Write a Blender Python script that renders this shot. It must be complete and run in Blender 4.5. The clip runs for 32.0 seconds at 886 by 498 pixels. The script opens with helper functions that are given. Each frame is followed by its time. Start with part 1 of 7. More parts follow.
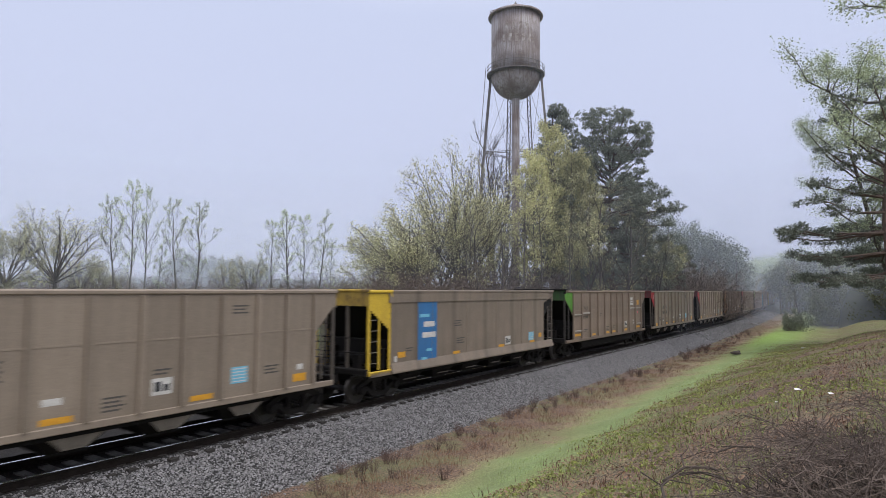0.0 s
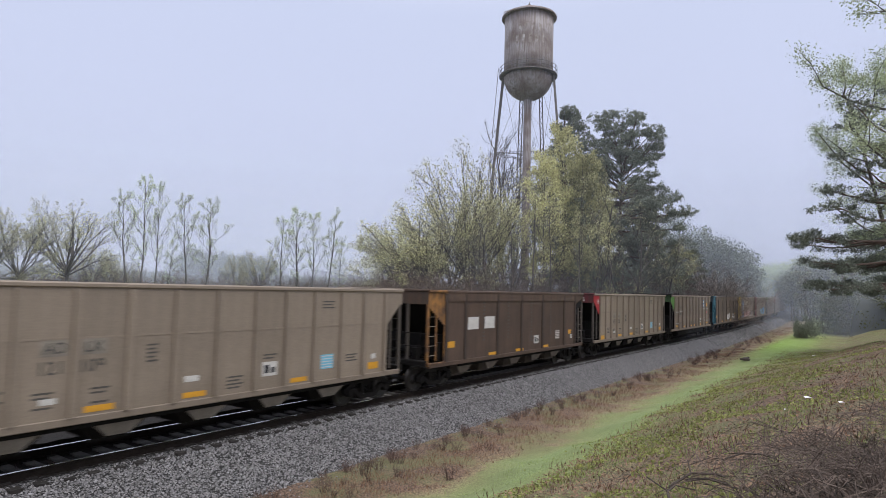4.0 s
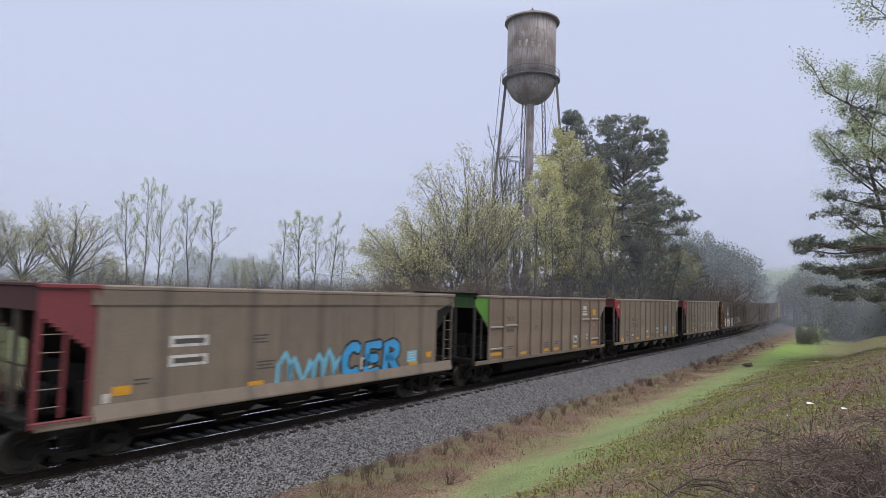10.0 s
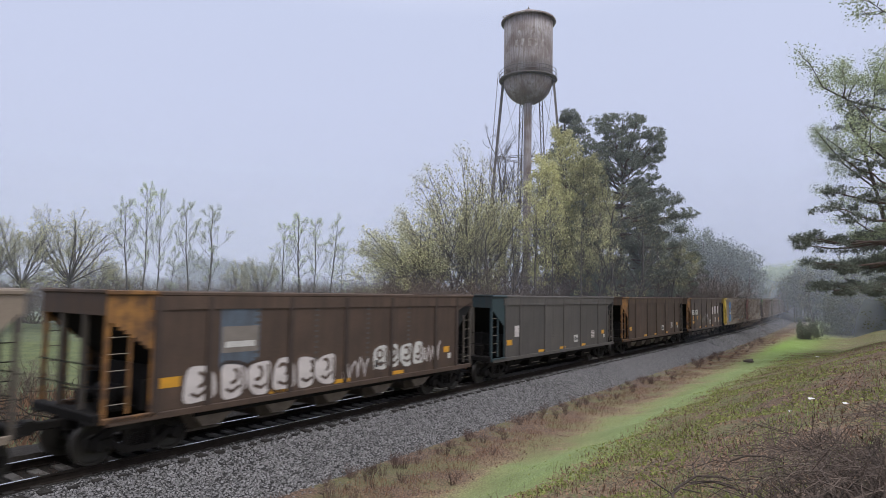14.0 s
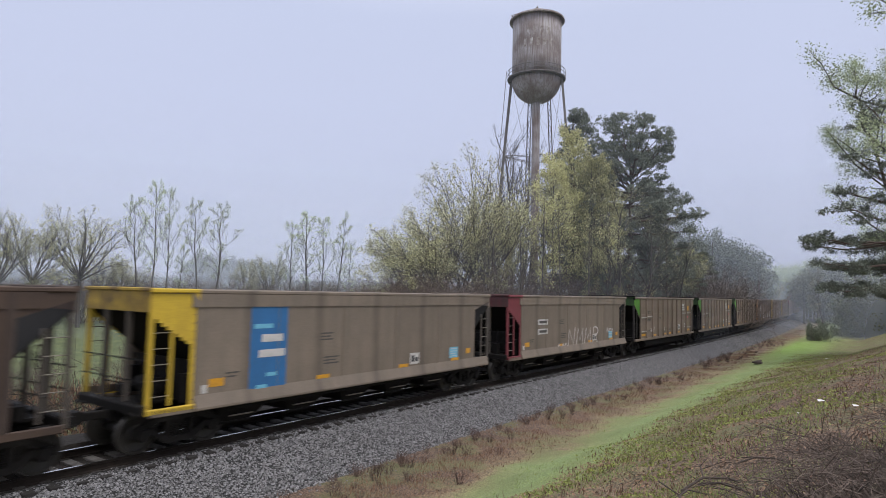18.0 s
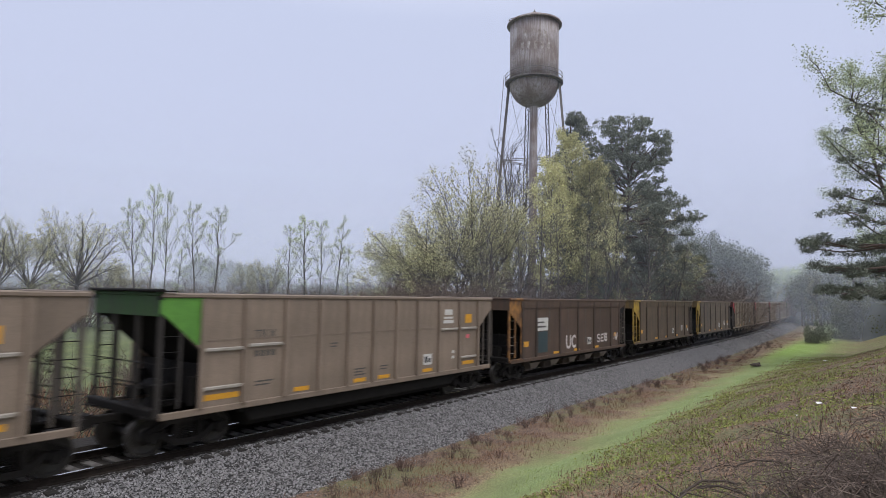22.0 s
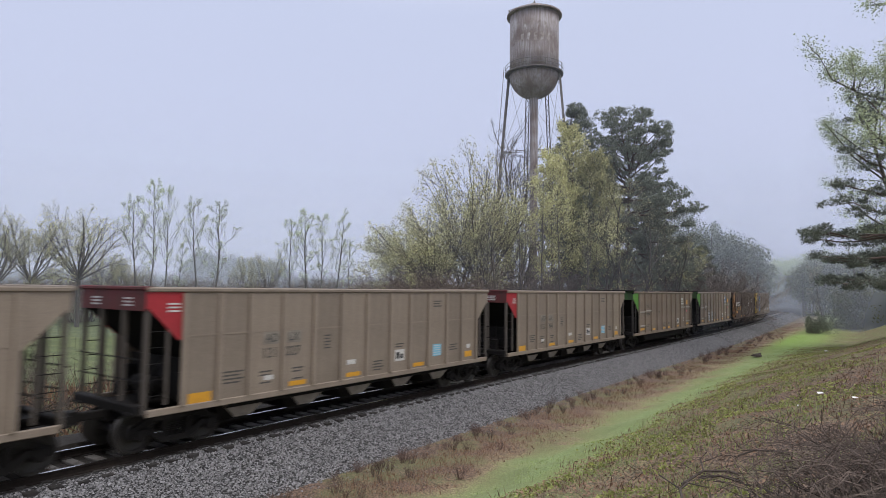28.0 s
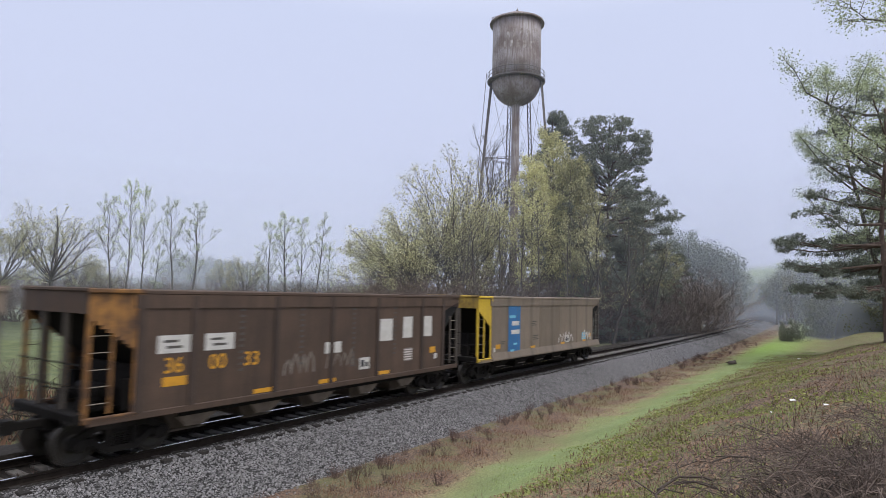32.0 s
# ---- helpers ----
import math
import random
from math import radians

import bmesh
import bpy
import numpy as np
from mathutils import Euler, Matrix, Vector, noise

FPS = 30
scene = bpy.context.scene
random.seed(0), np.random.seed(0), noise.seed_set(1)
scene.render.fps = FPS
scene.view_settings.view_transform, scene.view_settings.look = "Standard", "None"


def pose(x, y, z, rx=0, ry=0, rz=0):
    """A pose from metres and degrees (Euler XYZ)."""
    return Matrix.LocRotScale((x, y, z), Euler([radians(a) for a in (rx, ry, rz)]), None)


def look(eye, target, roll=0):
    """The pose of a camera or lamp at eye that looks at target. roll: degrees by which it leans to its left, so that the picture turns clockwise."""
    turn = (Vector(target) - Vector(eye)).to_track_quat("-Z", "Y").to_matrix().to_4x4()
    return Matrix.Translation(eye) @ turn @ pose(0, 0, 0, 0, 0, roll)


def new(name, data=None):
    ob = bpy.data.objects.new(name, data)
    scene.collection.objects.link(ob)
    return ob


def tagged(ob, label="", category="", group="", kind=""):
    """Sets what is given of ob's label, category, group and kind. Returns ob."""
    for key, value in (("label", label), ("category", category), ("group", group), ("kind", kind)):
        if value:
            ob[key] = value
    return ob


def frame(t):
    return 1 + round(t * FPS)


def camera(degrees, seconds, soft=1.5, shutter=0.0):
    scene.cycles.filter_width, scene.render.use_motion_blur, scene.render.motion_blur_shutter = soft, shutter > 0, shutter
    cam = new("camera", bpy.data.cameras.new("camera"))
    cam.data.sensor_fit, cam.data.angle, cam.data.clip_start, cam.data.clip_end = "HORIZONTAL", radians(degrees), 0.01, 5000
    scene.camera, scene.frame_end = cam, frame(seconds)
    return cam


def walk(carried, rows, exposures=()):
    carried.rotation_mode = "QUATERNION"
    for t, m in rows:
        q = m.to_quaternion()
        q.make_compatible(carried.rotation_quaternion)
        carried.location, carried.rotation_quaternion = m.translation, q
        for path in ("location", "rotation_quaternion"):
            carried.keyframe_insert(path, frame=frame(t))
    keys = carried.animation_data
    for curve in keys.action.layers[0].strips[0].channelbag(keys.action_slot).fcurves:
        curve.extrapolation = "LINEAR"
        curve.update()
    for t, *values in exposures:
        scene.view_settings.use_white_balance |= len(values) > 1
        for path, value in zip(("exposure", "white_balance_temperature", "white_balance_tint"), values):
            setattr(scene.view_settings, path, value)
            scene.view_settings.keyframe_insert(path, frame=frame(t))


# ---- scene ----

# ---------------------------------------------------------------- camera
EYE = Vector((0.0, 0.0, 3.889))
cam = camera(72, 32.0, soft=0.6, shutter=0.3)
# seconds, heading (degrees right of north), tilt up, lean
SWAY = [
    (0, 1.19, 3.71, 0.42), (0.5, 0.94, 3.87, 0.43), (1, 0.90, 3.83, 0.42), (1.5, 0.40, 3.90, 0.66),
    (2, 0.38, 3.57, 0.71), (2.5, 0.50, 3.71, 1.47), (3, 0.52, 3.76, 1.54), (3.5, 0.41, 3.69, 1.53),
    (5.5, 0.11, 3.82, 1.59), (6, -0.02, 3.97, 1.56), (6.5, 0.05, 4.29, 1.50), (7, 0.05, 4.34, 1.24),
    (7.5, -0.00, 4.45, 1.34), (8, -0.00, 4.46, 1.63), (8.5, -0.12, 4.35, 1.59), (9, -0.00, 4.29, 1.81),
    (9.5, 0.14, 4.15, 1.70), (10, 0.12, 4.06, 1.81), (10.5, 0.22, 4.01, 1.96), (11, 0.24, 3.87, 1.69),
    (11.5, 0.29, 3.78, 1.15), (12, 0.38, 3.87, 1.38), (12.5, 0.49, 4.02, 1.31), (13, 0.42, 4.03, 1.22),
    (13.5, 0.42, 4.05, 1.03), (14, 0.16, 4.11, 1.00), (14.5, -0.02, 4.14, 0.99), (16.5, -0.34, 4.23, 1.45),
    (17, -0.42, 4.12, 1.40), (17.5, -0.47, 4.08, 1.32), (18, -0.54, 4.02, 1.30), (18.5, -0.50, 4.08, 1.23),
    (19, -0.60, 4.18, 1.21), (19.5, -0.56, 4.22, 1.05), (20, -0.59, 4.22, 0.89), (20.5, -0.51, 4.23, 0.87),
    (21, -0.33, 4.25, 0.94), (21.5, -0.32, 4.33, 1.18), (22, -0.37, 4.35, 1.14), (22.5, -0.23, 4.37, 1.30),
    (23, -0.12, 4.40, 1.22), (23.5, -0.18, 4.41, 1.05), (24, -0.15, 4.35, 1.09), (24.5, -0.13, 4.36, 0.98),
    (25, -0.33, 4.32, 1.07), (25.5, -0.32, 4.29, 1.05), (27.5, -0.42, 3.73, 0.89), (28, -0.44, 3.66, 0.78),
    (28.5, -0.55, 3.53, 0.61), (29, 0.01, 3.66, 1.62), (29.5, -0.16, 3.77, 0.89), (30, 0.44, 2.84, 0.44),
    (30.5, 1.90, 4.47, 1.68), (31, 1.58, 4.36, 1.71), (31.5, 1.47, 4.28, 1.43), (32, 1.38, 4.17, 1.37),
]


def sight(yaw, tilt):
    a, e = radians(yaw), radians(tilt)
    return Vector((math.sin(a) * math.cos(e), math.cos(a) * math.cos(e), math.sin(e)))


walk(cam, [(t, look(EYE, EYE + 10 * sight(y, e), r)) for t, y, e, r in SWAY],
     exposures=[(0, 0.15), (6, 0.16), (7.5, 0.08), (29, 0.08), (30.5, 0.18), (32, 0.18)])

# ---------------------------------------------------------------- light: an overcast, misty morning
world = bpy.data.worlds.new("overcast_sky")
scene.world = world
world.use_nodes = True
wt = world.node_tree
wt.nodes.clear()
w_out = wt.nodes.new("ShaderNodeOutputWorld")
w_bg = wt.nodes.new("ShaderNodeBackground")
w_sky = wt.nodes.new("ShaderNodeTexSky")
w_sky.sky_type = "NISHITA"
w_sky.sun_disc = False
w_sky.sun_elevation, w_sky.sun_rotation = radians(46), radians(139)
w_sky.dust_density = 4.0
w_dim = wt.nodes.new("ShaderNodeMixRGB")
w_dim.blend_type = "MULTIPLY"
w_dim.inputs[0].default_value = 1.0
w_dim.inputs[2].default_value = (0.10, 0.10, 0.10, 1)
w_mix = wt.nodes.new("ShaderNodeMixRGB")
w_mix.inputs[0].default_value = 0.90
# the cloud layer: even towards the horizon, brighter overhead
w_tc = wt.nodes.new("ShaderNodeTexCoord")
w_sep = wt.nodes.new("ShaderNodeSeparateXYZ")
w_ramp = wt.nodes.new("ShaderNodeValToRGB")
w_ramp.color_ramp.elements[0].position, w_ramp.color_ramp.elements[0].color = 0.0, (0.585, 0.62, 0.825, 1)
w_ramp.color_ramp.elements[1].position, w_ramp.color_ramp.elements[1].color = 1.0, (1.7, 1.72, 1.82, 1)
w_mid = w_ramp.color_ramp.elements.new(0.42)
w_mid.color = (0.60, 0.655, 0.86, 1)
wt.links.new(w_tc.outputs["Generated"], w_sep.inputs[0])
wt.links.new(w_sep.outputs[2], w_ramp.inputs[0])
wt.links.new(w_ramp.outputs[0], w_mix.inputs[2])
wt.links.new(w_sky.outputs[0], w_dim.inputs[1])
wt.links.new(w_dim.outputs[0], w_mix.inputs[1])
wt.links.new(w_mix.outputs[0], w_bg.inputs[0])
w_bg.inputs[1].default_value = 1.0
wt.links.new(w_bg.outputs[0], w_out.inputs[0])

sun = new("sun", bpy.data.lights.new("sun", "SUN"))
sun.data.energy, sun.data.angle, sun.data.color = 1.3, radians(30), (1.0, 0.97, 0.92)
sun.matrix_world = look((16, -10, 46), (0, 10, 0))

# ---------------------------------------------------------------- materials
def mat(name, colour, rough=0.8, metal=0.0, spots=0.25, scale=3.0, dark=None, bump=0.15, streak=0.0, alpha_leaf=False, rand=0.0, fine=40.0):
    """Paint or surface with grain at two scales; streak: vertical runs of grime; rand: brightness by object."""
    m = bpy.data.materials.new(name)
    m.use_nodes = True
    nt = m.node_tree
    b = nt.nodes["Principled BSDF"]
    b.inputs["Roughness"].default_value, b.inputs["Metallic"].default_value = rough, metal
    tc = nt.nodes.new("ShaderNodeTexCoord")
    n1 = nt.nodes.new("ShaderNodeTexNoise")
    n1.inputs["Scale"].default_value, n1.inputs["Detail"].default_value = scale, 6
    n2 = nt.nodes.new("ShaderNodeTexNoise")
    n2.inputs["Scale"].default_value, n2.inputs["Detail"].default_value = fine, 3
    nt.links.new(tc.outputs["Object"], n1.inputs["Vector"])
    nt.links.new(tc.outputs["Object"], n2.inputs["Vector"])
    dk = dark or tuple(c * 0.45 for c in colour)
    ramp = nt.nodes.new("ShaderNodeValToRGB")
    ramp.color_ramp.elements[0].position, ramp.color_ramp.elements[1].position = 0.35, 0.65
    nt.links.new(n1.outputs[0], ramp.inputs[0])
    mx = nt.nodes.new("ShaderNodeMixRGB")
    mx.inputs[1].default_value, mx.inputs[2].default_value = (*colour, 1), (*dk, 1)
    ml = nt.nodes.new("ShaderNodeMath")
    ml.operation = "MULTIPLY"
    ml.inputs[1].default_value = spots
    nt.links.new(ramp.outputs[0], ml.inputs[0])
    nt.links.new(ml.outputs[0], mx.inputs[0])
    last = mx.outputs[0]
    if streak:
        mp = nt.nodes.new("ShaderNodeMapping")
        mp.inputs["Scale"].default_value = (2.2, 2.2, 0.16)
        nt.links.new(tc.outputs["Object"], mp.inputs[0])
        n3 = nt.nodes.new("ShaderNodeTexNoise")
        n3.inputs["Scale"].default_value, n3.inputs["Detail"].default_value = 2.4, 5
        nt.links.new(mp.outputs[0], n3.inputs["Vector"])
        r3 = nt.nodes.new("ShaderNodeValToRGB")
        r3.color_ramp.elements[0].position, r3.color_ramp.elements[1].position = 0.42, 0.75
        nt.links.new(n3.outputs[0], r3.inputs[0])
        m3 = nt.nodes.new("ShaderNodeMath")
        m3.operation = "MULTIPLY"
        m3.inputs[1].default_value = streak
        nt.links.new(r3.outputs[0], m3.inputs[0])
        mx3 = nt.nodes.new("ShaderNodeMixRGB")
        mx3.inputs[2].default_value = (*dk, 1)
        nt.links.new(m3.outputs[0], mx3.inputs[0])
        nt.links.new(last, mx3.inputs[1])
        last = mx3.outputs[0]
    # fine grain
    mg = nt.nodes.new("ShaderNodeMixRGB")
    mg.blend_type = "OVERLAY"
    mg.inputs[0].default_value = 0.35
    nt.links.new(last, mg.inputs[1])
    nt.links.new(n2.outputs[0], mg.inputs[2])
    last = mg.outputs[0]
    if rand:
        oi = nt.nodes.new("ShaderNodeObjectInfo")
        gi = nt.nodes.new("ShaderNodeNewGeometry")
        ad = nt.nodes.new("ShaderNodeMath")
        ad.operation = "ADD"
        nt.links.new(oi.outputs["Random"], ad.inputs[0])
        nt.links.new(gi.outputs["Random Per Island"], ad.inputs[1])
        mr = nt.nodes.new("ShaderNodeMapRange")
        mr.inputs[1].default_value, mr.inputs[2].default_value = 0.0, 2.0
        mr.inputs[3].default_value, mr.inputs[4].default_value = max(0.12, 1 - rand), 1 + rand
        nt.links.new(ad.outputs[0], mr.inputs[0])
        hs = nt.nodes.new("ShaderNodeHueSaturation")
        nt.links.new(mr.outputs[0], hs.inputs["Value"])
        nt.links.new(last, hs.inputs["Color"])
        last = hs.outputs[0]
    nt.links.new(last, b.inputs["Base Color"])
    if bump:
        bp = nt.nodes.new("ShaderNodeBump")
        bp.inputs["Strength"].default_value, bp.inputs["Distance"].default_value = bump, 0.02
        nt.links.new(n2.outputs[0], bp.inputs["Height"])
        nt.links.new(bp.outputs[0], b.inputs["Normal"])
    if alpha_leaf:
        b.inputs["Subsurface Weight"].default_value = 0.0
        tr = nt.nodes.new("ShaderNodeBsdfTranslucent")
        nt.links.new(last, tr.inputs[0])
        ms = nt.nodes.new("ShaderNodeMixShader")
        ms.inputs[0].default_value = 0.35
        o = nt.nodes["Material Output"]
        nt.links.new(b.outputs[0], ms.inputs[1])
        nt.links.new(tr.outputs[0], ms.inputs[2])
        nt.links.new(ms.outputs[0], o.inputs[0])
    return m


ALUM = mat("weathered_aluminium", (0.262, 0.211, 0.163), 0.62, 0.15, spots=0.35, scale=0.9, dark=(0.155, 0.12, 0.092), streak=0.4, bump=0.05, rand=0.26)
GON = mat("tan_grey_paint", (0.24, 0.183, 0.139), 0.65, 0.1, spots=0.55, scale=0.8, dark=(0.13, 0.10, 0.075), streak=0.45, bump=0.05, rand=0.26)
SMOOTH = mat("grey_steel_paint", (0.221, 0.174, 0.133), 0.6, 0.1, spots=0.4, scale=0.7, dark=(0.12, 0.10, 0.078), streak=0.4, bump=0.05, rand=0.26)
BROWN = mat("sooty_brown_steel", (0.096, 0.060, 0.042), 0.7, 0.1, spots=0.5, scale=0.9, dark=(0.04, 0.027, 0.021), streak=0.5, bump=0.06, rand=0.26)
OLIVE = mat("dusty_dark_steel", (0.137, 0.096, 0.064), 0.7, 0.1, spots=0.5, scale=0.9, dark=(0.055, 0.042, 0.031), streak=0.5, bump=0.06, rand=0.26)


def joint_stains(m, first, step, width, depth):
    """Dark vertical run-off stains at even panel joints along x."""
    nt = m.node_tree
    b = nt.nodes["Principled BSDF"]
    tc, sp, no = nt.nodes.new("ShaderNodeTexCoord"), nt.nodes.new("ShaderNodeSeparateXYZ"), nt.nodes.new("ShaderNodeTexNoise")
    nt.links.new(tc.outputs["Object"], sp.inputs[0])
    no.inputs["Scale"].default_value, no.inputs["Detail"].default_value = 1.4, 5
    nt.links.new(tc.outputs["Object"], no.inputs["Vector"])

    def calc(op, a, c):
        n = nt.nodes.new("ShaderNodeMath")
        n.operation = op
        for k, q in enumerate((a, c)):
            if isinstance(q, (int, float)):
                n.inputs[k].default_value = q
            else:
                nt.links.new(q, n.inputs[k])
        return n.outputs[0]

    off = calc("MULTIPLY", no.outputs[0], 0.16)
    x = calc("PINGPONG", calc("ADD", calc("SUBTRACT", sp.outputs[0], first - 40 * step + 0.08), off), step / 2)
    mr = nt.nodes.new("ShaderNodeMapRange")
    mr.inputs[1].default_value, mr.inputs[2].default_value, mr.inputs[3].default_value, mr.inputs[4].default_value = 0.0, width, depth, 0.0
    nt.links.new(x, mr.inputs[0])
    fac = calc("MULTIPLY", mr.outputs[0], calc("MULTIPLY_ADD", no.outputs[0], 1.6))
    mx = nt.nodes.new("ShaderNodeMixRGB")
    mx.inputs[2].default_value = (0.05, 0.04, 0.032, 1)
    nt.links.new(fac, mx.inputs[0])
    nt.links.new(b.inputs["Base Color"].links[0].from_socket, mx.inputs[1])
    nt.links.new(mx.outputs[0], b.inputs["Base Color"])


joint_stains(SMOOTH, -7.29 + 0.21, (14.58 - 2.32) / 5, 0.26, 0.34)
SLATE = mat("sooty_slate_paint", (0.092, 0.080, 0.072), 0.7, 0.0, spots=0.5, scale=0.9, dark=(0.05, 0.047, 0.046), streak=0.5, bump=0.06, rand=0.26)
RUST = mat("rusty_steel", (0.15, 0.075, 0.04), 0.85, spots=0.6, scale=4, dark=(0.05, 0.03, 0.022), bump=0.2)
GRIME = mat("greasy_black_iron", (0.017, 0.015, 0.014), 0.7, 0.1, spots=0.5, scale=6, dark=(0.008, 0.007, 0.0065), bump=0.2)
# coal-black plate; the shade inside and under the cars is put into its colour
COALSHADE = mat("coal_plate_shade_black", (0.012, 0.011, 0.01), 0.8, spots=0.4, scale=3, bump=0.1)
CHUTE = mat("dusty_chute_plate", (0.27, 0.235, 0.195), 0.7, 0.1, spots=0.5, scale=3, dark=(0.09, 0.075, 0.06), bump=0.1)
STEEL = mat("polished_rail_steel", (0.72, 0.70, 0.68), 0.22, 1.0, spots=0.2, scale=5, bump=0.03)
RAILSIDE = mat("rail_web_rust", (0.026, 0.02, 0.017), 0.8, 0.2, spots=0.5, scale=5, bump=0.1)
YELLOW = mat("yellow_end_paint", (0.62, 0.42, 0.035), 0.55, spots=0.25, scale=2, dark=(0.22, 0.13, 0.03), streak=0.3, bump=0.05)
OLDYELLOW = mat("dirty_yellow_paint", (0.52, 0.34, 0.04), 0.65, spots=0.9, scale=2.2, dark=(0.10, 0.06, 0.03), streak=0.6, bump=0.06)
ORANGE = mat("rusty_orange_paint", (0.38, 0.175, 0.04), 0.7, spots=1.0, scale=2.2, dark=(0.06, 0.034, 0.024), streak=0.9, bump=0.08)
RED = mat("red_end_paint", (0.36, 0.02, 0.028), 0.55, spots=0.25, scale=2, dark=(0.16, 0.02, 0.02), streak=0.2, bump=0.05)
MAROON = mat("faded_maroon_paint", (0.19, 0.036, 0.045), 0.6, spots=0.35, scale=2, dark=(0.10, 0.03, 0.03), streak=0.3, bump=0.05)
GREEN = mat("green_end_paint", (0.105, 0.28, 0.04), 0.6, spots=0.45, scale=2, dark=(0.04, 0.12, 0.02), streak=0.2, bump=0.05)
TEAL = mat("teal_end_paint", (0.02, 0.13, 0.19), 0.6, spots=0.35, scale=2, dark=(0.015, 0.06, 0.08), streak=0.3, bump=0.05)
DTEAL = mat("dark_teal_paint", (0.03, 0.05, 0.056), 0.6, spots=0.35, scale=2, dark=(0.015, 0.035, 0.04), streak=0.3, bump=0.05)
BLUE = mat("blue_panel_paint", (0.03, 0.15, 0.36), 0.55, spots=0.3, scale=2, dark=(0.03, 0.09, 0.18), streak=0.3, bump=0.03)
FADEDBLUE = mat("faded_blue_panel_paint", (0.10, 0.13, 0.17), 0.65, spots=0.6, scale=2, dark=(0.06, 0.06, 0.065), streak=0.5, bump=0.03)
WHITE = mat("dusty_white_paint", (0.58, 0.56, 0.53), 0.6, spots=0.35, scale=4, dark=(0.34, 0.32, 0.29), bump=0.03)
STENCIL = mat("dark_stencil_paint", (0.06, 0.055, 0.05), 0.7, spots=0.3, scale=6, dark=(0.14, 0.12, 0.1), bump=0.0)
AMBER = mat("amber_reflector_tape", (0.64, 0.31, 0.025), 0.45, spots=0.45, scale=6, dark=(0.4, 0.2, 0.03), bump=0.0)
SKYB = mat("light_blue_label", (0.16, 0.46, 0.62), 0.5, spots=0.2, scale=6, bump=0.0)
GRAFRED = mat("red_spray_paint", (0.33, 0.03, 0.035), 0.5, spots=0.3, scale=2, bump=0.0)
GRAFPINK = mat("pale_spray_paint", (0.62, 0.56, 0.54), 0.5, spots=0.3, scale=2, bump=0.0)
GRAFBLUE = mat("blue_spray_paint", (0.05, 0.32, 0.62), 0.5, spots=0.3, scale=2, bump=0.0)
GRAFBLK = mat("black_spray_paint", (0.02, 0.02, 0.025), 0.5, spots=0.2, scale=2, bump=0.0)
FAINT = mat("faint_old_spray_paint", (0.22, 0.19, 0.165), 0.6, spots=0.5, scale=3, dark=(0.12, 0.1, 0.08), bump=0.0)
for m_ in (GRIME, COALSHADE, RAILSIDE):
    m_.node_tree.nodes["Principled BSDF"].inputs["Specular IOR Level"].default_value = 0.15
# darker end paints: soot plus the shade between cars put into the colour
SHADED = {}
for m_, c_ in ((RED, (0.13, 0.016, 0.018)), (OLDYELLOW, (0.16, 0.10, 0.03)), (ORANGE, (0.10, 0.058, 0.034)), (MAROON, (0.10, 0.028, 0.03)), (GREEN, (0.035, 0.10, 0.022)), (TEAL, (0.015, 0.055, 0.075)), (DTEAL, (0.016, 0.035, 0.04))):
    SHADED[m_.name] = mat("sooty_" + m_.name, c_, 0.75, spots=0.5, scale=2, dark=(0.04, 0.033, 0.028), streak=0.5, bump=0.05)
# ledges paler than the side: their highlight is put into the colour
LEDGE = mat("highlight_ledge", (0.36, 0.33, 0.29), 0.6, 0.1, spots=0.4, scale=3, dark=(0.16, 0.13, 0.10), bump=0.05)
SEAM = mat("dark_brown_seam", (0.062, 0.042, 0.033), 0.8, 0.1, spots=0.6, scale=2, dark=(0.035, 0.024, 0.02), streak=0.5, bump=0.08, rand=0.3)
SOOTPOST = mat("sooty_end_post", (0.04, 0.034, 0.03), 0.75, 0.1, spots=0.5, scale=3, dark=(0.02, 0.017, 0.015), bump=0.08)
WORNCHUTE = mat("worn_brown_chute_plate", (0.19, 0.155, 0.125), 0.7, 0.1, spots=0.6, scale=3, dark=(0.06, 0.047, 0.038), bump=0.1)
# yellow end bands take the dirty yellow as their shaded tone
SHADED[YELLOW.name] = OLDYELLOW
OLDPOST = mat("grimy_grey_post", (0.095, 0.079, 0.066), 0.7, 0.1, spots=0.5, scale=3, dark=(0.06, 0.05, 0.042), bump=0.08)
PINKTAG = mat("pink_tag", (0.62, 0.12, 0.15), 0.5, spots=0.2, scale=6, bump=0.0)

# ---------------------------------------------------------------- the line of the track
KAP = [(-60, 0.0), (-37.8, 0.00122), (0, 0.00106), (37.8, -0.00108), (75.7, -0.0005), (113, -0.0005), (208, -0.0007), (420, -0.0012), (700, -0.0012), (720, 0.0)]
STEP = 0.5
_s = np.arange(-2000, 2000 + STEP, STEP)
_k = np.interp(_s, [a for a, _ in KAP], [b for _, b in KAP])
_th = np.cumsum(_k) * STEP
_i0 = int(2000 / STEP)
_th = _th - _th[_i0] + radians(35.5)
_x = np.cumsum(np.sin(_th)) * STEP
_y = np.cumsum(np.cos(_th)) * STEP
_x, _y = _x - _x[_i0], _y - _y[_i0] + 25.734


def track(s, u=0.0):
    """World x, y and heading at s metres along the track, u metres from its centre line towards the bank."""
    x, y, th = np.interp(s, _s, _x), np.interp(s, _s, _y), np.interp(s, _s, _th)
    return x + u * np.cos(th), y - u * np.sin(th), th


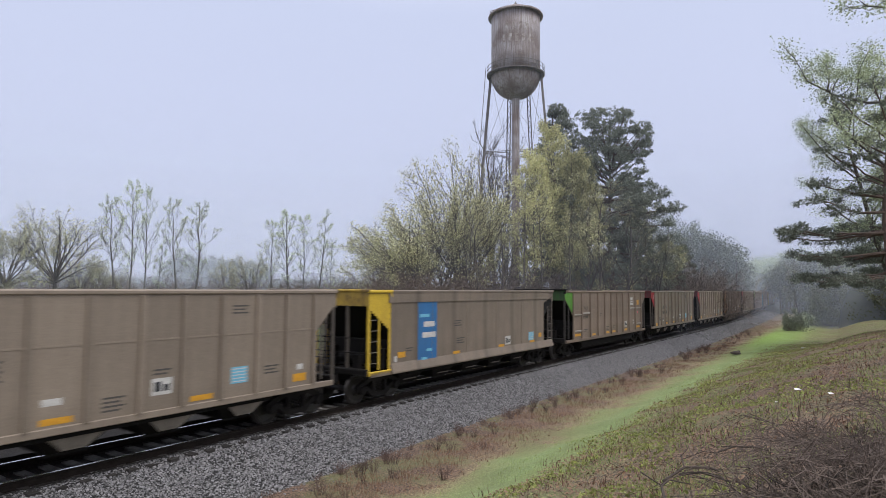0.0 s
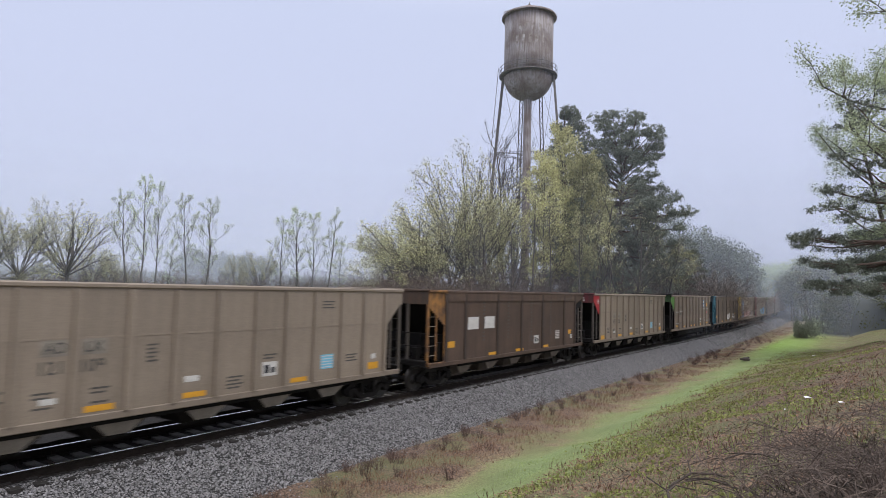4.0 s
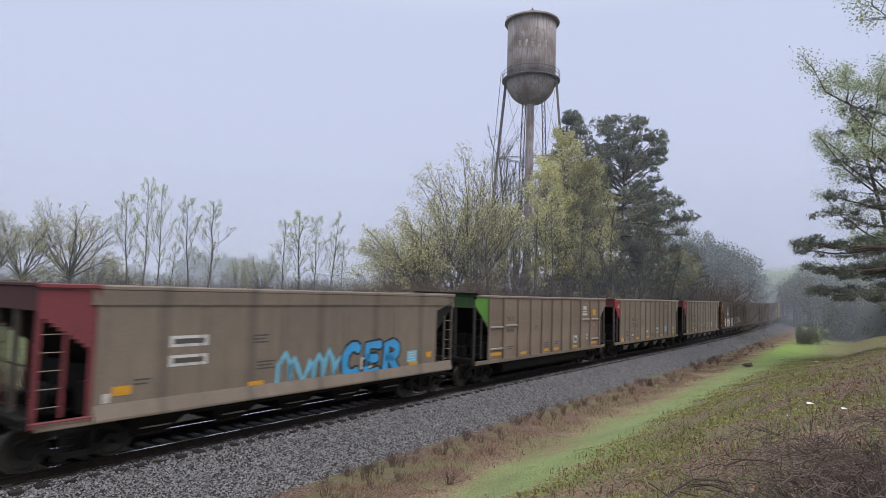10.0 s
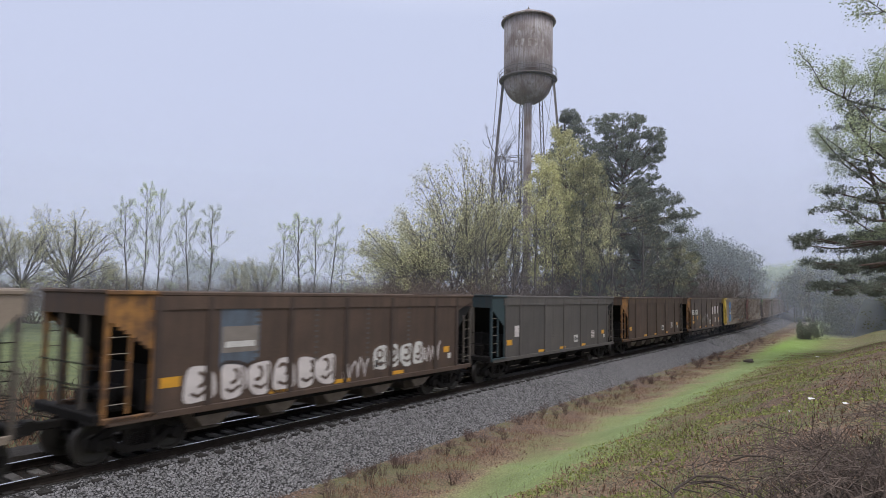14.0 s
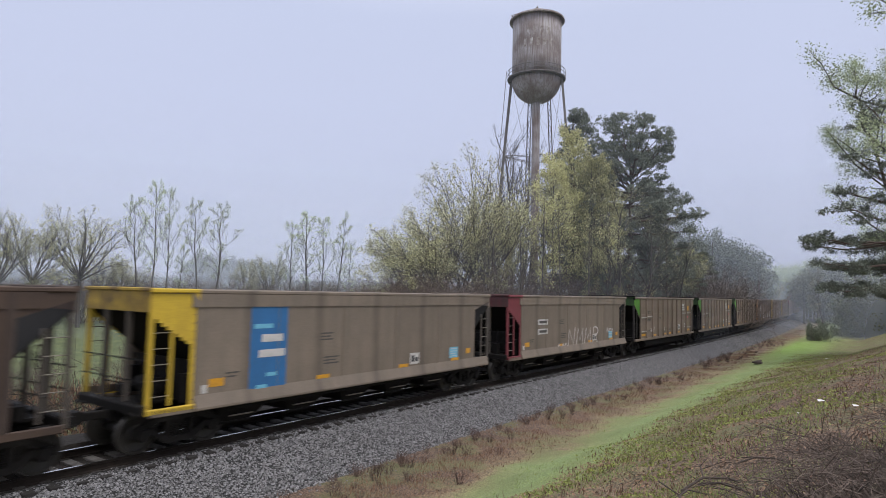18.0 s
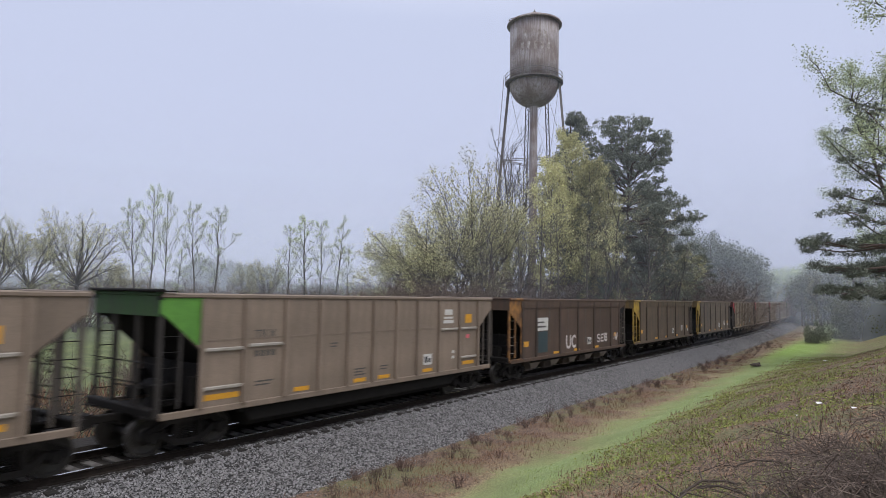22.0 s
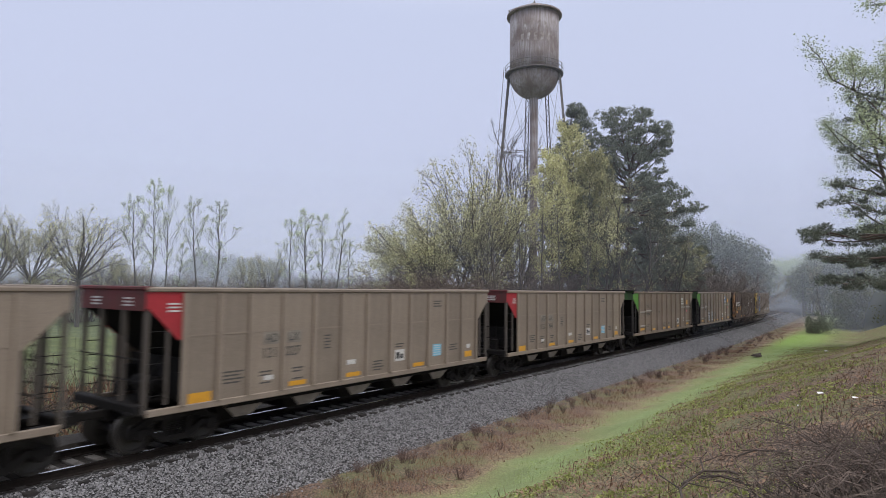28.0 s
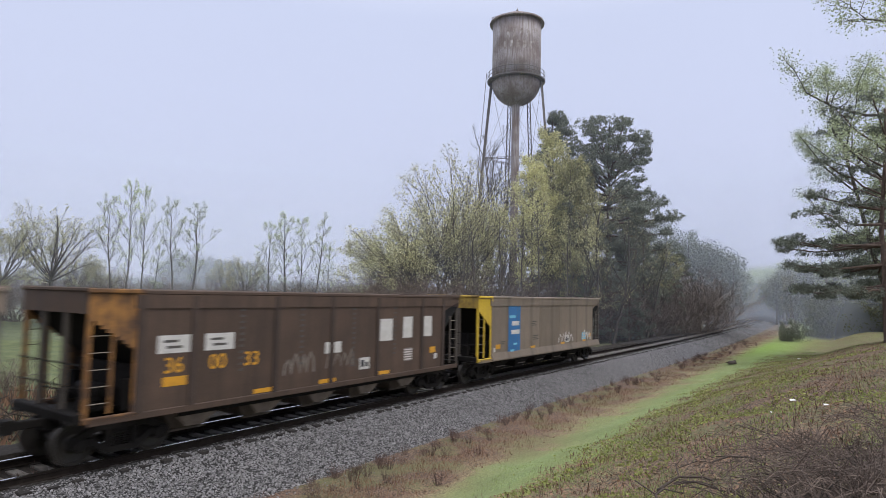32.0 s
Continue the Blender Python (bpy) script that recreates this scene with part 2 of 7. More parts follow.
PROFILE = [(-2000, 2.0), (-300, -0.6), (-45, -1.1), (-12, -0.95), (-4, -0.9), (4.0, -0.88), (6.2, -0.78), (7.6, -0.5), (9.0, 0.02),
           (12, 1.2), (14.9, 2.26), (16.5, 2.6), (24, 3.0), (60, 3.6), (300, 4.0), (2000, 6.0)]


def land(s, u):
    """Height of the ground, with its soft unevenness."""
    z = np.interp(u, [a for a, _ in PROFILE], [b for _, b in PROFILE])
    # the bank falls away along the line
    z = z - 2.0 * np.clip((s + 2) / 46, 0, 1) ** 1.2 * np.clip((u - 7.5) / 5, 0, 1)
    x, y, _ = track(s, u)
    w = np.clip((np.abs(u) - 4.5) / 4, 0, 1)
    z = z + w * (0.07 * np.sin(x * 0.9 + 0.6 * y) * np.sin(0.7 * y - 0.5 * x + 1) + 0.05 * np.sin(2.3 * x + 1.1 * y))
    return z


def sheet(name, ss, us, zf):
    """A ground sheet on a grid of s and u; carries u as an attribute."""
    S, U = np.meshgrid(ss, us, indexing="ij")
    X, Y, _ = track(S, U)
    Z = zf(S, U)
    co = np.stack([X, Y, Z], -1).reshape(-1, 3)
    n, m = len(ss), len(us)
    idx = np.arange(n * m).reshape(n, m)
    q = np.stack([idx[:-1, :-1], idx[:-1, 1:], idx[1:, 1:], idx[1:, :-1]], -1).reshape(-1, 4)
    q = q[:, ::-1]
    me = bpy.data.meshes.new(name)
    me.from_pydata(co.tolist(), [], q.tolist())
    a = me.attributes.new("away", "FLOAT", "POINT")
    a.data.foreach_set("value", U.reshape(-1).astype(np.float32))
    fresh = np.exp(-((S - 44) / 15) ** 2) * np.clip((U - 5.6) / 1.5, 0, 1) * np.clip((10.8 - U) / 3, 0, 1) + 0.16 * np.clip((S - 14) / 22, 0, 1) * np.clip((U - 8) / 3, 0, 1)
    b = me.attributes.new("fresh", "FLOAT", "POINT")
    b.data.foreach_set("value", fresh.reshape(-1).astype(np.float32))
    me.polygons.foreach_set("use_smooth", [True] * len(me.polygons))
    return me


def ground_material():
    m = bpy.data.materials.new("spring_ground")
    m.use_nodes = True
    nt = m.node_tree
    b = nt.nodes["Principled BSDF"]
    b.inputs["Roughness"].default_value = 0.95
    at = nt.nodes.new("ShaderNodeAttribute")
    at.attribute_name = "away"
    tc = nt.nodes.new("ShaderNodeTexCoord")

    def noisy(scale, detail=5):
        n = nt.nodes.new("ShaderNodeTexNoise")
        n.inputs["Scale"].default_value, n.inputs["Detail"].default_value = scale, detail
        nt.links.new(tc.outputs["Object"], n.inputs["Vector"])
        return n.outputs[0]

    big, mid, fine = noisy(0.35), noisy(1.6), noisy(22, 8)
    # u, shifted by the large noise, chooses the belt of cover
    ad = nt.nodes.new("ShaderNodeMath")
    ad.operation = "MULTIPLY_ADD"
    ad.inputs[1].default_value = 4.5
    nt.links.new(big, ad.inputs[0])
    nt.links.new(at.outputs["Fac"], ad.inputs[2])
    ad2 = nt.nodes.new("ShaderNodeMath")
    ad2.operation = "MULTIPLY_ADD"
    ad2.inputs[1].default_value = 1.6
    nt.links.new(mid, ad2.inputs[0])
    nt.links.new(ad.outputs[0], ad2.inputs[2])
    mr = nt.nodes.new("ShaderNodeMapRange")
    mr.inputs[1].default_value, mr.inputs[2].default_value = -20 + 3.05, 30 + 3.05
    nt.links.new(ad2.outputs[0], mr.inputs[0])
    ramp = nt.nodes.new("ShaderNodeValToRGB")
    cr = ramp.color_ramp
    stops = [(-20, (0.085, 0.105, 0.04)), (-9, (0.07, 0.075, 0.035)), (-5, (0.07, 0.055, 0.036)), (3.6, (0.13, 0.085, 0.062)), (5.4, (0.16, 0.10, 0.067)),
             (6.4, (0.23, 0.175, 0.10)), (7.2, (0.215, 0.225, 0.095)), (8.6, (0.20, 0.262, 0.10)), (9.8, (0.20, 0.235, 0.08)), (11.0, (0.17, 0.15, 0.07)),
             (12.6, (0.15, 0.10, 0.066)), (18, (0.125, 0.085, 0.052)), (30, (0.08, 0.09, 0.04))]
    cr.elements[0].position, cr.elements[0].color = 0.0, (*stops[0][1], 1)
    cr.elements[1].position, cr.elements[1].color = 1.0, (*stops[-1][1], 1)
    for u, c in stops[1:-1]:
        e = cr.elements.new((u + 20) / 50)
        e.color = (*c, 1)
    nt.links.new(mr.outputs[0], ramp.inputs[0])
    ov = nt.nodes.new("ShaderNodeMixRGB")
    ov.blend_type = "OVERLAY"
    rough_up, rough_down, rough = nt.nodes.new("ShaderNodeMapRange"), nt.nodes.new("ShaderNodeMapRange"), nt.nodes.new("ShaderNodeMath")
    for n_, (a_, b_, c_, d_) in ((rough_down, (9.05, 10.25, 0.75, 0.32)), (rough_up, (12.4, 14.0, 0.0, 0.57))):
        for i_, q_ in enumerate((a_, b_, c_, d_)):
            n_.inputs[1 + i_].default_value = q_
        nt.links.new(ad2.outputs[0], n_.inputs[0])
    rough.operation = "ADD"
    nt.links.new(rough_down.outputs[0], rough.inputs[0])
    nt.links.new(rough_up.outputs[0], rough.inputs[1])
    nt.links.new(rough.outputs[0], ov.inputs[0])
    nt.links.new(ramp.outputs[0], ov.inputs[1])
    crisp = nt.nodes.new("ShaderNodeValToRGB")
    crisp.color_ramp.elements[0].position, crisp.color_ramp.elements[1].position = 0.36, 0.66
    nt.links.new(fine, crisp.inputs[0])
    nt.links.new(crisp.outputs[0], ov.inputs[2])
    # patches of young grass on the litter
    pt = nt.nodes.new("ShaderNodeValToRGB")
    pt.color_ramp.elements[0].position, pt.color_ramp.elements[1].position = 0.46, 0.60
    nt.links.new(noisy(0.8, 6), pt.inputs[0])
    half = nt.nodes.new("ShaderNodeMath")
    half.operation = "MULTIPLY"
    half.inputs[1].default_value = 0.5
    nt.links.new(pt.outputs[0], half.inputs[0])
    gp = nt.nodes.new("ShaderNodeMixRGB")
    gp.inputs[2].default_value = (0.15, 0.17, 0.065, 1)
    nt.links.new(half.outputs[0], gp.inputs[0])
    nt.links.new(ov.outputs[0], gp.inputs[1])
    fr = nt.nodes.new("ShaderNodeAttribute")
    fr.attribute_name = "fresh"
    lush = nt.nodes.new("ShaderNodeMixRGB")
    lush.inputs[2].default_value = (0.19, 0.285, 0.055, 1)
    nt.links.new(fr.outputs["Fac"], lush.inputs[0])
    nt.links.new(gp.outputs[0], lush.inputs[1])
    nt.links.new(lush.outputs[0], b.inputs["Base Color"])
    bp = nt.nodes.new("ShaderNodeBump")
    bp.inputs["Strength"].default_value, bp.inputs["Distance"].default_value = 0.7, 0.08
    nt.links.new(fine, bp.inputs["Height"])
    nt.links.new(bp.outputs[0], b.inputs["Normal"])
    return m


def spread(*knots):
    out = []
    for (a, st), (b, _) in zip(knots[:-1], knots[1:]):
        out += list(np.arange(a, b, st))
    return np.array(out + [knots[-1][0]], dtype=float)


GROUND = ground_material()
ground = new("ground", sheet("ground", spread((-2000, 200), (-200, 20), (-40, 0.5), (60, 2), (160, 10), (400, 100), (2000, 1)),
                             spread((-2000, 200), (-200, 20), (-40, 2), (-6, 1), (4, 0.4), (20, 2), (60, 20), (200, 200), (2000, 1)), land))
ground.data.materials.append(GROUND)
tagged(ground, "spring ground with green grass, brown weeds and leaf litter", "ground", kind="structure")



def crushed_stone():
    """Grey stones of many tones, with crevice shade painted dark into the gaps."""
    m = mat("grey_crushed_stone", (0.19, 0.183, 0.185), 0.9, spots=0.4, scale=1.2, dark=(0.13, 0.122, 0.12), bump=0.0)
    nt = m.node_tree
    b = nt.nodes["Principled BSDF"]
    tc = nt.nodes.new("ShaderNodeTexCoord")
    vo = nt.nodes.new("ShaderNodeTexVoronoi")
    vo.inputs["Scale"].default_value = 20
    nt.links.new(tc.outputs["Object"], vo.inputs["Vector"])
    bw = nt.nodes.new("ShaderNodeRGBToBW")
    nt.links.new(vo.outputs["Color"], bw.inputs[0])
    tone = nt.nodes.new("ShaderNodeMapRange")
    tone.inputs[1].default_value, tone.inputs[2].default_value, tone.inputs[3].default_value, tone.inputs[4].default_value = 0.15, 0.85, 0.25, 1.9
    nt.links.new(bw.outputs[0], tone.inputs[0])
    gap_shade = nt.nodes.new("ShaderNodeMapRange")
    gap_shade.inputs[1].default_value, gap_shade.inputs[2].default_value, gap_shade.inputs[3].default_value, gap_shade.inputs[4].default_value = 0.30, 0.62, 1.0, 0.1
    nt.links.new(vo.outputs["Distance"], gap_shade.inputs[0])
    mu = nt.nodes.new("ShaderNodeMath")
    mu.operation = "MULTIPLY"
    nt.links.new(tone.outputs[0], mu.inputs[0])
    nt.links.new(gap_shade.outputs[0], mu.inputs[1])
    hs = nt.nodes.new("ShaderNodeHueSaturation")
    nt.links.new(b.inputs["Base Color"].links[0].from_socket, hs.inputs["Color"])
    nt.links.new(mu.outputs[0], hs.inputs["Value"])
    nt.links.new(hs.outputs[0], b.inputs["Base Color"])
    bp = nt.nodes.new("ShaderNodeBump")
    bp.inputs["Strength"].default_value, bp.inputs["Distance"].default_value = 1.0, 0.05
    bp.invert = True
    nt.links.new(vo.outputs["Distance"], bp.inputs["Height"])
    nt.links.new(bp.outputs[0], b.inputs["Normal"])
    return m


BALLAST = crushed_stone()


def bed(S, U):
    z = np.interp(np.abs(U), [0, 0.62, 0.86, 1.14, 1.30, 1.8, 3.5, 3.9], [-0.225, -0.235, -0.172, -0.165, -0.225, -0.29, -0.88, -1.05])
    far = np.interp(-U, [0, 1.2, 1.36, 3.4, 4.6], [0, 0, -0.2, -0.26, -1.05])
    z = np.where(U < -1.2, far, z)
    x, y, _ = track(S, U)
    return z + 0.02 * np.sin(9 * x + 4 * y) * np.sin(7 * y - 5 * x)


ballast = new("ballast", sheet("ballast", spread((-120, 2), (-30, 0.25), (40, 1), (160, 5), (640, 1)), spread((-4.5, 0.3), (-1.5, 0.1), (1.5, 0.3), (3.9, 1)), bed))
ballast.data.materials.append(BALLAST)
tagged(ballast, "bed of grey crushed stone under the railway track", "ballast", kind="structure")


def sweep(name, section, ss, mats, pick):
    """A bar of the given cross-section (u, z) along the track."""
    co, fa = [], []
    n = len(section)
    for s in ss:
        for u, z in section:
            x, y, _ = track(s, u)
            co.append((float(x), float(y), z))
    for i in range(len(ss) - 1):
        for j in range(n):
            k = (j + 1) % n
            fa.append((i * n + j, i * n + k, (i + 1) * n + k, (i + 1) * n + j))
    me = bpy.data.meshes.new(name)
    me.from_pydata(co, [], fa)
    for m in mats:
        me.materials.append(m)
    for i, poly in enumerate(me.polygons):
        poly.material_index = pick[i % n]
    bm = bmesh.new()
    bm.from_mesh(me)
    bmesh.ops.recalc_face_normals(bm, faces=bm.faces)
    bm.to_mesh(me)
    bm.free()
    return me


# oily stone; the same dark sheet also paints the shade under the cars
OILSHADE = mat("oily_shaded_ballast", (0.042, 0.037, 0.033), 0.9, spots=0.6, scale=9, dark=(0.018, 0.016, 0.015), bump=0.9, fine=26)
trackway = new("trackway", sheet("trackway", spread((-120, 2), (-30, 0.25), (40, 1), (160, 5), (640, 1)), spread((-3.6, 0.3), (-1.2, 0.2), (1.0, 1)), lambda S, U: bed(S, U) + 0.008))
OILSHADE.node_tree.nodes["Principled BSDF"].inputs["Specular IOR Level"].default_value = 0.15
trackway.data.materials.append(OILSHADE)
tagged(trackway, "stones darkened by oil and painted shade between and beside the rails", "ballast", kind="structure")

RAIL = [(-0.036, 0.0), (0.036, 0.0), (0.036, -0.035), (0.009, -0.05), (0.009, -0.145), (0.07, -0.165), (0.07, -0.178), (-0.07, -0.178), (-0.07, -0.165), (-0.009, -0.145), (-0.009, -0.05), (-0.036, -0.035)]
rail_s = spread((-120, 3), (-30, 1.0), (60, 2), (200, 5), (640, 1))
for side in (-0.754, 0.754):
    r = new("rail", sweep("rail", [(u + side, z) for u, z in RAIL], rail_s, [STEEL, RAILSIDE], [0] + [1] * 11))
    tagged(r, "steel rail, shiny on top, on wooden sleepers", "rail", "rails of the track", kind="structure")

# ---------------------------------------------------------------- mesh tools
class Geo:
    """Gathers boxes, prisms and lathed forms into one mesh."""

    def __init__(self):
        self.v, self.f = [], []

    def add(self, v, f):
        n = len(self.v)
        self.v += [tuple(p) for p in v]
        self.f += [tuple(i + n for i in q) for q in f]
        return self

    def box(self, x0, x1, y0, y1, z0, z1, c=0.0):
        """A box; c bevels its four edges along the longest side."""
        if c:
            d = (x1 - x0, y1 - y0, z1 - z0)
            ax = d.index(max(d))
            lo, hi = [(x0, x1), (y0, y1), (z0, z1)][ax]
            (a0, a1), (b0, b1) = [r for i, r in enumerate([(x0, x1), (y0, y1), (z0, z1)]) if i != ax]
            ring = [(a0 + c, b0), (a1 - c, b0), (a1, b0 + c), (a1, b1 - c), (a1 - c, b1), (a0 + c, b1), (a0, b1 - c), (a0, b0 + c)]
            pts = []
            for e in (lo, hi):
                for a, b in ring:
                    q = [a, b]
                    q.insert(ax, e)
                    pts.append(q)
            return self.add(pts, [tuple(range(8)), tuple(range(15, 7, -1))] + [(i, (i + 1) % 8, 8 + (i + 1) % 8, 8 + i) for i in range(8)])
        v = [(x, y, z) for x in (x0, x1) for y in (y0, y1) for z in (z0, z1)]
        return self.add(v, [(0, 1, 3, 2), (4, 6, 7, 5), (0, 4, 5, 1), (2, 3, 7, 6), (0, 2, 6, 4), (1, 5, 7, 3)])

    def prism(self, poly, y0, y1):
        """A polygon of (x, z) drawn out from y0 to y1."""
        n = len(poly)
        v = [(x, y0, z) for x, z in poly] + [(x, y1, z) for x, z in poly]
        return self.add(v, [tuple(range(n)), tuple(range(2 * n - 1, n - 1, -1))] + [(i, (i + 1) % n, n + (i + 1) % n, n + i) for i in range(n)])

    def lathe(self, prof, n=20, axis="y", at=(0, 0, 0), caps=True):
        """Radius, offset pairs turned about an axis."""
        v, f = [], []
        for r, o in prof:
            for i in range(n):
                a = 2 * math.pi * i / n
                p = (r * math.cos(a), r * math.sin(a))
                q = {"y": (p[0], o, p[1]), "z": (p[0], p[1], o), "x": (o, p[0], p[1])}[axis]
                v.append((q[0] + at[0], q[1] + at[1], q[2] + at[2]))
        for j in range(len(prof) - 1):
            for i in range(n):
                k = (i + 1) % n
                f.append((j * n + i, j * n + k, (j + 1) * n + k, (j + 1) * n + i))
        if caps:
            f += [tuple(range(n)), tuple(range(len(v) - 1, len(v) - n - 1, -1))]
        else:
            j = (len(prof) - 1) * n
            f += [(j + i, j + (i + 1) % n, (i + 1) % n, i) for i in range(n)]
        return self.add(v, f)

    def rod(self, a, b, r, n=6):
        """A round bar from a to b."""
        a, b = Vector(a), Vector(b)
        d = (b - a).normalized()
        e = d.orthogonal().normalized()
        g = d.cross(e)
        v = [p + r * (math.cos(2 * math.pi * i / n) * e + math.sin(2 * math.pi * i / n) * g) for p in (a, b) for i in range(n)]
        return self.add(v, [tuple(range(n)), tuple(range(2 * n - 1, n - 1, -1))] + [(i, (i + 1) % n, n + (i + 1) % n, n + i) for i in range(n)])

    def mesh(self, name, material, smooth=False):
        me = bpy.data.meshes.new(name)
        me.from_pydata(self.v, [], self.f)
        bm = bmesh.new()
        bm.from_mesh(me)
        bmesh.ops.recalc_face_normals(bm, faces=bm.faces)
        bm.to_mesh(me)
        bm.free()
        if material:
            me.materials.append(material)
        if smooth:
            me.polygons.foreach_set("use_smooth", [True] * len(me.polygons))
        return me


SHARED = {}


def part(name, geo, material, parent, label="", at=(0, 0, 0), key=None, turn=0.0):
    """Links geometry as one mesh under a thing; alike parts share their mesh by key."""
    k = (key or (name, id(geo)), material.name)
    if k not in SHARED:
        SHARED[k] = geo().mesh(name, material) if callable(geo) else geo.mesh(name, material)
    ob = new(name, SHARED[k])
    ob.parent = parent
    ob.location = at
    if turn:
        ob.rotation_euler = (0, 0, turn)
    if label:
        ob["label"] = label
    return ob


# ---------------------------------------------------------------- rail cars
HALF, TOP, SILL, WIDE = 7.29, 3.81, 0.98, 1.5
PITCH = 16.18
AXLE = 0.457


def wheelset_geo():
    g = Geo()
    for sy in (-1, 1):
        g.lathe([(0.1, sy * 0.62), (0.30, sy * 0.69), (0.36, sy * 0.66), (0.482, sy * 0.66), (0.482, sy * 0.69), (0.46, sy * 0.705), (AXLE, sy * 0.80), (0.40, sy * 0.80),
                 (0.37, sy * 0.765), (0.20, sy * 0.74), (0.14, sy * 0.80), (0.10, sy * 0.80)], 28)
        for i in range(4):       # cap screws and chalk-worn rim marks turn with the wheel
            a = i * math.pi / 2
            g.rod((0.06 * math.cos(a), sy * 0.80, 0.06 * math.sin(a)), (0.06 * math.cos(a), sy * 1.09, 0.06 * math.sin(a)), 0.022)
    g.rod((0, -1.06, 0), (0, 1.06, 0), 0.085, 12)
    return g


def frame_geo():
    g = Geo()
    y0, y1 = -0.07, 0.07
    g.prism([(-1.12, 0.40), (-1.12, 0.60), (-0.95, 0.68), (-0.55, 0.86), (0.55, 0.86), (0.95, 0.68), (1.12, 0.60), (1.12, 0.40), (0.95, 0.40), (0.92, 0.54), (0.5, 0.71), (-0.5, 0.71), (-0.92, 0.54), (-0.95, 0.40)], y0, y1)
    g.prism([(-0.82, 0.52), (-0.68, 0.60), (-0.30, 0.33), (0.30, 0.33), (0.68, 0.60), (0.82, 0.52), (0.36, 0.19), (-0.36, 0.19)], y0, y1)
    g.prism([(-0.36, 0.33), (-0.24, 0.33), (-0.24, 0.72), (-0.36, 0.72)], y0, y1)
    g.prism([(0.24, 0.33), (0.36, 0.33), (0.36, 0.72), (0.24, 0.72)], y0, y1)
    for x in (-0.89, 0.89):
        g.lathe([(0.13, -0.13), (0.15, -0.11), (0.15, 0.09), (0.12, 0.1)], 12, at=(x, 0, 0.457))
    return g


def spring_geo():
    g = Geo()
    for x in (-0.14, 0.0, 0.14):
        for i in range(6):
            z = 0.345 + i * 0.045
            g.lathe([(0.035, z), (0.06, z + 0.01), (0.06, z + 0.025), (0.035, z + 0.035)], 8, "z", (x, 0, 0))
    return g


def bolster_geo():
    return Geo().box(-0.2, 0.2, -1.0, 1.0, 0.55, 0.78, 0.05).box(-0.9, 0.9, -0.08, 0.08, 0.3, 0.38).box(-0.35, 0.35, -0.35, 0.35, 0.78, 0.86)


def truck(car, x):
    t = part("truck", bolster_geo, GRIME, car, "greasy black cast truck", (x, 0, 0), "bolster")
    for sy in (-1, 1):
        part("side_frame", frame_geo, GRIME, t, at=(0, sy * 1.0, 0), key="side_frame")
        tagged(part("spring_nest", spring_geo, GRIME, t, at=(0, sy * 1.0, 0), key="springs"), kind="stuff")
    return [part("wheelset", wheelset_geo, WHEEL, t, "steel wheels with worn bright rims", (dx, 0, AXLE), "wheelset") for dx in (-0.89, 0.89)]


DULL = mat("grimy_chute_plate", (0.10, 0.08, 0.065), 0.75, 0.1, spots=0.5, scale=3, dark=(0.045, 0.036, 0.03), bump=0.1)
WHEEL = mat("worn_wheel_steel", (0.04, 0.036, 0.033), 0.5, 0.3, spots=0.5, scale=4, dark=(0.03, 0.026, 0.024), bump=0.1)


def side_geo(a, b):
    return lambda: Geo().box(a, b, -0.015, 0.015, SILL + 0.02, TOP - 0.1)


def gusset_geo(w, drop, foot):
    def make():
        return Geo().prism([(0, TOP - 0.1), (w, TOP - 0.1), (w, TOP - 0.1 - drop), (w - 0.12, TOP - 0.1 - drop), (0.06, foot), (0, foot)], -0.012, 0.012)
    return make


def ragged_gusset_geo(w):
    """A corner plate with a stepped lower edge that follows the slope sheet, and its upright on the side."""
    def make():
        t = TOP - 0.1
        pts = [(0, t), (w, t), (w, SILL + 0.02), (w - 0.14, SILL + 0.02), (w - 0.14, t - 1.18)]
        x, z = w - 0.14, t - 1.18
        for i in range(7):
            x -= (w - 0.30) / 7
            pts += [(x, z), (x, z + 0.085)]
            z += 0.085
        pts += [(0.0, z)]
        return Geo().prism(pts, -0.012, 0.012)
    return make


def rivet_geo():
    """A row of rivet heads down the upright of the corner plate."""
    g = Geo()
    for i in range(12):
        g.box(1.075, 1.11, -0.024, 0.024, 1.2 + i * 0.2, 1.235 + i * 0.2)
    return g


def rib_geo(w, d):
    return lambda: Geo().prism([(-w / 2, SILL + 0.12), (w / 2, SILL + 0.12), (w / 2, TOP - 0.12), (-w / 2, TOP - 0.12)], -d, 0.0) if w > 0.3 else Geo().box(-w / 2, w / 2, -d, 0.0, SILL + 0.1, TOP - 0.12, 0.012)


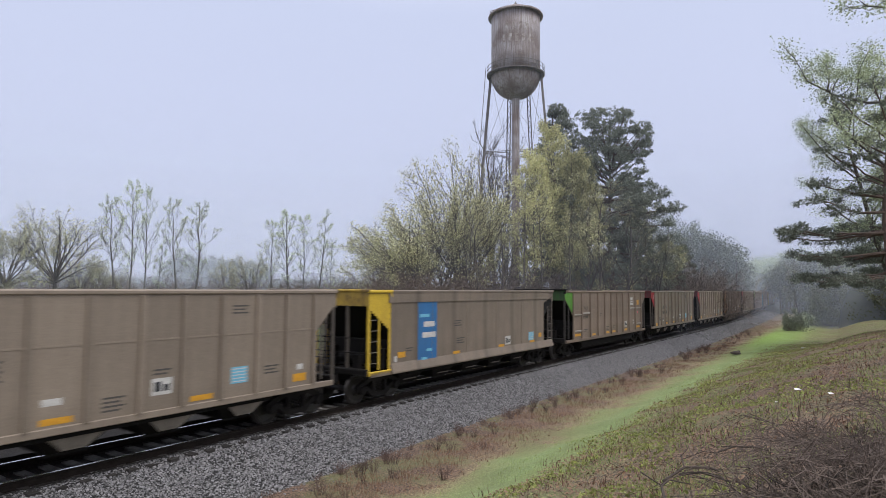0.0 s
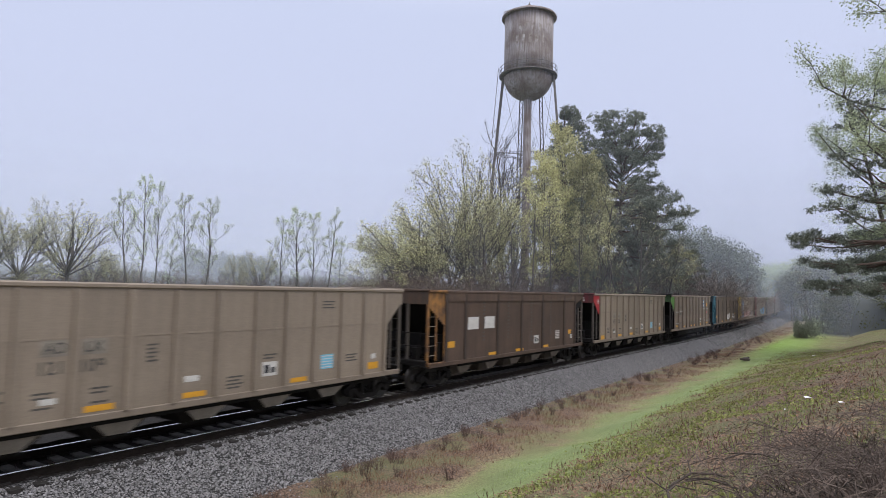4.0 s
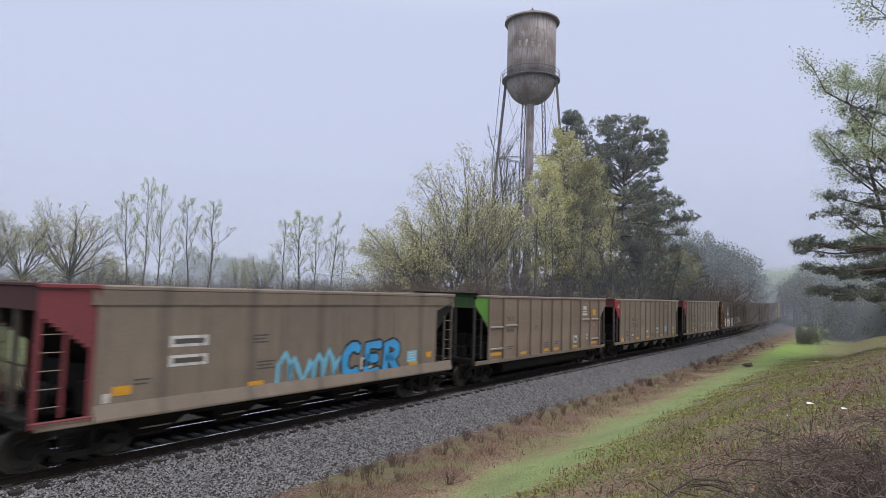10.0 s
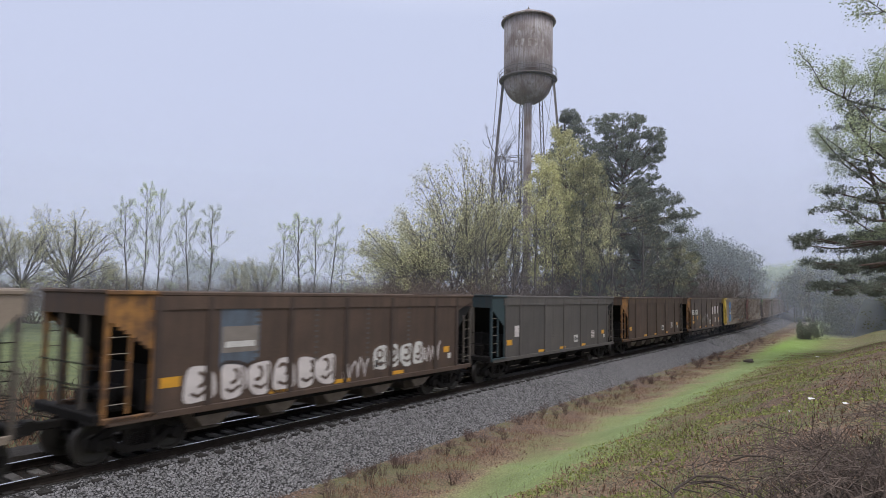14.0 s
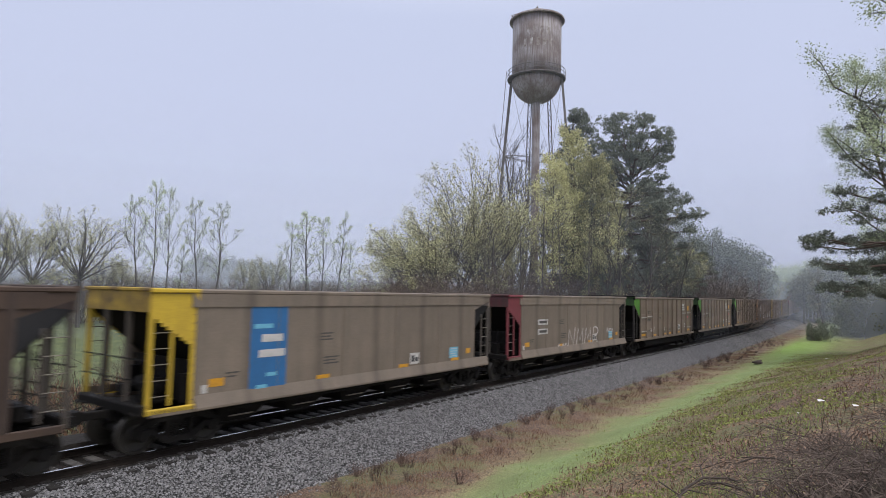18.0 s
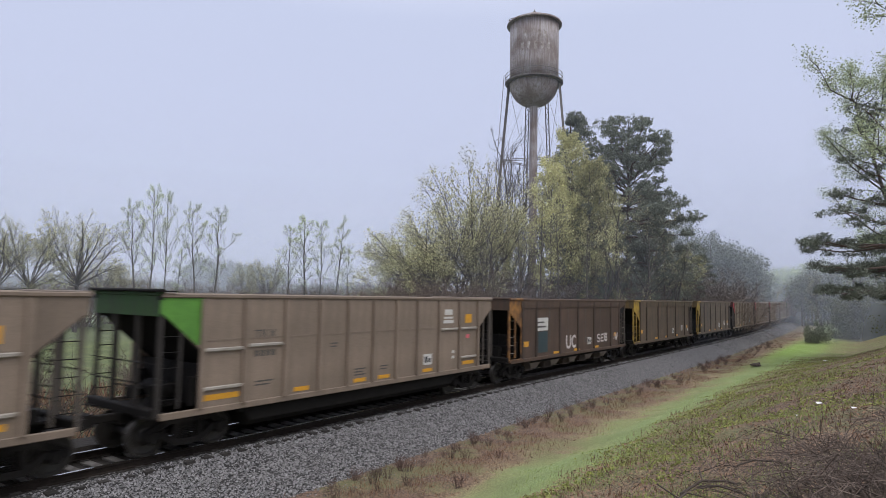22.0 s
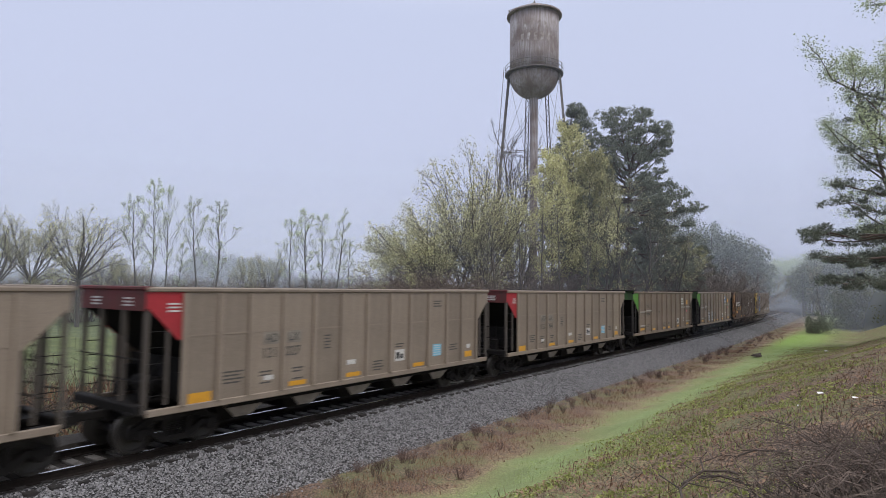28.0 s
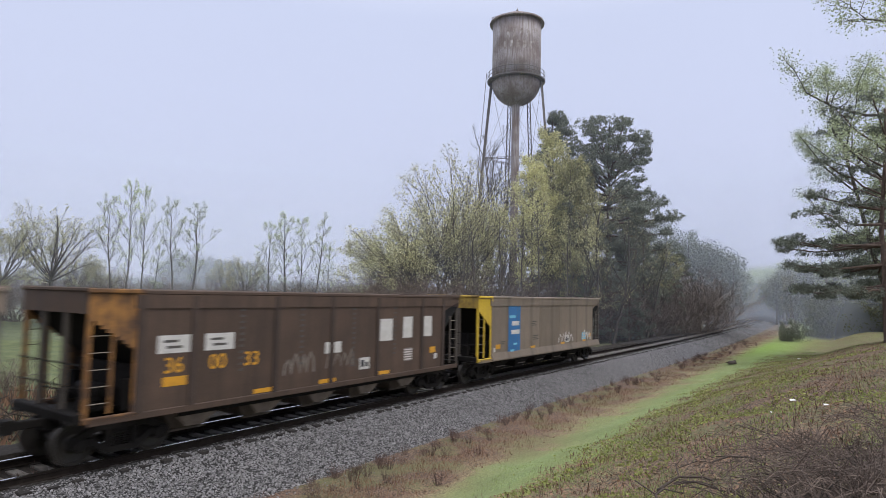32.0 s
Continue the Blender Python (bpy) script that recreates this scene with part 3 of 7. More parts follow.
def chute_geo(w, low, lip):
    """A discharge hopper: sloping plates to a narrow door, with stiffeners and a lip."""
    def make():
        g = Geo()
        top, bot, h = w / 2, 0.42, 1.25
        for sy in (-1, 1):
            ya, yb = sy * h, sy * (h - 0.38)
            g.add([(-top, ya, SILL + 0.06), (top, ya, SILL + 0.06), (bot, yb, low), (-bot, yb, low), (-top, ya - sy * 0.03, SILL + 0.06), (top, ya - sy * 0.03, SILL + 0.06), (bot, yb - sy * 0.03, low), (-bot, yb - sy * 0.03, low)],
                  [(0, 1, 2, 3), (7, 6, 5, 4), (0, 4, 5, 1), (1, 5, 6, 2), (2, 6, 7, 3), (3, 7, 4, 0)])
            g.box(-bot - lip, bot + lip, yb - 0.03, yb + 0.03, low - 0.05, low)
        for sx in (-1, 1):
            g.add([(sx * top, -h, SILL + 0.06), (sx * top, h, SILL + 0.06), (sx * bot, h - 0.38, low), (sx * bot, -h + 0.38, low)], [(0, 1, 2, 3)])
        g.add([(-bot, -h + 0.38, low), (bot, -h + 0.38, low), (bot, h - 0.38, low), (-bot, h - 0.38, low)], [(0, 1, 2, 3)])
        return g
    return make


def tub_geo():
    g = Geo()
    sec = [(-1.40, SILL + 0.1), (-1.38, 0.55), (-1.2, 0.40), (1.2, 0.40), (1.38, 0.55), (1.40, SILL + 0.1)]
    n = len(sec)
    ends = [(-4.95, 0.0), (-4.6, 1.0), (4.6, 1.0), (4.95, 0.0)]
    v = []
    for x, k in ends:
        v += [(x, y, z * k + (SILL + 0.1) * (1 - k)) for y, z in sec]
    f = [(i * n + j, i * n + j + 1, (i + 1) * n + j + 1, (i + 1) * n + j) for i in range(3) for j in range(n - 1)]
    return g.add(v, f)


def ladder_geo(w, z0=1.15, z1=3.0):
    """The stile of a corner ladder; its rungs reach to the corner post."""
    def make():
        return Geo().box(-0.035, 0.035, -0.03, 0.03, z0, z1, 0.01)
    return make


def slope_geo():
    return Geo().prism([(0.02, 3.34), (0.06, 3.36), (2.55, 1.18), (2.51, 1.14)], -1.47, 1.47)


def band_geo():
    return Geo().box(-0.02, 0.03, -1.5, 1.5, 3.28, TOP - 0.06).box(-0.06, 0.10, -1.54, 1.54, TOP - 0.06, TOP + 0.03, 0.02)


def coupler_geo():
    return Geo().box(0.0, 0.75, -0.09, 0.09, 0.78, 0.96, 0.02).box(-0.22, 0.05, -0.17, 0.13, 0.73, 1.02, 0.05).box(0.6, 1.0, -0.22, 0.22, 0.70, 1.05, 0.03)


def sill_end_geo():
    return Geo().box(-0.12, 0.12, -1.48, 1.48, 0.98, 1.2, 0.03).box(0.0, 1.9, -0.6, 0.6, 1.06, 1.12).box(-0.18, 0.5, -1.45, -1.0, 0.98, 1.02).box(-0.18, 0.5, 1.0, 1.45, 0.98, 1.02)


def gear_geo():
    """Air reservoir, valve and pipes on the end platform, and an added plate that blocks the view through."""
    g = Geo().lathe([(0.05, -0.55), (0.2, -0.5), (0.2, 0.5), (0.05, 0.55)], 14, at=(1.0, 0.1, 1.42))
    g.box(0.35, 0.62, -0.75, -0.45, 1.14, 1.6, 0.03).box(0.5, 0.75, 0.6, 0.85, 1.14, 1.42, 0.03)
    # upright plate and boxes added to darken the open end below the slope sheet
    g.box(1.22, 1.27, -1.36, 1.36, 1.1, 2.1).box(1.0, 1.22, -1.3, -1.1, 1.12, 1.8, 0.03).box(1.0, 1.22, 1.1, 1.3, 1.12, 1.8, 0.03)
    g.rod((0.3, -1.2, 1.3), (1.6, 0.9, 1.26), 0.025).rod((0.2, -0.6, 1.55), (0.2, 0.9, 1.55), 0.02).rod((0.6, -0.6, 1.6), (1.3, -0.2, 2.2), 0.02)
    return g


def brake_wheel_geo():
    g = Geo()
    n = 20
    for i in range(n):
        a, b = 2 * math.pi * i / n, 2 * math.pi * (i + 1) / n
        g.rod((0, 0.26 * math.cos(a), 0.26 * math.sin(a)), (0, 0.26 * math.cos(b), 0.26 * math.sin(b)), 0.015, 5)
    for i in range(4):
        a = i * math.pi / 2 + 0.3
        g.rod((0, 0, 0), (0, 0.26 * math.cos(a), 0.26 * math.sin(a)), 0.012, 5)
    return g.rod((-0.03, 0, 0), (0.2, 0, 0), 0.03)


# where the side sheets meet, in metres behind the front corner
STEEL_SEAMS = (1.16, 2.50, 5.06, 7.27, 9.46, 12.02, 13.42)
STYLE = {   # paint, top band depth, rib width, rib depth, ribs, chutes
    "alum": dict(gus=0.93, paint=ALUM, seams=(0.93, 1.88, 2.78, 3.86, 4.98, 6.08, 7.21, 8.36, 9.40, 10.47, 11.58, 12.60, 13.65), rw=0.12, rd=0.085, band=0.10, chutes=5),
    "gon": dict(gus=1.08, paint=GON, seams=(1.08, 2.31, 3.63, 4.90, 6.07, 7.22, 8.37, 9.53, 10.82, 12.17, 13.50), rw=0.12, rd=0.095, band=0.10, chutes=0),
    "smooth": dict(gus=1.16, paint=SMOOTH, ribs=6, rw=0.05, rd=0.012, band=0.34, chutes=5),
    "brown": dict(gus=1.16, paint=BROWN, seams=STEEL_SEAMS, rw=0.17, rd=0.05, band=0.32, chutes=5),
    "slate": dict(gus=1.16, paint=SLATE, seams=STEEL_SEAMS, rw=0.14, rd=0.05, band=0.32, chutes=5),
    "olive": dict(gus=1.16, paint=OLIVE, seams=STEEL_SEAMS, rw=0.15, rd=0.05, band=0.32, chutes=5),
}


def rib_places(st):
    if "seams" in st:
        return [x - HALF for x in st["seams"]]
    a, b = -HALF + st["gus"], HALF - st["gus"]
    n = st["ribs"]
    return [a + (b - a) * i / (n - 1) for i in range(n)]


def rail_car(kind, end, label, post=None):
    """One coal car, its front end towards -x. Returns the car and its wheelsets."""
    st = STYLE[kind]
    paint = st["paint"]
    hopper = kind != "gon"
    car = new("coal_hopper_car" if hopper else "coal_gondola_car")
    tagged(car, label, "rail car", "cars of the train")
    gus = st["gus"]
    steel = kind in ("smooth", "brown", "olive", "slate")
    post = {"alum": OLDPOST, "gon": SOOTPOST}.get(kind, post or paint)
    for sy in (-1, 1):
        ribs_at = rib_places(st)
        for xa, xb in zip(ribs_at[:-1], ribs_at[1:]):      # one sheet from rib to rib
            part("side_panel", side_geo((xa - xb) / 2, (xb - xa) / 2), paint, car, at=((xa + xb) / 2, sy * WIDE, 0), key=("side", round(xb - xa, 3)))
        part("top_chord", lambda: Geo().box(-HALF, HALF, -0.06, 0.06, TOP - 0.1, TOP, 0.02), paint, car, at=(0, sy * WIDE, 0), key="chord")
        if st["band"] > 0.2:
            part("top_band", lambda: Geo().prism([(-HALF + 1.0, TOP - 0.42), (HALF - 0.6, TOP - 0.42), (HALF - 0.6, TOP - 0.1), (-HALF + 1.0, TOP - 0.1)], -0.035, 0.035), paint, car, at=(0, sy * (WIDE + 0.015), 0), key="band")
        part("side_sill", lambda: (lambda g: g.box(-HALF + 0.1, HALF - 0.1, -0.05, 0.05, SILL - 0.06, SILL + 0.1, 0.015))(Geo()), paint, car, at=(0, sy * WIDE, 0), key="sill")
        if kind == "smooth":     # a skirt that slopes outwards to the sill
            part("skirt", lambda: Geo().add([(x, y, z) for x in (-HALF + gus, HALF - 0.15) for y, z in ((0.0, SILL + 0.32), (-0.10, SILL + 0.02), (-0.10, SILL - 0.03), (0.03, SILL - 0.03))], [(0, 1, 5, 4), (1, 2, 6, 5), (2, 3, 7, 6), (3, 0, 4, 7), (0, 3, 2, 1), (4, 5, 6, 7)]), paint, car, at=(0, sy * (WIDE + 0.014), 0), key="skirt", turn=0 if sy < 0 else math.pi)
        for x in rib_places(st):
            part("rib", rib_geo(st["rw"], st["rd"]), SEAM if kind in ("brown", "olive") else paint, car, at=(x, sy * (WIDE + 0.012), 0), key=("rib", kind), turn=0 if sy < 0 else math.pi)
        if kind in ("alum", "gon"):
            part("panel_seam", lambda: Geo().box(-HALF + gus, HALF - gus, -0.012, 0.012, 2.66, 2.70), paint, car, at=(0, sy * (WIDE + 0.012), 0), key=("seam", gus))
    for sx in (-1, 1):
        front = sx < 0
        col = end if front else paint
        turn = 0 if front else math.pi
        ex = sx * HALF
        part("end_band", band_geo, SHADED[end.name] if front else paint, car, at=(ex, 0, 0), key="endband", turn=turn)
        if kind == "gon" and front:       # a black walkway edge laid over the end of the body
            part("end_cap", lambda: Geo().box(-0.16, 0.06, -1.6, 1.6, TOP + 0.03, TOP + 0.10, 0.02).box(-0.12, 0.36, -1.6, -1.45, TOP + 0.03, TOP + 0.06).box(-0.12, 0.36, 1.45, 1.6, TOP + 0.03, TOP + 0.06).box(-0.04, 0.02, -1.56, -1.44, TOP - 0.16, TOP + 0.03).box(-0.04, 0.02, 1.44, 1.56, TOP - 0.16, TOP + 0.03), GRIME, car, "black steel cap on the end", (ex, 0, 0), key="endcap", turn=turn)
        part("slope_sheet", slope_geo, COALSHADE, car, at=(ex, 0, 0), key="slope", turn=turn)
        part("end_sill", sill_end_geo, GRIME, car, at=(ex, 0, 0), key="endsill", turn=turn)
        part("coupler", coupler_geo, GRIME, car, at=(sx * (HALF + 0.72), 0, 0), key="coupler", turn=turn)
        part("air_brake_gear", gear_geo, GRIME, car, at=(ex, 0, 0), key="gear", turn=turn)
        for sy in (-1, 1):
            near = sy if front else -sy
            if steel and front:
                part("corner_gusset", ragged_gusset_geo(gus), end, car, at=(ex, sy * WIDE, 0), key="ragged")
                part("end_chord", lambda: Geo().box(-0.03, gus + 0.02, -0.075, 0.075, TOP - 0.085, TOP + 0.015, 0.02).prism([(gus - 0.12, TOP - 0.085), (gus + 0.02, TOP - 0.085), (gus + 0.02, TOP - 0.26)], -0.05, 0.05), end, car, at=(ex, sy * (WIDE + 0.004), 0), key="endchord")
                tagged(part("rivets", rivet_geo, SHADED[end.name], car, at=(ex, sy * WIDE, 0), key="rivets"), kind="stuff")
                part("step_beam", lambda: Geo().box(0, gus, -0.04, 0.04, SILL + 0.0, SILL + 0.13, 0.02), end, car, at=(ex, sy * (WIDE + 0.01), 0), key="stepbeam")
            else:
                part("corner_gusset", gusset_geo(gus, 0.5 if steel else 1.12, 3.55 if steel else 3.34), col, car, at=(ex, sy * WIDE, 0), key=("gusset", gus, steel), turn=turn)
            pc = post if front else OLDPOST
            part("corner_post", lambda: Geo().box(-0.05, 0.05, -0.05, 0.05, 1.0, 3.3, 0.012), pc, car, at=(ex - sx * 0.06, sy * (WIDE - 0.06), 0), key="post")
            part("end_post", lambda: Geo().box(-0.06, 0.06, -0.05, 0.05, 1.1, 3.3, 0.012), pc if not steel else OLDPOST, car, at=(ex - sx * 0.04, sy * 0.52, 0), key="endpost")
            ld = part("ladder", ladder_geo(0.5), pc, car, at=(ex - sx * 0.56, sy * (WIDE - 0.03), 0), key="ladder")
            for i in range(5):
                # steel cars' rungs are pale: the sky they catch is put into the colour
                part("rung", lambda: Geo().rod((0, 0, 0), (0.5, 0, 0), 0.012, 5), CHUTE if steel else GRIME, ld, at=(-0.5 if front else 0, -0.02 * sy, 1.37 + i * 0.36), key="rung")
        part("grab_rail", lambda: Geo().rod((-0.05, -1.46, 2.2), (-0.05, 1.46, 2.2), 0.016).rod((-0.05, -1.46, 1.72), (-0.05, 1.46, 1.72), 0.016), GRIME, car, at=(ex, 0, 0), key="grab", turn=turn)
    part("brake_wheel", brake_wheel_geo, GRIME, car, at=(HALF + 0.16, 0.45, 2.25), key="brakewheel")
    part("center_sill", lambda: Geo().box(-HALF, HALF, -0.3, 0.3, 0.72, 1.06, 0.03), GRIME, car, key="centresill")
    part("underframe", lambda: Geo().box(-4.9, 4.9, -0.22, 0.22, 0.56, 1.0, 0.05).box(-5.0, 5.0, -1.38, -1.3, 0.80, 0.98).box(-5.0, 5.0, 1.3, 1.38, 0.80, 0.98), COALSHADE, car, key="underframe")
    # unseen black floor added to block light through the open top
    part("floor_plate", lambda: Geo().box(-4.5, 4.5, -1.46, 1.46, 1.08, 1.12), COALSHADE, car, key="floor")
    if st["chutes"]:
        for i in range(st["chutes"]):
            x = (i - (st["chutes"] - 1) / 2) * 2.15 - 0.12
            # near-black chutes: the shade below the car is put into their colour
            c = part("discharge_chute", chute_geo(2.0, 0.40, 0.06), GRIME if kind != "brown" else DULL, car, at=(x, 0, 0), key="chute")
            if kind in ("alum", "brown"):
                for sy in (-1, 1):
                    part("chute_plate", lambda: Geo().add([(x_, y_ + o_, z_) for o_ in (0.0, 0.03) for x_, y_, z_ in ((-0.78, -1.36, SILL), (0.78, -1.36, SILL), (0.24, -1.2, 0.50), (-0.24, -1.2, 0.50))],
                                                          [(0, 1, 2, 3), (7, 6, 5, 4), (0, 4, 5, 1), (1, 5, 6, 2), (2, 6, 7, 3), (3, 7, 4, 0)]), CHUTE if kind == "alum" else WORNCHUTE, c, "pale dusty plate of the chute", key="chuteplate", turn=0 if sy < 0 else math.pi)
                continue
            for sy in (-1, 1):
                part("door_lip", lambda: Geo().box(-0.36, 0.36, -0.02, 0.02, 0.545, 0.575), CHUTE, c, "pale lip of the chute", (0, sy * 1.03, 0), key="lip")
    else:
        part("tub_floor", tub_geo, COALSHADE, car, key="tub")
    wheels = truck(car, -6.17) + truck(car, 6.17)
    return car, wheels


def plate(car, name, x, z, w, h, material, label="", lift=0.0):
    """A painted patch or label on the bank side, its centre x metres behind the front corner."""
    return part(name, lambda: Geo().box(-w / 2, w / 2, -0.004, 0.0, -h / 2, h / 2), material, car, label, (-HALF + x, -WIDE - 0.017 - lift, z), key=(name, round(w, 3), round(h, 3)))


def lines(car, x, z, w, rows, material=None):
    """A block of unreadable stencil lines, drawn as bars."""
    def make():
        g = Geo()
        for i in range(rows):
            ww = w * (1.0 if i % 2 == 0 else 0.8)
            g.box(-w / 2, -w / 2 + ww, -0.003, 0.0, -i * 0.09 - 0.02, -i * 0.09 + 0.02)
        return g
    return tagged(part("stencil_text", make, material or STENCIL, car, at=(-HALF + x, -WIDE - 0.017, z), key=("lines", w, rows)), kind="stuff")


def aci(car, x, z):
    p = plate(car, "data_plate", x, z, 0.5, 0.38, WHITE, "black and white consolidated stencil frame")
    part("stencil_mark", lambda: Geo().box(-0.18, -0.02, -0.003, 0, -0.11, 0.11).box(0.04, 0.18, -0.003, 0, -0.11, 0.04), GRAFBLK, p, at=(0, -0.005, 0), key="acimark")


def dress_alum(car, number=None, marked=True):
    n = rib_places(STYLE["alum"])
    px = lambda i: (n[i] + n[i + 1]) / 2 + HALF
    for i in (0, 3, 5, 8):
        plate(car, "reflector_strip", px(i), 1.2, 0.62, 0.13 if i else 0.24, AMBER, "amber reflector strip")
    plate(car, "reflector_strip", px(11), 1.32, 0.5, 0.22, AMBER, "amber reflector strip")
    for i, side in ((2, 0.16), (3, -0.16)):
        plate(car, "label_plate", px(i) + side, 2.5, 0.52, 0.34, CHUTE, "faded pale patch")
        if marked:
            painted_text(car, "AD" if i == 2 else "LX", px(i) + side - 0.2, 2.39, 0.31, STENCIL, "dark stencilled letters")
        if number:
            painted_text(car, number[i - 2], px(i) + side - 0.32, 1.98, 0.37, STENCIL, "dark stencilled number")
        else:
            for j in range(3):
                plate(car, "stencil_block", px(i) + side - 0.2 + j * 0.2, 2.1, 0.13, 0.26, STENCIL)
        lines(car, px(i), 1.62, 0.4, 2)
        lines(car, px(i), 1.33, 0.36, 1)
    lines(car, px(4), 2.45, 0.26, 5)
    lines(car, px(1), 1.72, 0.62, 4)
    lines(car, px(6), 1.5, 0.5, 4)
    lines(car, px(7), 1.98, 0.45, 2)
    lines(car, px(10), 1.75, 0.5, 3)
    lines(car, px(9), 3.4, 0.5, 3)
    plate(car, "label_plate", px(5) - 0.1, 1.58, 0.38, 0.14, WHITE, "small white label")
    plate(car, "label_plate", px(2) + 0.1, 1.45, 0.3, 0.12, WHITE, "small white label")
    aci(car, px(7), 1.6)
    b = plate(car, "striped_label", px(9), 1.62, 0.5, 0.42, SKYB, "light blue striped label")
    for j in range(5):
        part("stripe", lambda: Geo().box(-0.23, 0.23, -0.003, 0, -0.012, 0.012), WHITE, b, at=(0, -0.005, -0.16 + j * 0.08), key="bluestripe")
    plate(car, "label_plate", px(11), 1.62, 0.22, 0.16, WHITE, "small white label")
    for j in range(3):      # bars of the end gusset
        plate(car, "stencil_block", 0.66, 3.44 - j * 0.085, 0.3, 0.04, WHITE)
    for y in (-0.75, 0.75):
        for j in range(3):
            part("stencil_block", lambda: Geo().box(-0.004, 0, -0.2, 0.2, -0.02, 0.02), WHITE, car, at=(-HALF - 0.022, y, 3.56 - j * 0.08), key="endbar")


def dress_gon(car, blue=False):
    n = rib_places(STYLE["gon"])
    px = lambda i: (n[i] + n[i + 1]) / 2 + HALF
    for i in (2, 4, 5, 7):
        plate(car, "reflector_strip", px(i), 1.2, 0.55, 0.12, AMBER, "amber reflector strip")
    plate(car, "reflector_strip", px(0), 1.3, 1.0, 0.14, AMBER, "amber reflector strip")
    plate(car, "reflector_strip", px(9), 1.28, 0.8, 0.14, AMBER, "amber reflector strip")
    for i, z in ((0, 2.45), (1, 2.5), (0, 1.52), (8, 2.62), (9, 2.62), (9, 1.5)):
        part("ledge", lambda: Geo().box(-0.54, 0.54, -0.07, 0.0, -0.045, 0.045, 0.02), LEDGE, car, at=(-HALF + px(i), -WIDE - 0.012, z), key="ledge")
    painted_text(car, "TILX", px(1) - 0.36, 2.66, 0.34, STENCIL, "dark stencilled letters")
    for j in range(4):
        plate(car, "stencil_block", px(1) - 0.28 + j * 0.18, 2.28, 0.12, 0.16, STENCIL)
    lines(car, px(3), 2.4, 0.3, 2)
    lines(car, px(1), 1.55, 0.6, 2)
    lines(car, px(4), 1.55, 0.5, 3)
    lines(car, px(5), 1.55, 0.4, 2)
    aci(car, px(7), 1.58)
    p = plate(car, "label_plate", px(8) - 0.05, 3.1, 0.74, 0.66, BLUE if blue else GON, "square company panel with pale bars")
    for j, (zz, ww, hh) in enumerate(((0.16, 0.5, 0.2), (-0.05, 0.6, 0.07), (-0.2, 0.66, 0.12))):
        part("bar", lambda: Geo().box(-ww / 2, ww / 2, -0.003, 0, -hh / 2, hh / 2), WHITE, p, at=(0, -0.006, zz), key=("gonbar", j))
    plate(car, "label_plate", px(9), 3.0, 0.46, 0.34, AMBER, "square orange patch")
    plate(car, "label_plate", px(9) - 0.05, 2.3, 0.22, 0.14, PINKTAG, "small red tag")
    plate(car, "label_plate", px(8) + 0.3, 1.75, 0.16, 0.1, WHITE, "small white label")
    plate(car, "label_plate", px(8) + 0.3, 1.55, 0.16, 0.1, WHITE, "small white label")


def dress_smooth(car, panel=True):
    if panel:
        p = plate(car, "paint_panel", 3.3, 2.28, 1.2, 2.42, BLUE, "tall blue painted panel with pale bars", 0.003)
        for j, (zz, ww, hh) in enumerate(((0.28, 0.7, 0.2), (-0.12, 0.85, 0.2), (-0.68, 0.34, 0.1), (-0.98, 0.34, 0.1), (0.6, 0.6, 0.12))):
            part("bar", lambda: Geo().box(-ww / 2, ww / 2, -0.003, 0, -hh / 2, hh / 2), WHITE if j < 2 else SKYB, p, at=(0.1 if j < 3 else -0.2, -0.006, zz), key=("panelbar", j))
    else:
        for z in (2.55, 2.1):
            q = plate(car, "label_plate", 3.3, z, 1.0, 0.26, WHITE, "white plate with dark marks")
            part("bar", lambda: Geo().box(-0.4, 0.4, -0.003, 0, -0.06, 0.06), STENCIL, q, at=(0, -0.006, 0), key="platebar")
    plate(car, "reflector_strip", 1.75, 1.55, 0.42, 0.2, AMBER, "amber reflector patch")
    plate(car, "label_plate", 1.42, 1.42, 0.14, 0.2, WHITE, "small white label")
    for x in (5.3, 9.0, 12.1):
        plate(car, "reflector_strip", x, 1.35, 0.5, 0.11, AMBER, "amber reflector strip")
    plate(car, "reflector_strip", 13.0, 1.6, 0.3, 0.2, AMBER, "amber reflector patch")
    aci(car, 9.6, 1.55)
    lines(car, 5.4, 2.6, 0.5, 3)
    lines(car, 5.6, 1.9, 0.6, 3)
    lines(car, 2.2, 1.75, 0.4, 2)
    b = plate(car, "striped_label", 12.0, 1.6, 0.55, 0.4, SKYB, "light blue striped label")
    for j in range(4):
        part("stripe", lambda: Geo().box(-0.24, 0.24, -0.003, 0, -0.012, 0.012), WHITE, b, at=(0, -0.005, -0.13 + j * 0.09), key="bluestripe2")


def weld_geo():
    """A column of short dark plug welds."""
    g = Geo()
    for i in range(11):
        g.box(-0.07, 0.07, -0.008, 0, i * 0.155, i * 0.155 + 0.06)
    return g


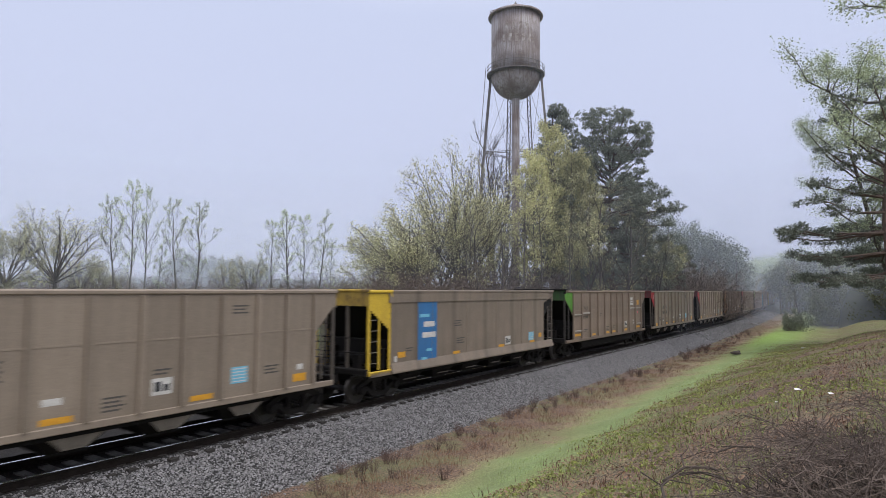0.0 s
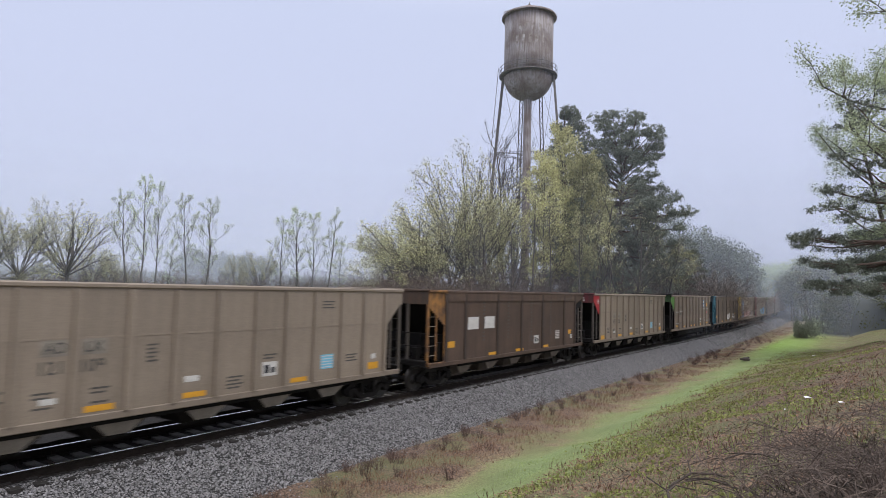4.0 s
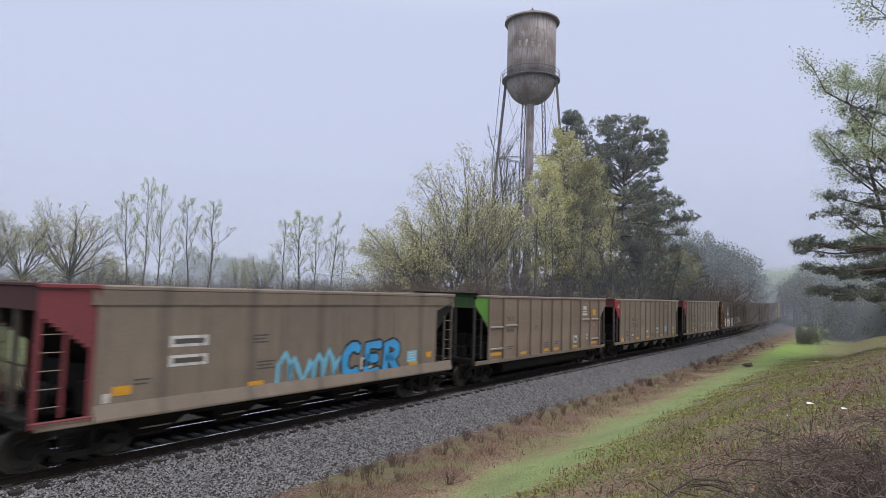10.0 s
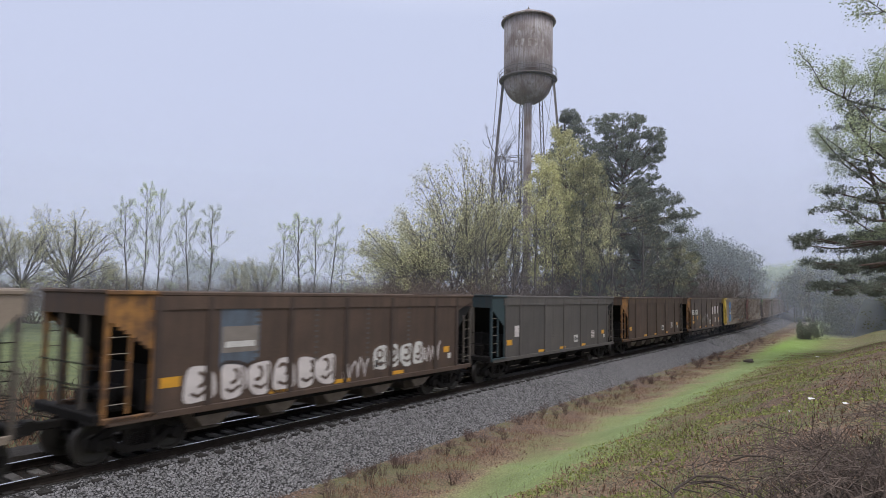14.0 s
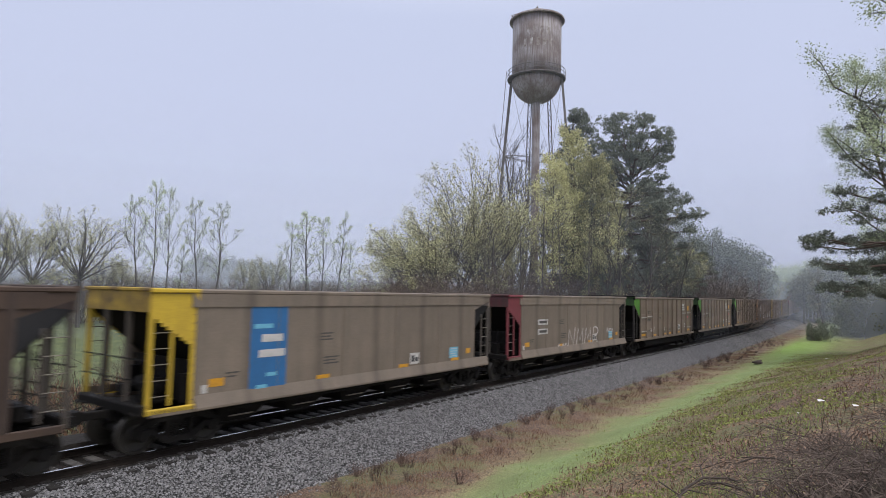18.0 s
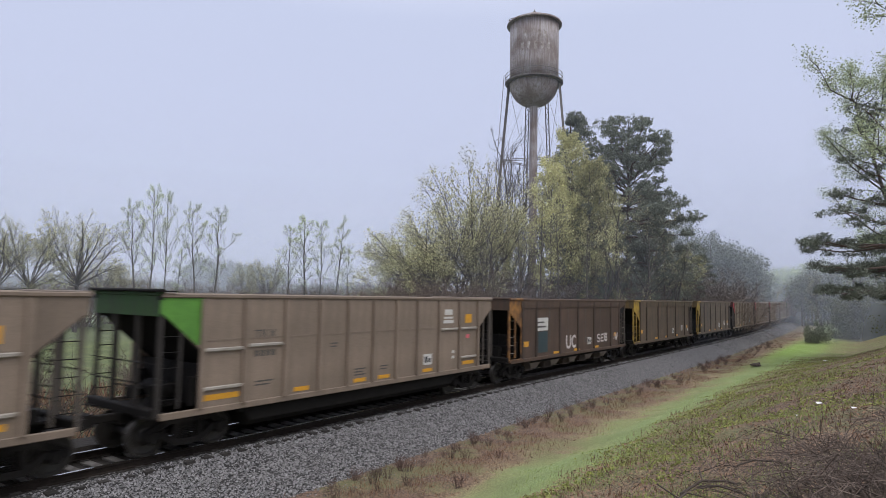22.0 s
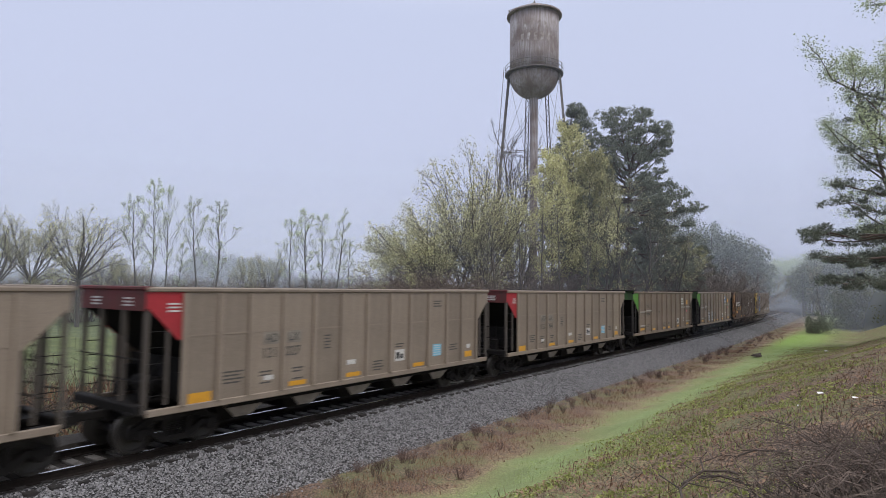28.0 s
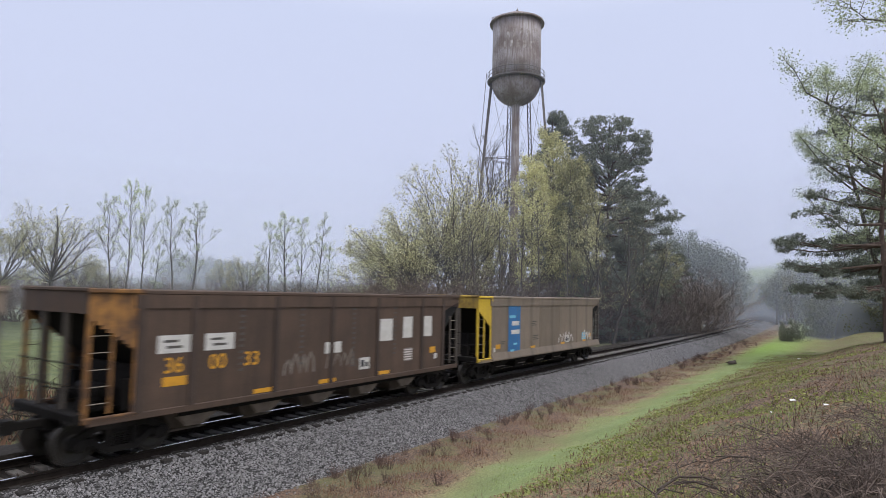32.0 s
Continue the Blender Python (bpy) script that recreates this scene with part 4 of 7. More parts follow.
def dress_brown(car, patch=True, numbered=False):
    for x in (4.73, 7.14, 9.8):
        plate(car, "reflector_strip", x, 1.16, 0.7, 0.12, AMBER, "dirty amber reflector strip", 0.0)
    plate(car, "reflector_strip", 12.75, 1.75, 0.36, 0.22, AMBER, "amber reflector patch")
    plate(car, "label_plate", 12.95, 1.5, 0.2, 0.2, WHITE, "small white label")
    if not numbered:
        plate(car, "reflector_strip", 1.5, 1.72, 0.52, 0.24, AMBER, "amber reflector patch")
    aci(car, 8.83, 1.55)
    q = plate(car, "label_plate", 11.2, 1.68, 0.5, 0.46, FAINT, "faded grey label of fine lines")
    for j in range(5):
        part("stripe", lambda: Geo().box(-0.23, 0.23, -0.003, 0, -0.02, 0.02), GRAFPINK, q, at=(0, -0.005, -0.17 + j * 0.085), key="greystripe")
    lines(car, 8.3, 1.7, 0.4, 3)
    for x in (3.92, 6.03, 8.27, 10.39):
        tagged(part("weld_mark", weld_geo, STENCIL, car, at=(-HALF + x, -WIDE - 0.015, 1.75), key="welds"), kind="stuff")
    if patch:
        plate(car, "label_plate", 3.2, 2.6, 1.0, 0.5, WHITE, "faded white patch")
        plate(car, "label_plate", 3.2, 1.75, 1.0, 1.0, DTEAL, "dull blue painted panel")


def ribbon(g, pts, w):
    """A painted stroke: one flat band along the points with tapered ends."""
    pts = [Vector((x, 0, z)) for x, z in pts]
    d0, d1 = (pts[1] - pts[0]).normalized(), (pts[-1] - pts[-2]).normalized()
    pts = [pts[0] - d0 * w * 0.3] + pts + [pts[-1] + d1 * w * 0.3]
    m = len(pts)
    v = []
    for i, p in enumerate(pts):
        d = (pts[min(i + 1, m - 1)] - pts[max(i - 1, 0)]).normalized()
        n = Vector((-d.z, 0, d.x)) * w / 2 * (0.6 if i in (0, m - 1) else 1.0)
        for q in (p + n, p - n):
            v += [(q.x, -0.003, q.z), (q.x, 0.0, q.z)]
    f = [(0, 1, 3, 2), (4 * m - 4, 4 * m - 2, 4 * m - 1, 4 * m - 3)]
    for i in range(m - 1):
        o = 4 * i
        f += [(o, o + 2, o + 6, o + 4), (o + 1, o + 5, o + 7, o + 3), (o, o + 4, o + 5, o + 1), (o + 2, o + 3, o + 7, o + 6)]
    g.add(v, f)


def arc(cx, cz, rx, rz, a0, a1, n=9):
    return [(cx + rx * math.cos(radians(a0 + (a1 - a0) * i / (n - 1))), cz + rz * math.sin(radians(a0 + (a1 - a0) * i / (n - 1)))) for i in range(n)]


GLYPH = {"C": [arc(0.5, 0.5, 0.42, 0.46, 50, 310, 11)], "U": [[(0.1, 1.0), (0.12, 0.35)] + arc(0.5, 0.35, 0.38, 0.32, 180, 360, 7) + [(0.88, 1.0)]],
         "S": [arc(0.5, 0.74, 0.36, 0.24, 40, 250, 8) + arc(0.5, 0.26, 0.36, 0.24, 70, -140, 8)], "E": [[(0.85, 0.95), (0.15, 0.95), (0.15, 0.05), (0.85, 0.05)], [(0.15, 0.5), (0.7, 0.5)]],
         "R": [[(0.15, 0.0), (0.15, 0.95)] + arc(0.45, 0.72, 0.38, 0.24, 90, -90, 7) + [(0.2, 0.48)], [(0.4, 0.48), (0.9, 0.0)]],
         "M": [[(0.05, 0.0), (0.2, 0.95), (0.5, 0.3), (0.8, 0.95), (0.95, 0.0)]], "N": [[(0.1, 0.0), (0.15, 0.9), (0.8, 0.1), (0.9, 1.0)]]}


def tag_strokes(car, text, x, z, w, h, thick, fill, edge=None, label="", slant=0.0):
    """Spray-painted letters as strokes, with an outline under them where there is one."""
    for i, ch in enumerate(text):
        for mat_, wide, lift in ((edge, thick * 1.55, 0.0), (fill, thick, 0.003)):
            if mat_ is None:
                continue
            g = Geo()
            for line in GLYPH[ch]:
                ribbon(g, [((px + slant * pz) * w, pz * h) for px, pz in line], wide)
            part("graffiti", g, mat_, car, label, (-HALF + x + i * w * 1.12, -WIDE - 0.018 - lift, z), key=("tag", car.name, ch, i, lift, x))


def bubbles(car, spans, z, h, fill, edge, label, seed, inner=True):
    """Fat balloon letters: an outline shape, a fill, and strokes inside."""
    rr = random.Random(seed)
    for x, w in spans:
        for mat_, k, lift in ((edge, 1.0, 0.0), (fill, 0.82, 0.003)):
            pts = []
            for i in range(22):
                a = 2 * math.pi * i / 22
                e = 0.62
                cx, cz = math.copysign(abs(math.cos(a)) ** e, math.cos(a)), math.copysign(abs(math.sin(a)) ** e, math.sin(a))
                j = 1 + 0.07 * math.sin(3 * a + x * 5)
                pts.append((cx * (w / 2 * j - (1 - k) * h * 0.5), cz * (h / 2 * j - (1 - k) * h * 0.5)))
            part("graffiti", Geo().prism(pts, -0.003, 0.0), mat_, car, label, (-HALF + x + w / 2, -WIDE - 0.018 - lift, z + h / 2), key=("bubble", car.name, x, k))
        if inner:
            g = Geo()
            ribbon(g, arc(rr.uniform(-0.1, 0.1) * w, 0.12 * h, 0.17 * w, 0.16 * h, rr.uniform(60, 200), rr.uniform(-160, -40), 7), 0.09 * h)
            ribbon(g, [(-0.2 * w, -0.18 * h), (rr.uniform(-0.05, 0.1) * w, -0.26 * h), (0.2 * w, rr.uniform(-0.2, -0.05) * h)], 0.08 * h)
            ribbon(g, [(0.28 * w, 0.3 * h), (0.31 * w, -0.3 * h)], 0.06 * h)
            part("graffiti", g, edge, car, label, (-HALF + x + w / 2, -WIDE - 0.0245, z + h / 2), key=("bubblein", car.name, x))


def scribble(car, x, z, w, h, material, seed, thick=0.05, n=9, label="thin spray-painted scrawl"):
    rr = random.Random(seed)
    g = Geo()
    pts = [(w * i / n + rr.uniform(-0.3, 0.3) * w / n, h * (i % 2) * rr.uniform(0.6, 1.0)) for i in range(n + 1)]
    fine = []
    for a, b in zip(pts[:-1], pts[1:]):
        fine += [a, ((a[0] + b[0]) / 2 + rr.uniform(-0.04, 0.04) * w, (a[1] + b[1]) / 2 + 0.12 * h)]
    ribbon(g, fine + [pts[-1]], thick)
    part("graffiti", g, material, car, label, (-HALF + x, -WIDE - 0.018, z), key=("scribble", car.name, x))


def painted_text(car, text, x, z, size, material, label=""):
    k = (text, size, material.name)
    if k not in SHARED:
        cu = bpy.data.curves.new("lettering", "FONT")
        cu.body, cu.size, cu.extrude, cu.offset = text, size, 0.0015, 0.004
        tmp = new("lettering", cu)
        me = bpy.data.meshes.new_from_object(tmp.evaluated_get(bpy.context.evaluated_depsgraph_get()))
        bpy.data.objects.remove(tmp)
        me.materials.clear()
        me.materials.append(material)
        SHARED[k] = me
    me = SHARED[k]
    ob = new("painted_lettering", me)
    ob.parent = car
    ob.rotation_euler = (math.pi / 2, 0, 0)
    ob.location = (-HALF + x, -WIDE - 0.02, z)
    if label:
        ob["label"] = label


def marks(k, car):
    """The paint that sets single cars apart."""
    if k == 5:
        for x in (3.1, 4.4):
            plate(car, "label_plate", x, 2.5, 0.8, 0.5, WHITE, "faded white patch")
    if k == 8:
        for x, w, z in ((8.2, 1.0, 1.55), (9.1, 0.5, 1.7), (12.0, 1.0, 1.6)):
            plate(car, "label_plate", x, z, w, 0.55, WHITE, "pale painted-over patch", 0.003)
    if k == 9:
        bubbles(car, [(3.85, 1.05), (4.75, 0.85), (5.5, 0.85), (6.2, 0.95), (7.35, 1.0), (8.2, 0.75), (8.85, 0.85), (9.6, 0.85)], 1.08, 1.05, GRAFRED, GRAFPINK, "red balloon graffiti with pale outline", 4)
        scribble(car, 10.5, 1.25, 1.4, 0.7, GRAFPINK, 2, 0.12, 7)
        scribble(car, 11.6, 1.5, 1.0, 0.45, SKYB, 3, 0.14, 5)
    if k == 10:
        scribble(car, 6.0, 1.25, 2.6, 0.85, SKYB, 5, 0.16, 12, "pale blue spray-painted scrawl")
        tag_strokes(car, "CER", 8.5, 1.2, 0.85, 0.95, 0.28, GRAFBLUE, GRAFBLK, "bright blue graffiti letters with black outline", 0.1)
    if k == 14:
        plate(car, "paint_panel", 3.4, 2.7, 1.2, 1.7, FADEDBLUE, "faded grey-blue painted panel")
        q = plate(car, "label_plate", 3.4, 2.62, 1.1, 0.66, FAINT, "faded grey plate with pale bars", 0.004)
        part("bar", lambda: Geo().box(-0.45, 0.45, -0.003, 0, -0.2, -0.05), WHITE, q, at=(0, -0.006, 0), key="greybar")
        bubbles(car, [(1.75, 1.05), (2.75, 0.95), (3.6, 0.9), (4.4, 0.95), (5.25, 0.9), (6.0, 0.95)], 1.05, 1.05, GRAFPINK, BROWN, "pale rounded graffiti letters", 7)
        bubbles(car, [(8.5, 0.85), (9.25, 0.75), (9.9, 0.8), (10.6, 0.8)], 1.25, 0.95, WHITE, BROWN, "pale rounded graffiti letters", 8)
        scribble(car, 7.2, 1.2, 1.1, 0.8, GRAFPINK, 9, 0.06, 7)
        scribble(car, 11.5, 1.4, 0.8, 0.8, GRAFPINK, 10, 0.06, 7)
    if k in (17, 32):
        for x in (2.0, 3.25):
            q = plate(car, "label_plate", x, 2.55, 0.85, 0.42, WHITE, "white patch with dark bars")
            part("bar", lambda: Geo().box(-0.2, 0.2, -0.003, 0, -0.1, -0.04).box(-0.28, 0.1, -0.003, 0, 0.04, 0.1), STENCIL, q, at=(0, -0.006, 0), key="whitebar")
        plate(car, "reflector_strip", 2.05, 1.68, 0.62, 0.22, AMBER, "amber reflector patch")
        for x, z, w, h in ((9.9, 2.6, 0.72, 0.75), (11.15, 2.65, 0.55, 0.75), (12.35, 2.65, 0.62, 0.75), (7.35, 2.15, 0.7, 0.34)):
            plate(car, "label_plate", x, z, w, h, WHITE if k == 32 else GRAFPINK, "square pale grey patch")
        scribble(car, 5.4, 1.5, 1.2, 0.6, FAINT, 12, 0.07, 8)
        scribble(car, 7.1, 1.55, 1.2, 0.6, FAINT, 13, 0.05, 8)
    if k == 32:
        for text, x in (("36", 1.75), ("00", 2.95), ("33", 4.0)):
            painted_text(car, text, x, 1.88, 0.52, AMBER, "yellow painted number")
    if k == 17:
        for text, x in (("36", 1.75), ("00", 3.35), ("71", 4.75)):
            painted_text(car, text, x, 1.88, 0.5, AMBER, "yellow painted number")
    if k == 19:
        tag_strokes(car, "NMMR", 6.0, 1.2, 0.95, 0.95, 0.07, GRAFPINK, None, "thin white outline graffiti", 0.15)
        scribble(car, 4.9, 1.15, 1.0, 0.25, GRAFPINK, 20, 0.09, 5)
        scribble(car, 11.4, 1.75, 1.0, 0.3, GRAFPINK, 21, 0.05, 8)
    if k == 20:
        scribble(car, 3.3, 1.45, 0.8, 0.3, GRAFPINK, 22, 0.07, 7)
        plate(car, "label_plate", 6.3, 1.55, 0.35, 0.3, GRAFPINK, "pale painted-over patch")
    if k == 23:
        tag_strokes(car, "UC", 5.8, 1.3, 0.62, 0.62, 0.13, GRAFPINK, None, "white spray-painted letters")
        tag_strokes(car, "SEC", 9.9, 1.42, 0.5, 0.42, 0.09, GRAFPINK, None, "white spray-painted letters")
        scribble(car, 12.6, 1.5, 0.6, 0.35, GRAFPINK, 24, 0.07, 5)
        q = plate(car, "label_plate", 3.1, 2.6, 1.25, 0.62, WHITE, "faded white patch with grey bars", 0.004)
        part("bar", lambda: Geo().box(-0.5, 0.2, -0.003, 0, 0.05, 0.13).box(-0.5, 0.4, -0.003, 0, -0.16, -0.08), STENCIL, q, at=(0, -0.006, 0), key="fadebar")
    if k == 31:
        bubbles(car, [(4.1, 0.65), (4.85, 0.5), (5.35, 0.6), (5.95, 0.55)], 1.1, 1.0, WHITE, GRAFBLK, "white block graffiti with black shadow", 31)
        scribble(car, 6.5, 1.6, 1.0, 0.4, GRAFBLK, 32, 0.07, 7)
    if k == 33:
        scribble(car, 8.4, 1.4, 2.0, 0.6, GRAFPINK, 33, 0.07, 10)
        scribble(car, 11.9, 1.4, 1.2, 0.55, WHITE, 34, 0.12, 6)
    if k == 15:
        plate(car, "label_plate", 2.2, 2.2, 0.4, 0.5, GRAFPINK, "pale painted-over patch")


# front end paint and body of every car, from the head of the train to its tail
TRAIN = [("alum", RED, ALUM), ("smooth", YELLOW, YELLOW), ("gon", GREEN, GON), ("alum", RED, ALUM), ("alum", RED, ALUM), ("brown", ORANGE, ORANGE), ("alum", RED, ALUM), ("gon", GREEN, GON),
         ("olive", TEAL, TEAL), ("smooth", YELLOW, YELLOW), ("smooth", MAROON, MAROON), ("gon", GREEN, GON), ("alum", RED, ALUM), ("alum", RED, ALUM), ("brown", ORANGE, ORANGE),
         ("slate", DTEAL, DTEAL), ("brown", ORANGE, ORANGE), ("brown", ORANGE, ORANGE), ("smooth", YELLOW, YELLOW), ("smooth", MAROON, MAROON), ("gon", GREEN, GON), ("gon", GREEN, GON),
         ("gon", GREEN, GON), ("brown", ORANGE, ORANGE), ("olive", OLDYELLOW, OLDYELLOW), ("olive", OLDYELLOW, OLDYELLOW), ("alum", RED, ALUM), ("alum", RED, ALUM), ("alum", RED, ALUM), ("alum", RED, ALUM),
         ("gon", GREEN, GON), ("gon", GREEN, GON), ("brown", ORANGE, ORANGE), ("smooth", YELLOW, YELLOW)]
WORDS = {"alum": "dusty grey-tan aluminium coal hopper with red corner gussets", "gon": "tan-grey ribbed coal gondola with green corner gussets and deep black tub",
         "smooth": "smooth-sided grey coal hopper with %s end", "brown": "sooty brown steel coal hopper with rusty orange end", "slate": "sooty slate-grey steel coal hopper with %s end", "olive": "dusty dark brown steel coal hopper with %s end"}
ENDWORD = {"dirty_yellow_paint": "dirty yellow", "yellow_end_paint": "yellow", "faded_maroon_paint": "faded maroon", "teal_end_paint": "teal blue", "dark_teal_paint": "dark teal"}
NUMBERS = {4: ("121", "109"), 6: ("121", "055"), 12: ("121", "063"), 13: ("121", "028"), 28: ("121", "027"), 29: ("121", "064")}
CARS, WHEELS = [], []
for k, (kind, end, post) in enumerate(TRAIN):
    text = WORDS[kind]
    if "%s" in text:
        text = text % ENDWORD[end.name]
    car, wheels = rail_car(kind, end, text, post)
    CARS.append(car)
    WHEELS.append(wheels)
    if kind == "alum":
        dress_alum(car, NUMBERS.get(k), k not in (0, 6))
    elif kind == "gon":
        dress_gon(car, k in (7, 31))
    elif kind == "smooth":
        dress_smooth(car, end is YELLOW)
    else:
        dress_brown(car, k == 23, k in (17, 32))
    marks(k, car)


def gone(t):
    """Metres that the train has run by t seconds; it gathers speed a little."""
    return -0.1785 + 15.3759 * t + 0.021305 * t ** 2 + -0.0000656 * t ** 3 + -0.00000118 * t ** 4


FRONT0 = -5.76 - PITCH


def car_pose(k, t):
    s = FRONT0 + PITCH * k - gone(t) + HALF
    xa, ya, _ = track(s - 6.17)
    xb, yb, _ = track(s + 6.17)
    return pose((xa + xb) / 2, (ya + yb) / 2, 0, 0, 0, math.degrees(math.atan2(yb - ya, xb - xa)))


def motions():
    """The train rolls by; its wheels turn while they pass the bank."""
    for k, car in enumerate(CARS):
        walk(car, [(0.5 * i, car_pose(k, 0.5 * i)) for i in range(65)])
        near = [i / FPS for i in range(32 * FPS + 1) if -27 < FRONT0 + PITCH * k - gone(i / FPS) + HALF < 34]
        if not near:
            continue
        times = ([0.0] if near[0] > 0 else []) + near + ([32.0] if near[-1] < 32 else [])
        for w in WHEELS[k]:
            x, y, z = w.location
            rows = []
            for t in times:
                a = -gone(min(max(t, near[0]), near[-1])) / AXLE
                rows.append((t, pose(x, y, z, 0, 0, 0) @ Matrix.Rotation(a, 4, "Y")))
            walk(w, rows)

# ---------------------------------------------------------------- water tower
def polar(az, d):
    """World x, y at a heading (degrees right of north) and distance from the look-out."""
    return d * math.sin(radians(az)), d * math.cos(radians(az))


TANK = mat("rust_stained_tank_paint", (0.43, 0.395, 0.395), 0.75, 0.1, spots=0.8, scale=0.55, dark=(0.19, 0.135, 0.115), streak=0.95, bump=0.1)
TOWERSTEEL = mat("weathered_tower_steel", (0.20, 0.185, 0.18), 0.75, 0.2, spots=0.5, scale=1.5, dark=(0.10, 0.07, 0.055), bump=0.1)
FADED = mat("faded_letter_paint", (0.56, 0.52, 0.50), 0.8, spots=0.95, scale=2.2, dark=(0.2, 0.15, 0.13), bump=0.0, streak=0.9)


def water_tower():
    x, y = polar(8.0, 85)
    w = new("water_tower")
    w.location = (x, y, -1.0)
    w.rotation_euler = (0, 0, radians(-8))
    tagged(w, "tall rusty steel water tower with conical roof and round-bottomed tank", "water tower")
    b = 1.0   # the foot stands a metre below rail level
    R, z0, z1, ze = 3.42, 33.9 + b, 42.0 + b, 42.6 + b
    part("tank", lambda: Geo().lathe([(R, z0), (R, z0 + 2.65), (R, z0 + 5.35), (R, ze)], 48, "z"), TANK, w, key="tank").data.polygons.foreach_set("use_smooth", [True] * (48 * 3 + 2))
    bowl = [(R, z0)] + [(R * math.cos(a), z0 - 3.35 * math.sin(a)) for a in np.linspace(0.12, 1.42, 10)] + [(0.5, z0 - 3.4)]
    o = part("bowl", lambda: Geo().lathe(bowl, 48, "z"), TANK, w, "round riveted bottom of the tank", key="bowl")
    o.data.polygons.foreach_set("use_smooth", [True] * len(o.data.polygons))
    part("roof", lambda: Geo().lathe([(R + 0.42, ze - 0.35), (R + 0.46, ze - 0.3), (R + 0.42, ze - 0.1), (2.2, ze + 0.75), (0.3, ze + 1.35), (0.05, ze + 1.4)], 40, "z"), TANK, w, "shallow conical roof with overhanging eave", key="roof")
    part("finial", lambda: Geo().lathe([(0.1, ze + 1.3), (0.16, ze + 1.5), (0.12, ze + 1.65), (0.2, ze + 1.8), (0.05, ze + 2.1), (0.02, ze + 2.2)], 10, "z"), TOWERSTEEL, w, key="finial")

    def roof_ladder():
        g = Geo()
        a, c = Vector((0.0, 0, ze + 1.75)), Vector((-3.6, -1.2, ze + 0.25))
        for d in (-0.2, 0.2):
            g.rod(a + Vector((0, d, 0)), c + Vector((0, d, 0)), 0.04)
        for i in range(12):
            p = a.lerp(c, (i + 0.5) / 12)
            g.rod(p + Vector((0, -0.2, 0)), p + Vector((0, 0.2, 0)), 0.025)
        return g
    part("roof_ladder", roof_ladder, TOWERSTEEL, w, key="roofladder")
    part("balcony", lambda: Geo().lathe([(R, z0 - 0.05), (R + 0.62, z0 - 0.05), (R + 0.66, z0 + 0.02), (R + 0.66, z0 + 0.14), (R + 0.62, z0 + 0.1), (R, z0 + 0.1)], 48, "z", caps=False), TOWERSTEEL, w, key="balcony")
    for i in range(16):
        a = 2 * math.pi * i / 16
        part("railing_post", lambda: Geo().box(-0.025, 0.025, -0.025, 0.025, 0, 1.05), TOWERSTEEL, w, at=((R + 0.6) * math.cos(a), (R + 0.6) * math.sin(a), z0 + 0.1), key="towerpost")
    for h in (0.55, 1.05):
        part("railing", lambda: Geo().lathe([(R + 0.58, z0 + 0.1 + h - 0.03), (R + 0.63, z0 + 0.1 + h - 0.03), (R + 0.63, z0 + 0.1 + h + 0.03), (R + 0.58, z0 + 0.1 + h + 0.03)], 48, "z", caps=False), TOWERSTEEL, w, key=("railing", h))
    part("riser_pipe", lambda: Geo().lathe([(0.55, 0), (0.55, z0 - 3.1)], 20, "z"), TANK, w, key="riser")
    top, foot = 3.55, 6.6
    zt, rings = z0 + 0.1, (23.2 + b, 12.0 + b)
    rad = lambda z: foot + (top - foot) * z / zt
    legs = [radians(a) for a in (-8.0, 60.0, 104.0, 172.0)]
    for a in legs:
        def leg():
            g = Geo()
            c, s = math.cos(a), math.sin(a)
            t = Vector((-s, c, 0)) * 0.24
            p, q = Vector((foot * c, foot * s, 0)), Vector((top * c, top * s, zt))
            for d in (-1, 1):
                g.rod(p + d * t, q + d * t, 0.19 if math.sin(a) < 0.5 else 0.10, 4)
            for i in range(46):
                f = i / 46
                m0, m1 = p.lerp(q, f), p.lerp(q, f + 1 / 46)
                g.rod(m0 + (t if i % 2 else -t), m1 - (t if i % 2 else -t), 0.055, 4)
            return g
        part("tower_leg", leg, TOWERSTEEL, w, "laced steel leg", key=("leg", a))
        part("footing", lambda: Geo().box(-0.6, 0.6, -0.6, 0.6, -0.3, 0.35, 0.05), TOWERSTEEL, w, at=(foot * math.cos(a), foot * math.sin(a), 0), key="footing")
    for z in rings:
        for a, a2 in zip(legs, legs[1:] + legs[:1]):
            def strut():
                r = rad(z)
                g = Geo()
                p, q = Vector((r * math.cos(a), r * math.sin(a), z)), Vector((r * math.cos(a2), r * math.sin(a2), z))
                for d in (-0.12, 0.12):
                    g.rod(p + Vector((0, 0, d)), q + Vector((0, 0, d)), 0.05, 4)
                for i in range(16):
                    u = Vector((0, 0, 0.12 if i % 2 else -0.12))
                    g.rod(p.lerp(q, i / 16) + u, p.lerp(q, (i + 1) / 16) - u, 0.03, 4)
                return g
            part("strut", strut, TOWERSTEEL, w, key=("strut", z, a))
    levels = [0] + [r for r in rings[::-1]] + [zt]
    for za, zb in zip(levels[:-1], levels[1:]):
        for a, a2 in list(zip(legs, legs[1:] + legs[:1])) + list(zip(legs[1:] + legs[:1], legs)):
            def tie():
                ra, rb = rad(za), rad(zb)
                return Geo().rod((ra * math.cos(a), ra * math.sin(a), za), (rb * math.cos(a2), rb * math.sin(a2), zb), 0.022, 5)
            part("tie_rod", tie, TOWERSTEEL, w, key=("tie", za, a, a2))
    def tower_ladder():
        g = Geo()
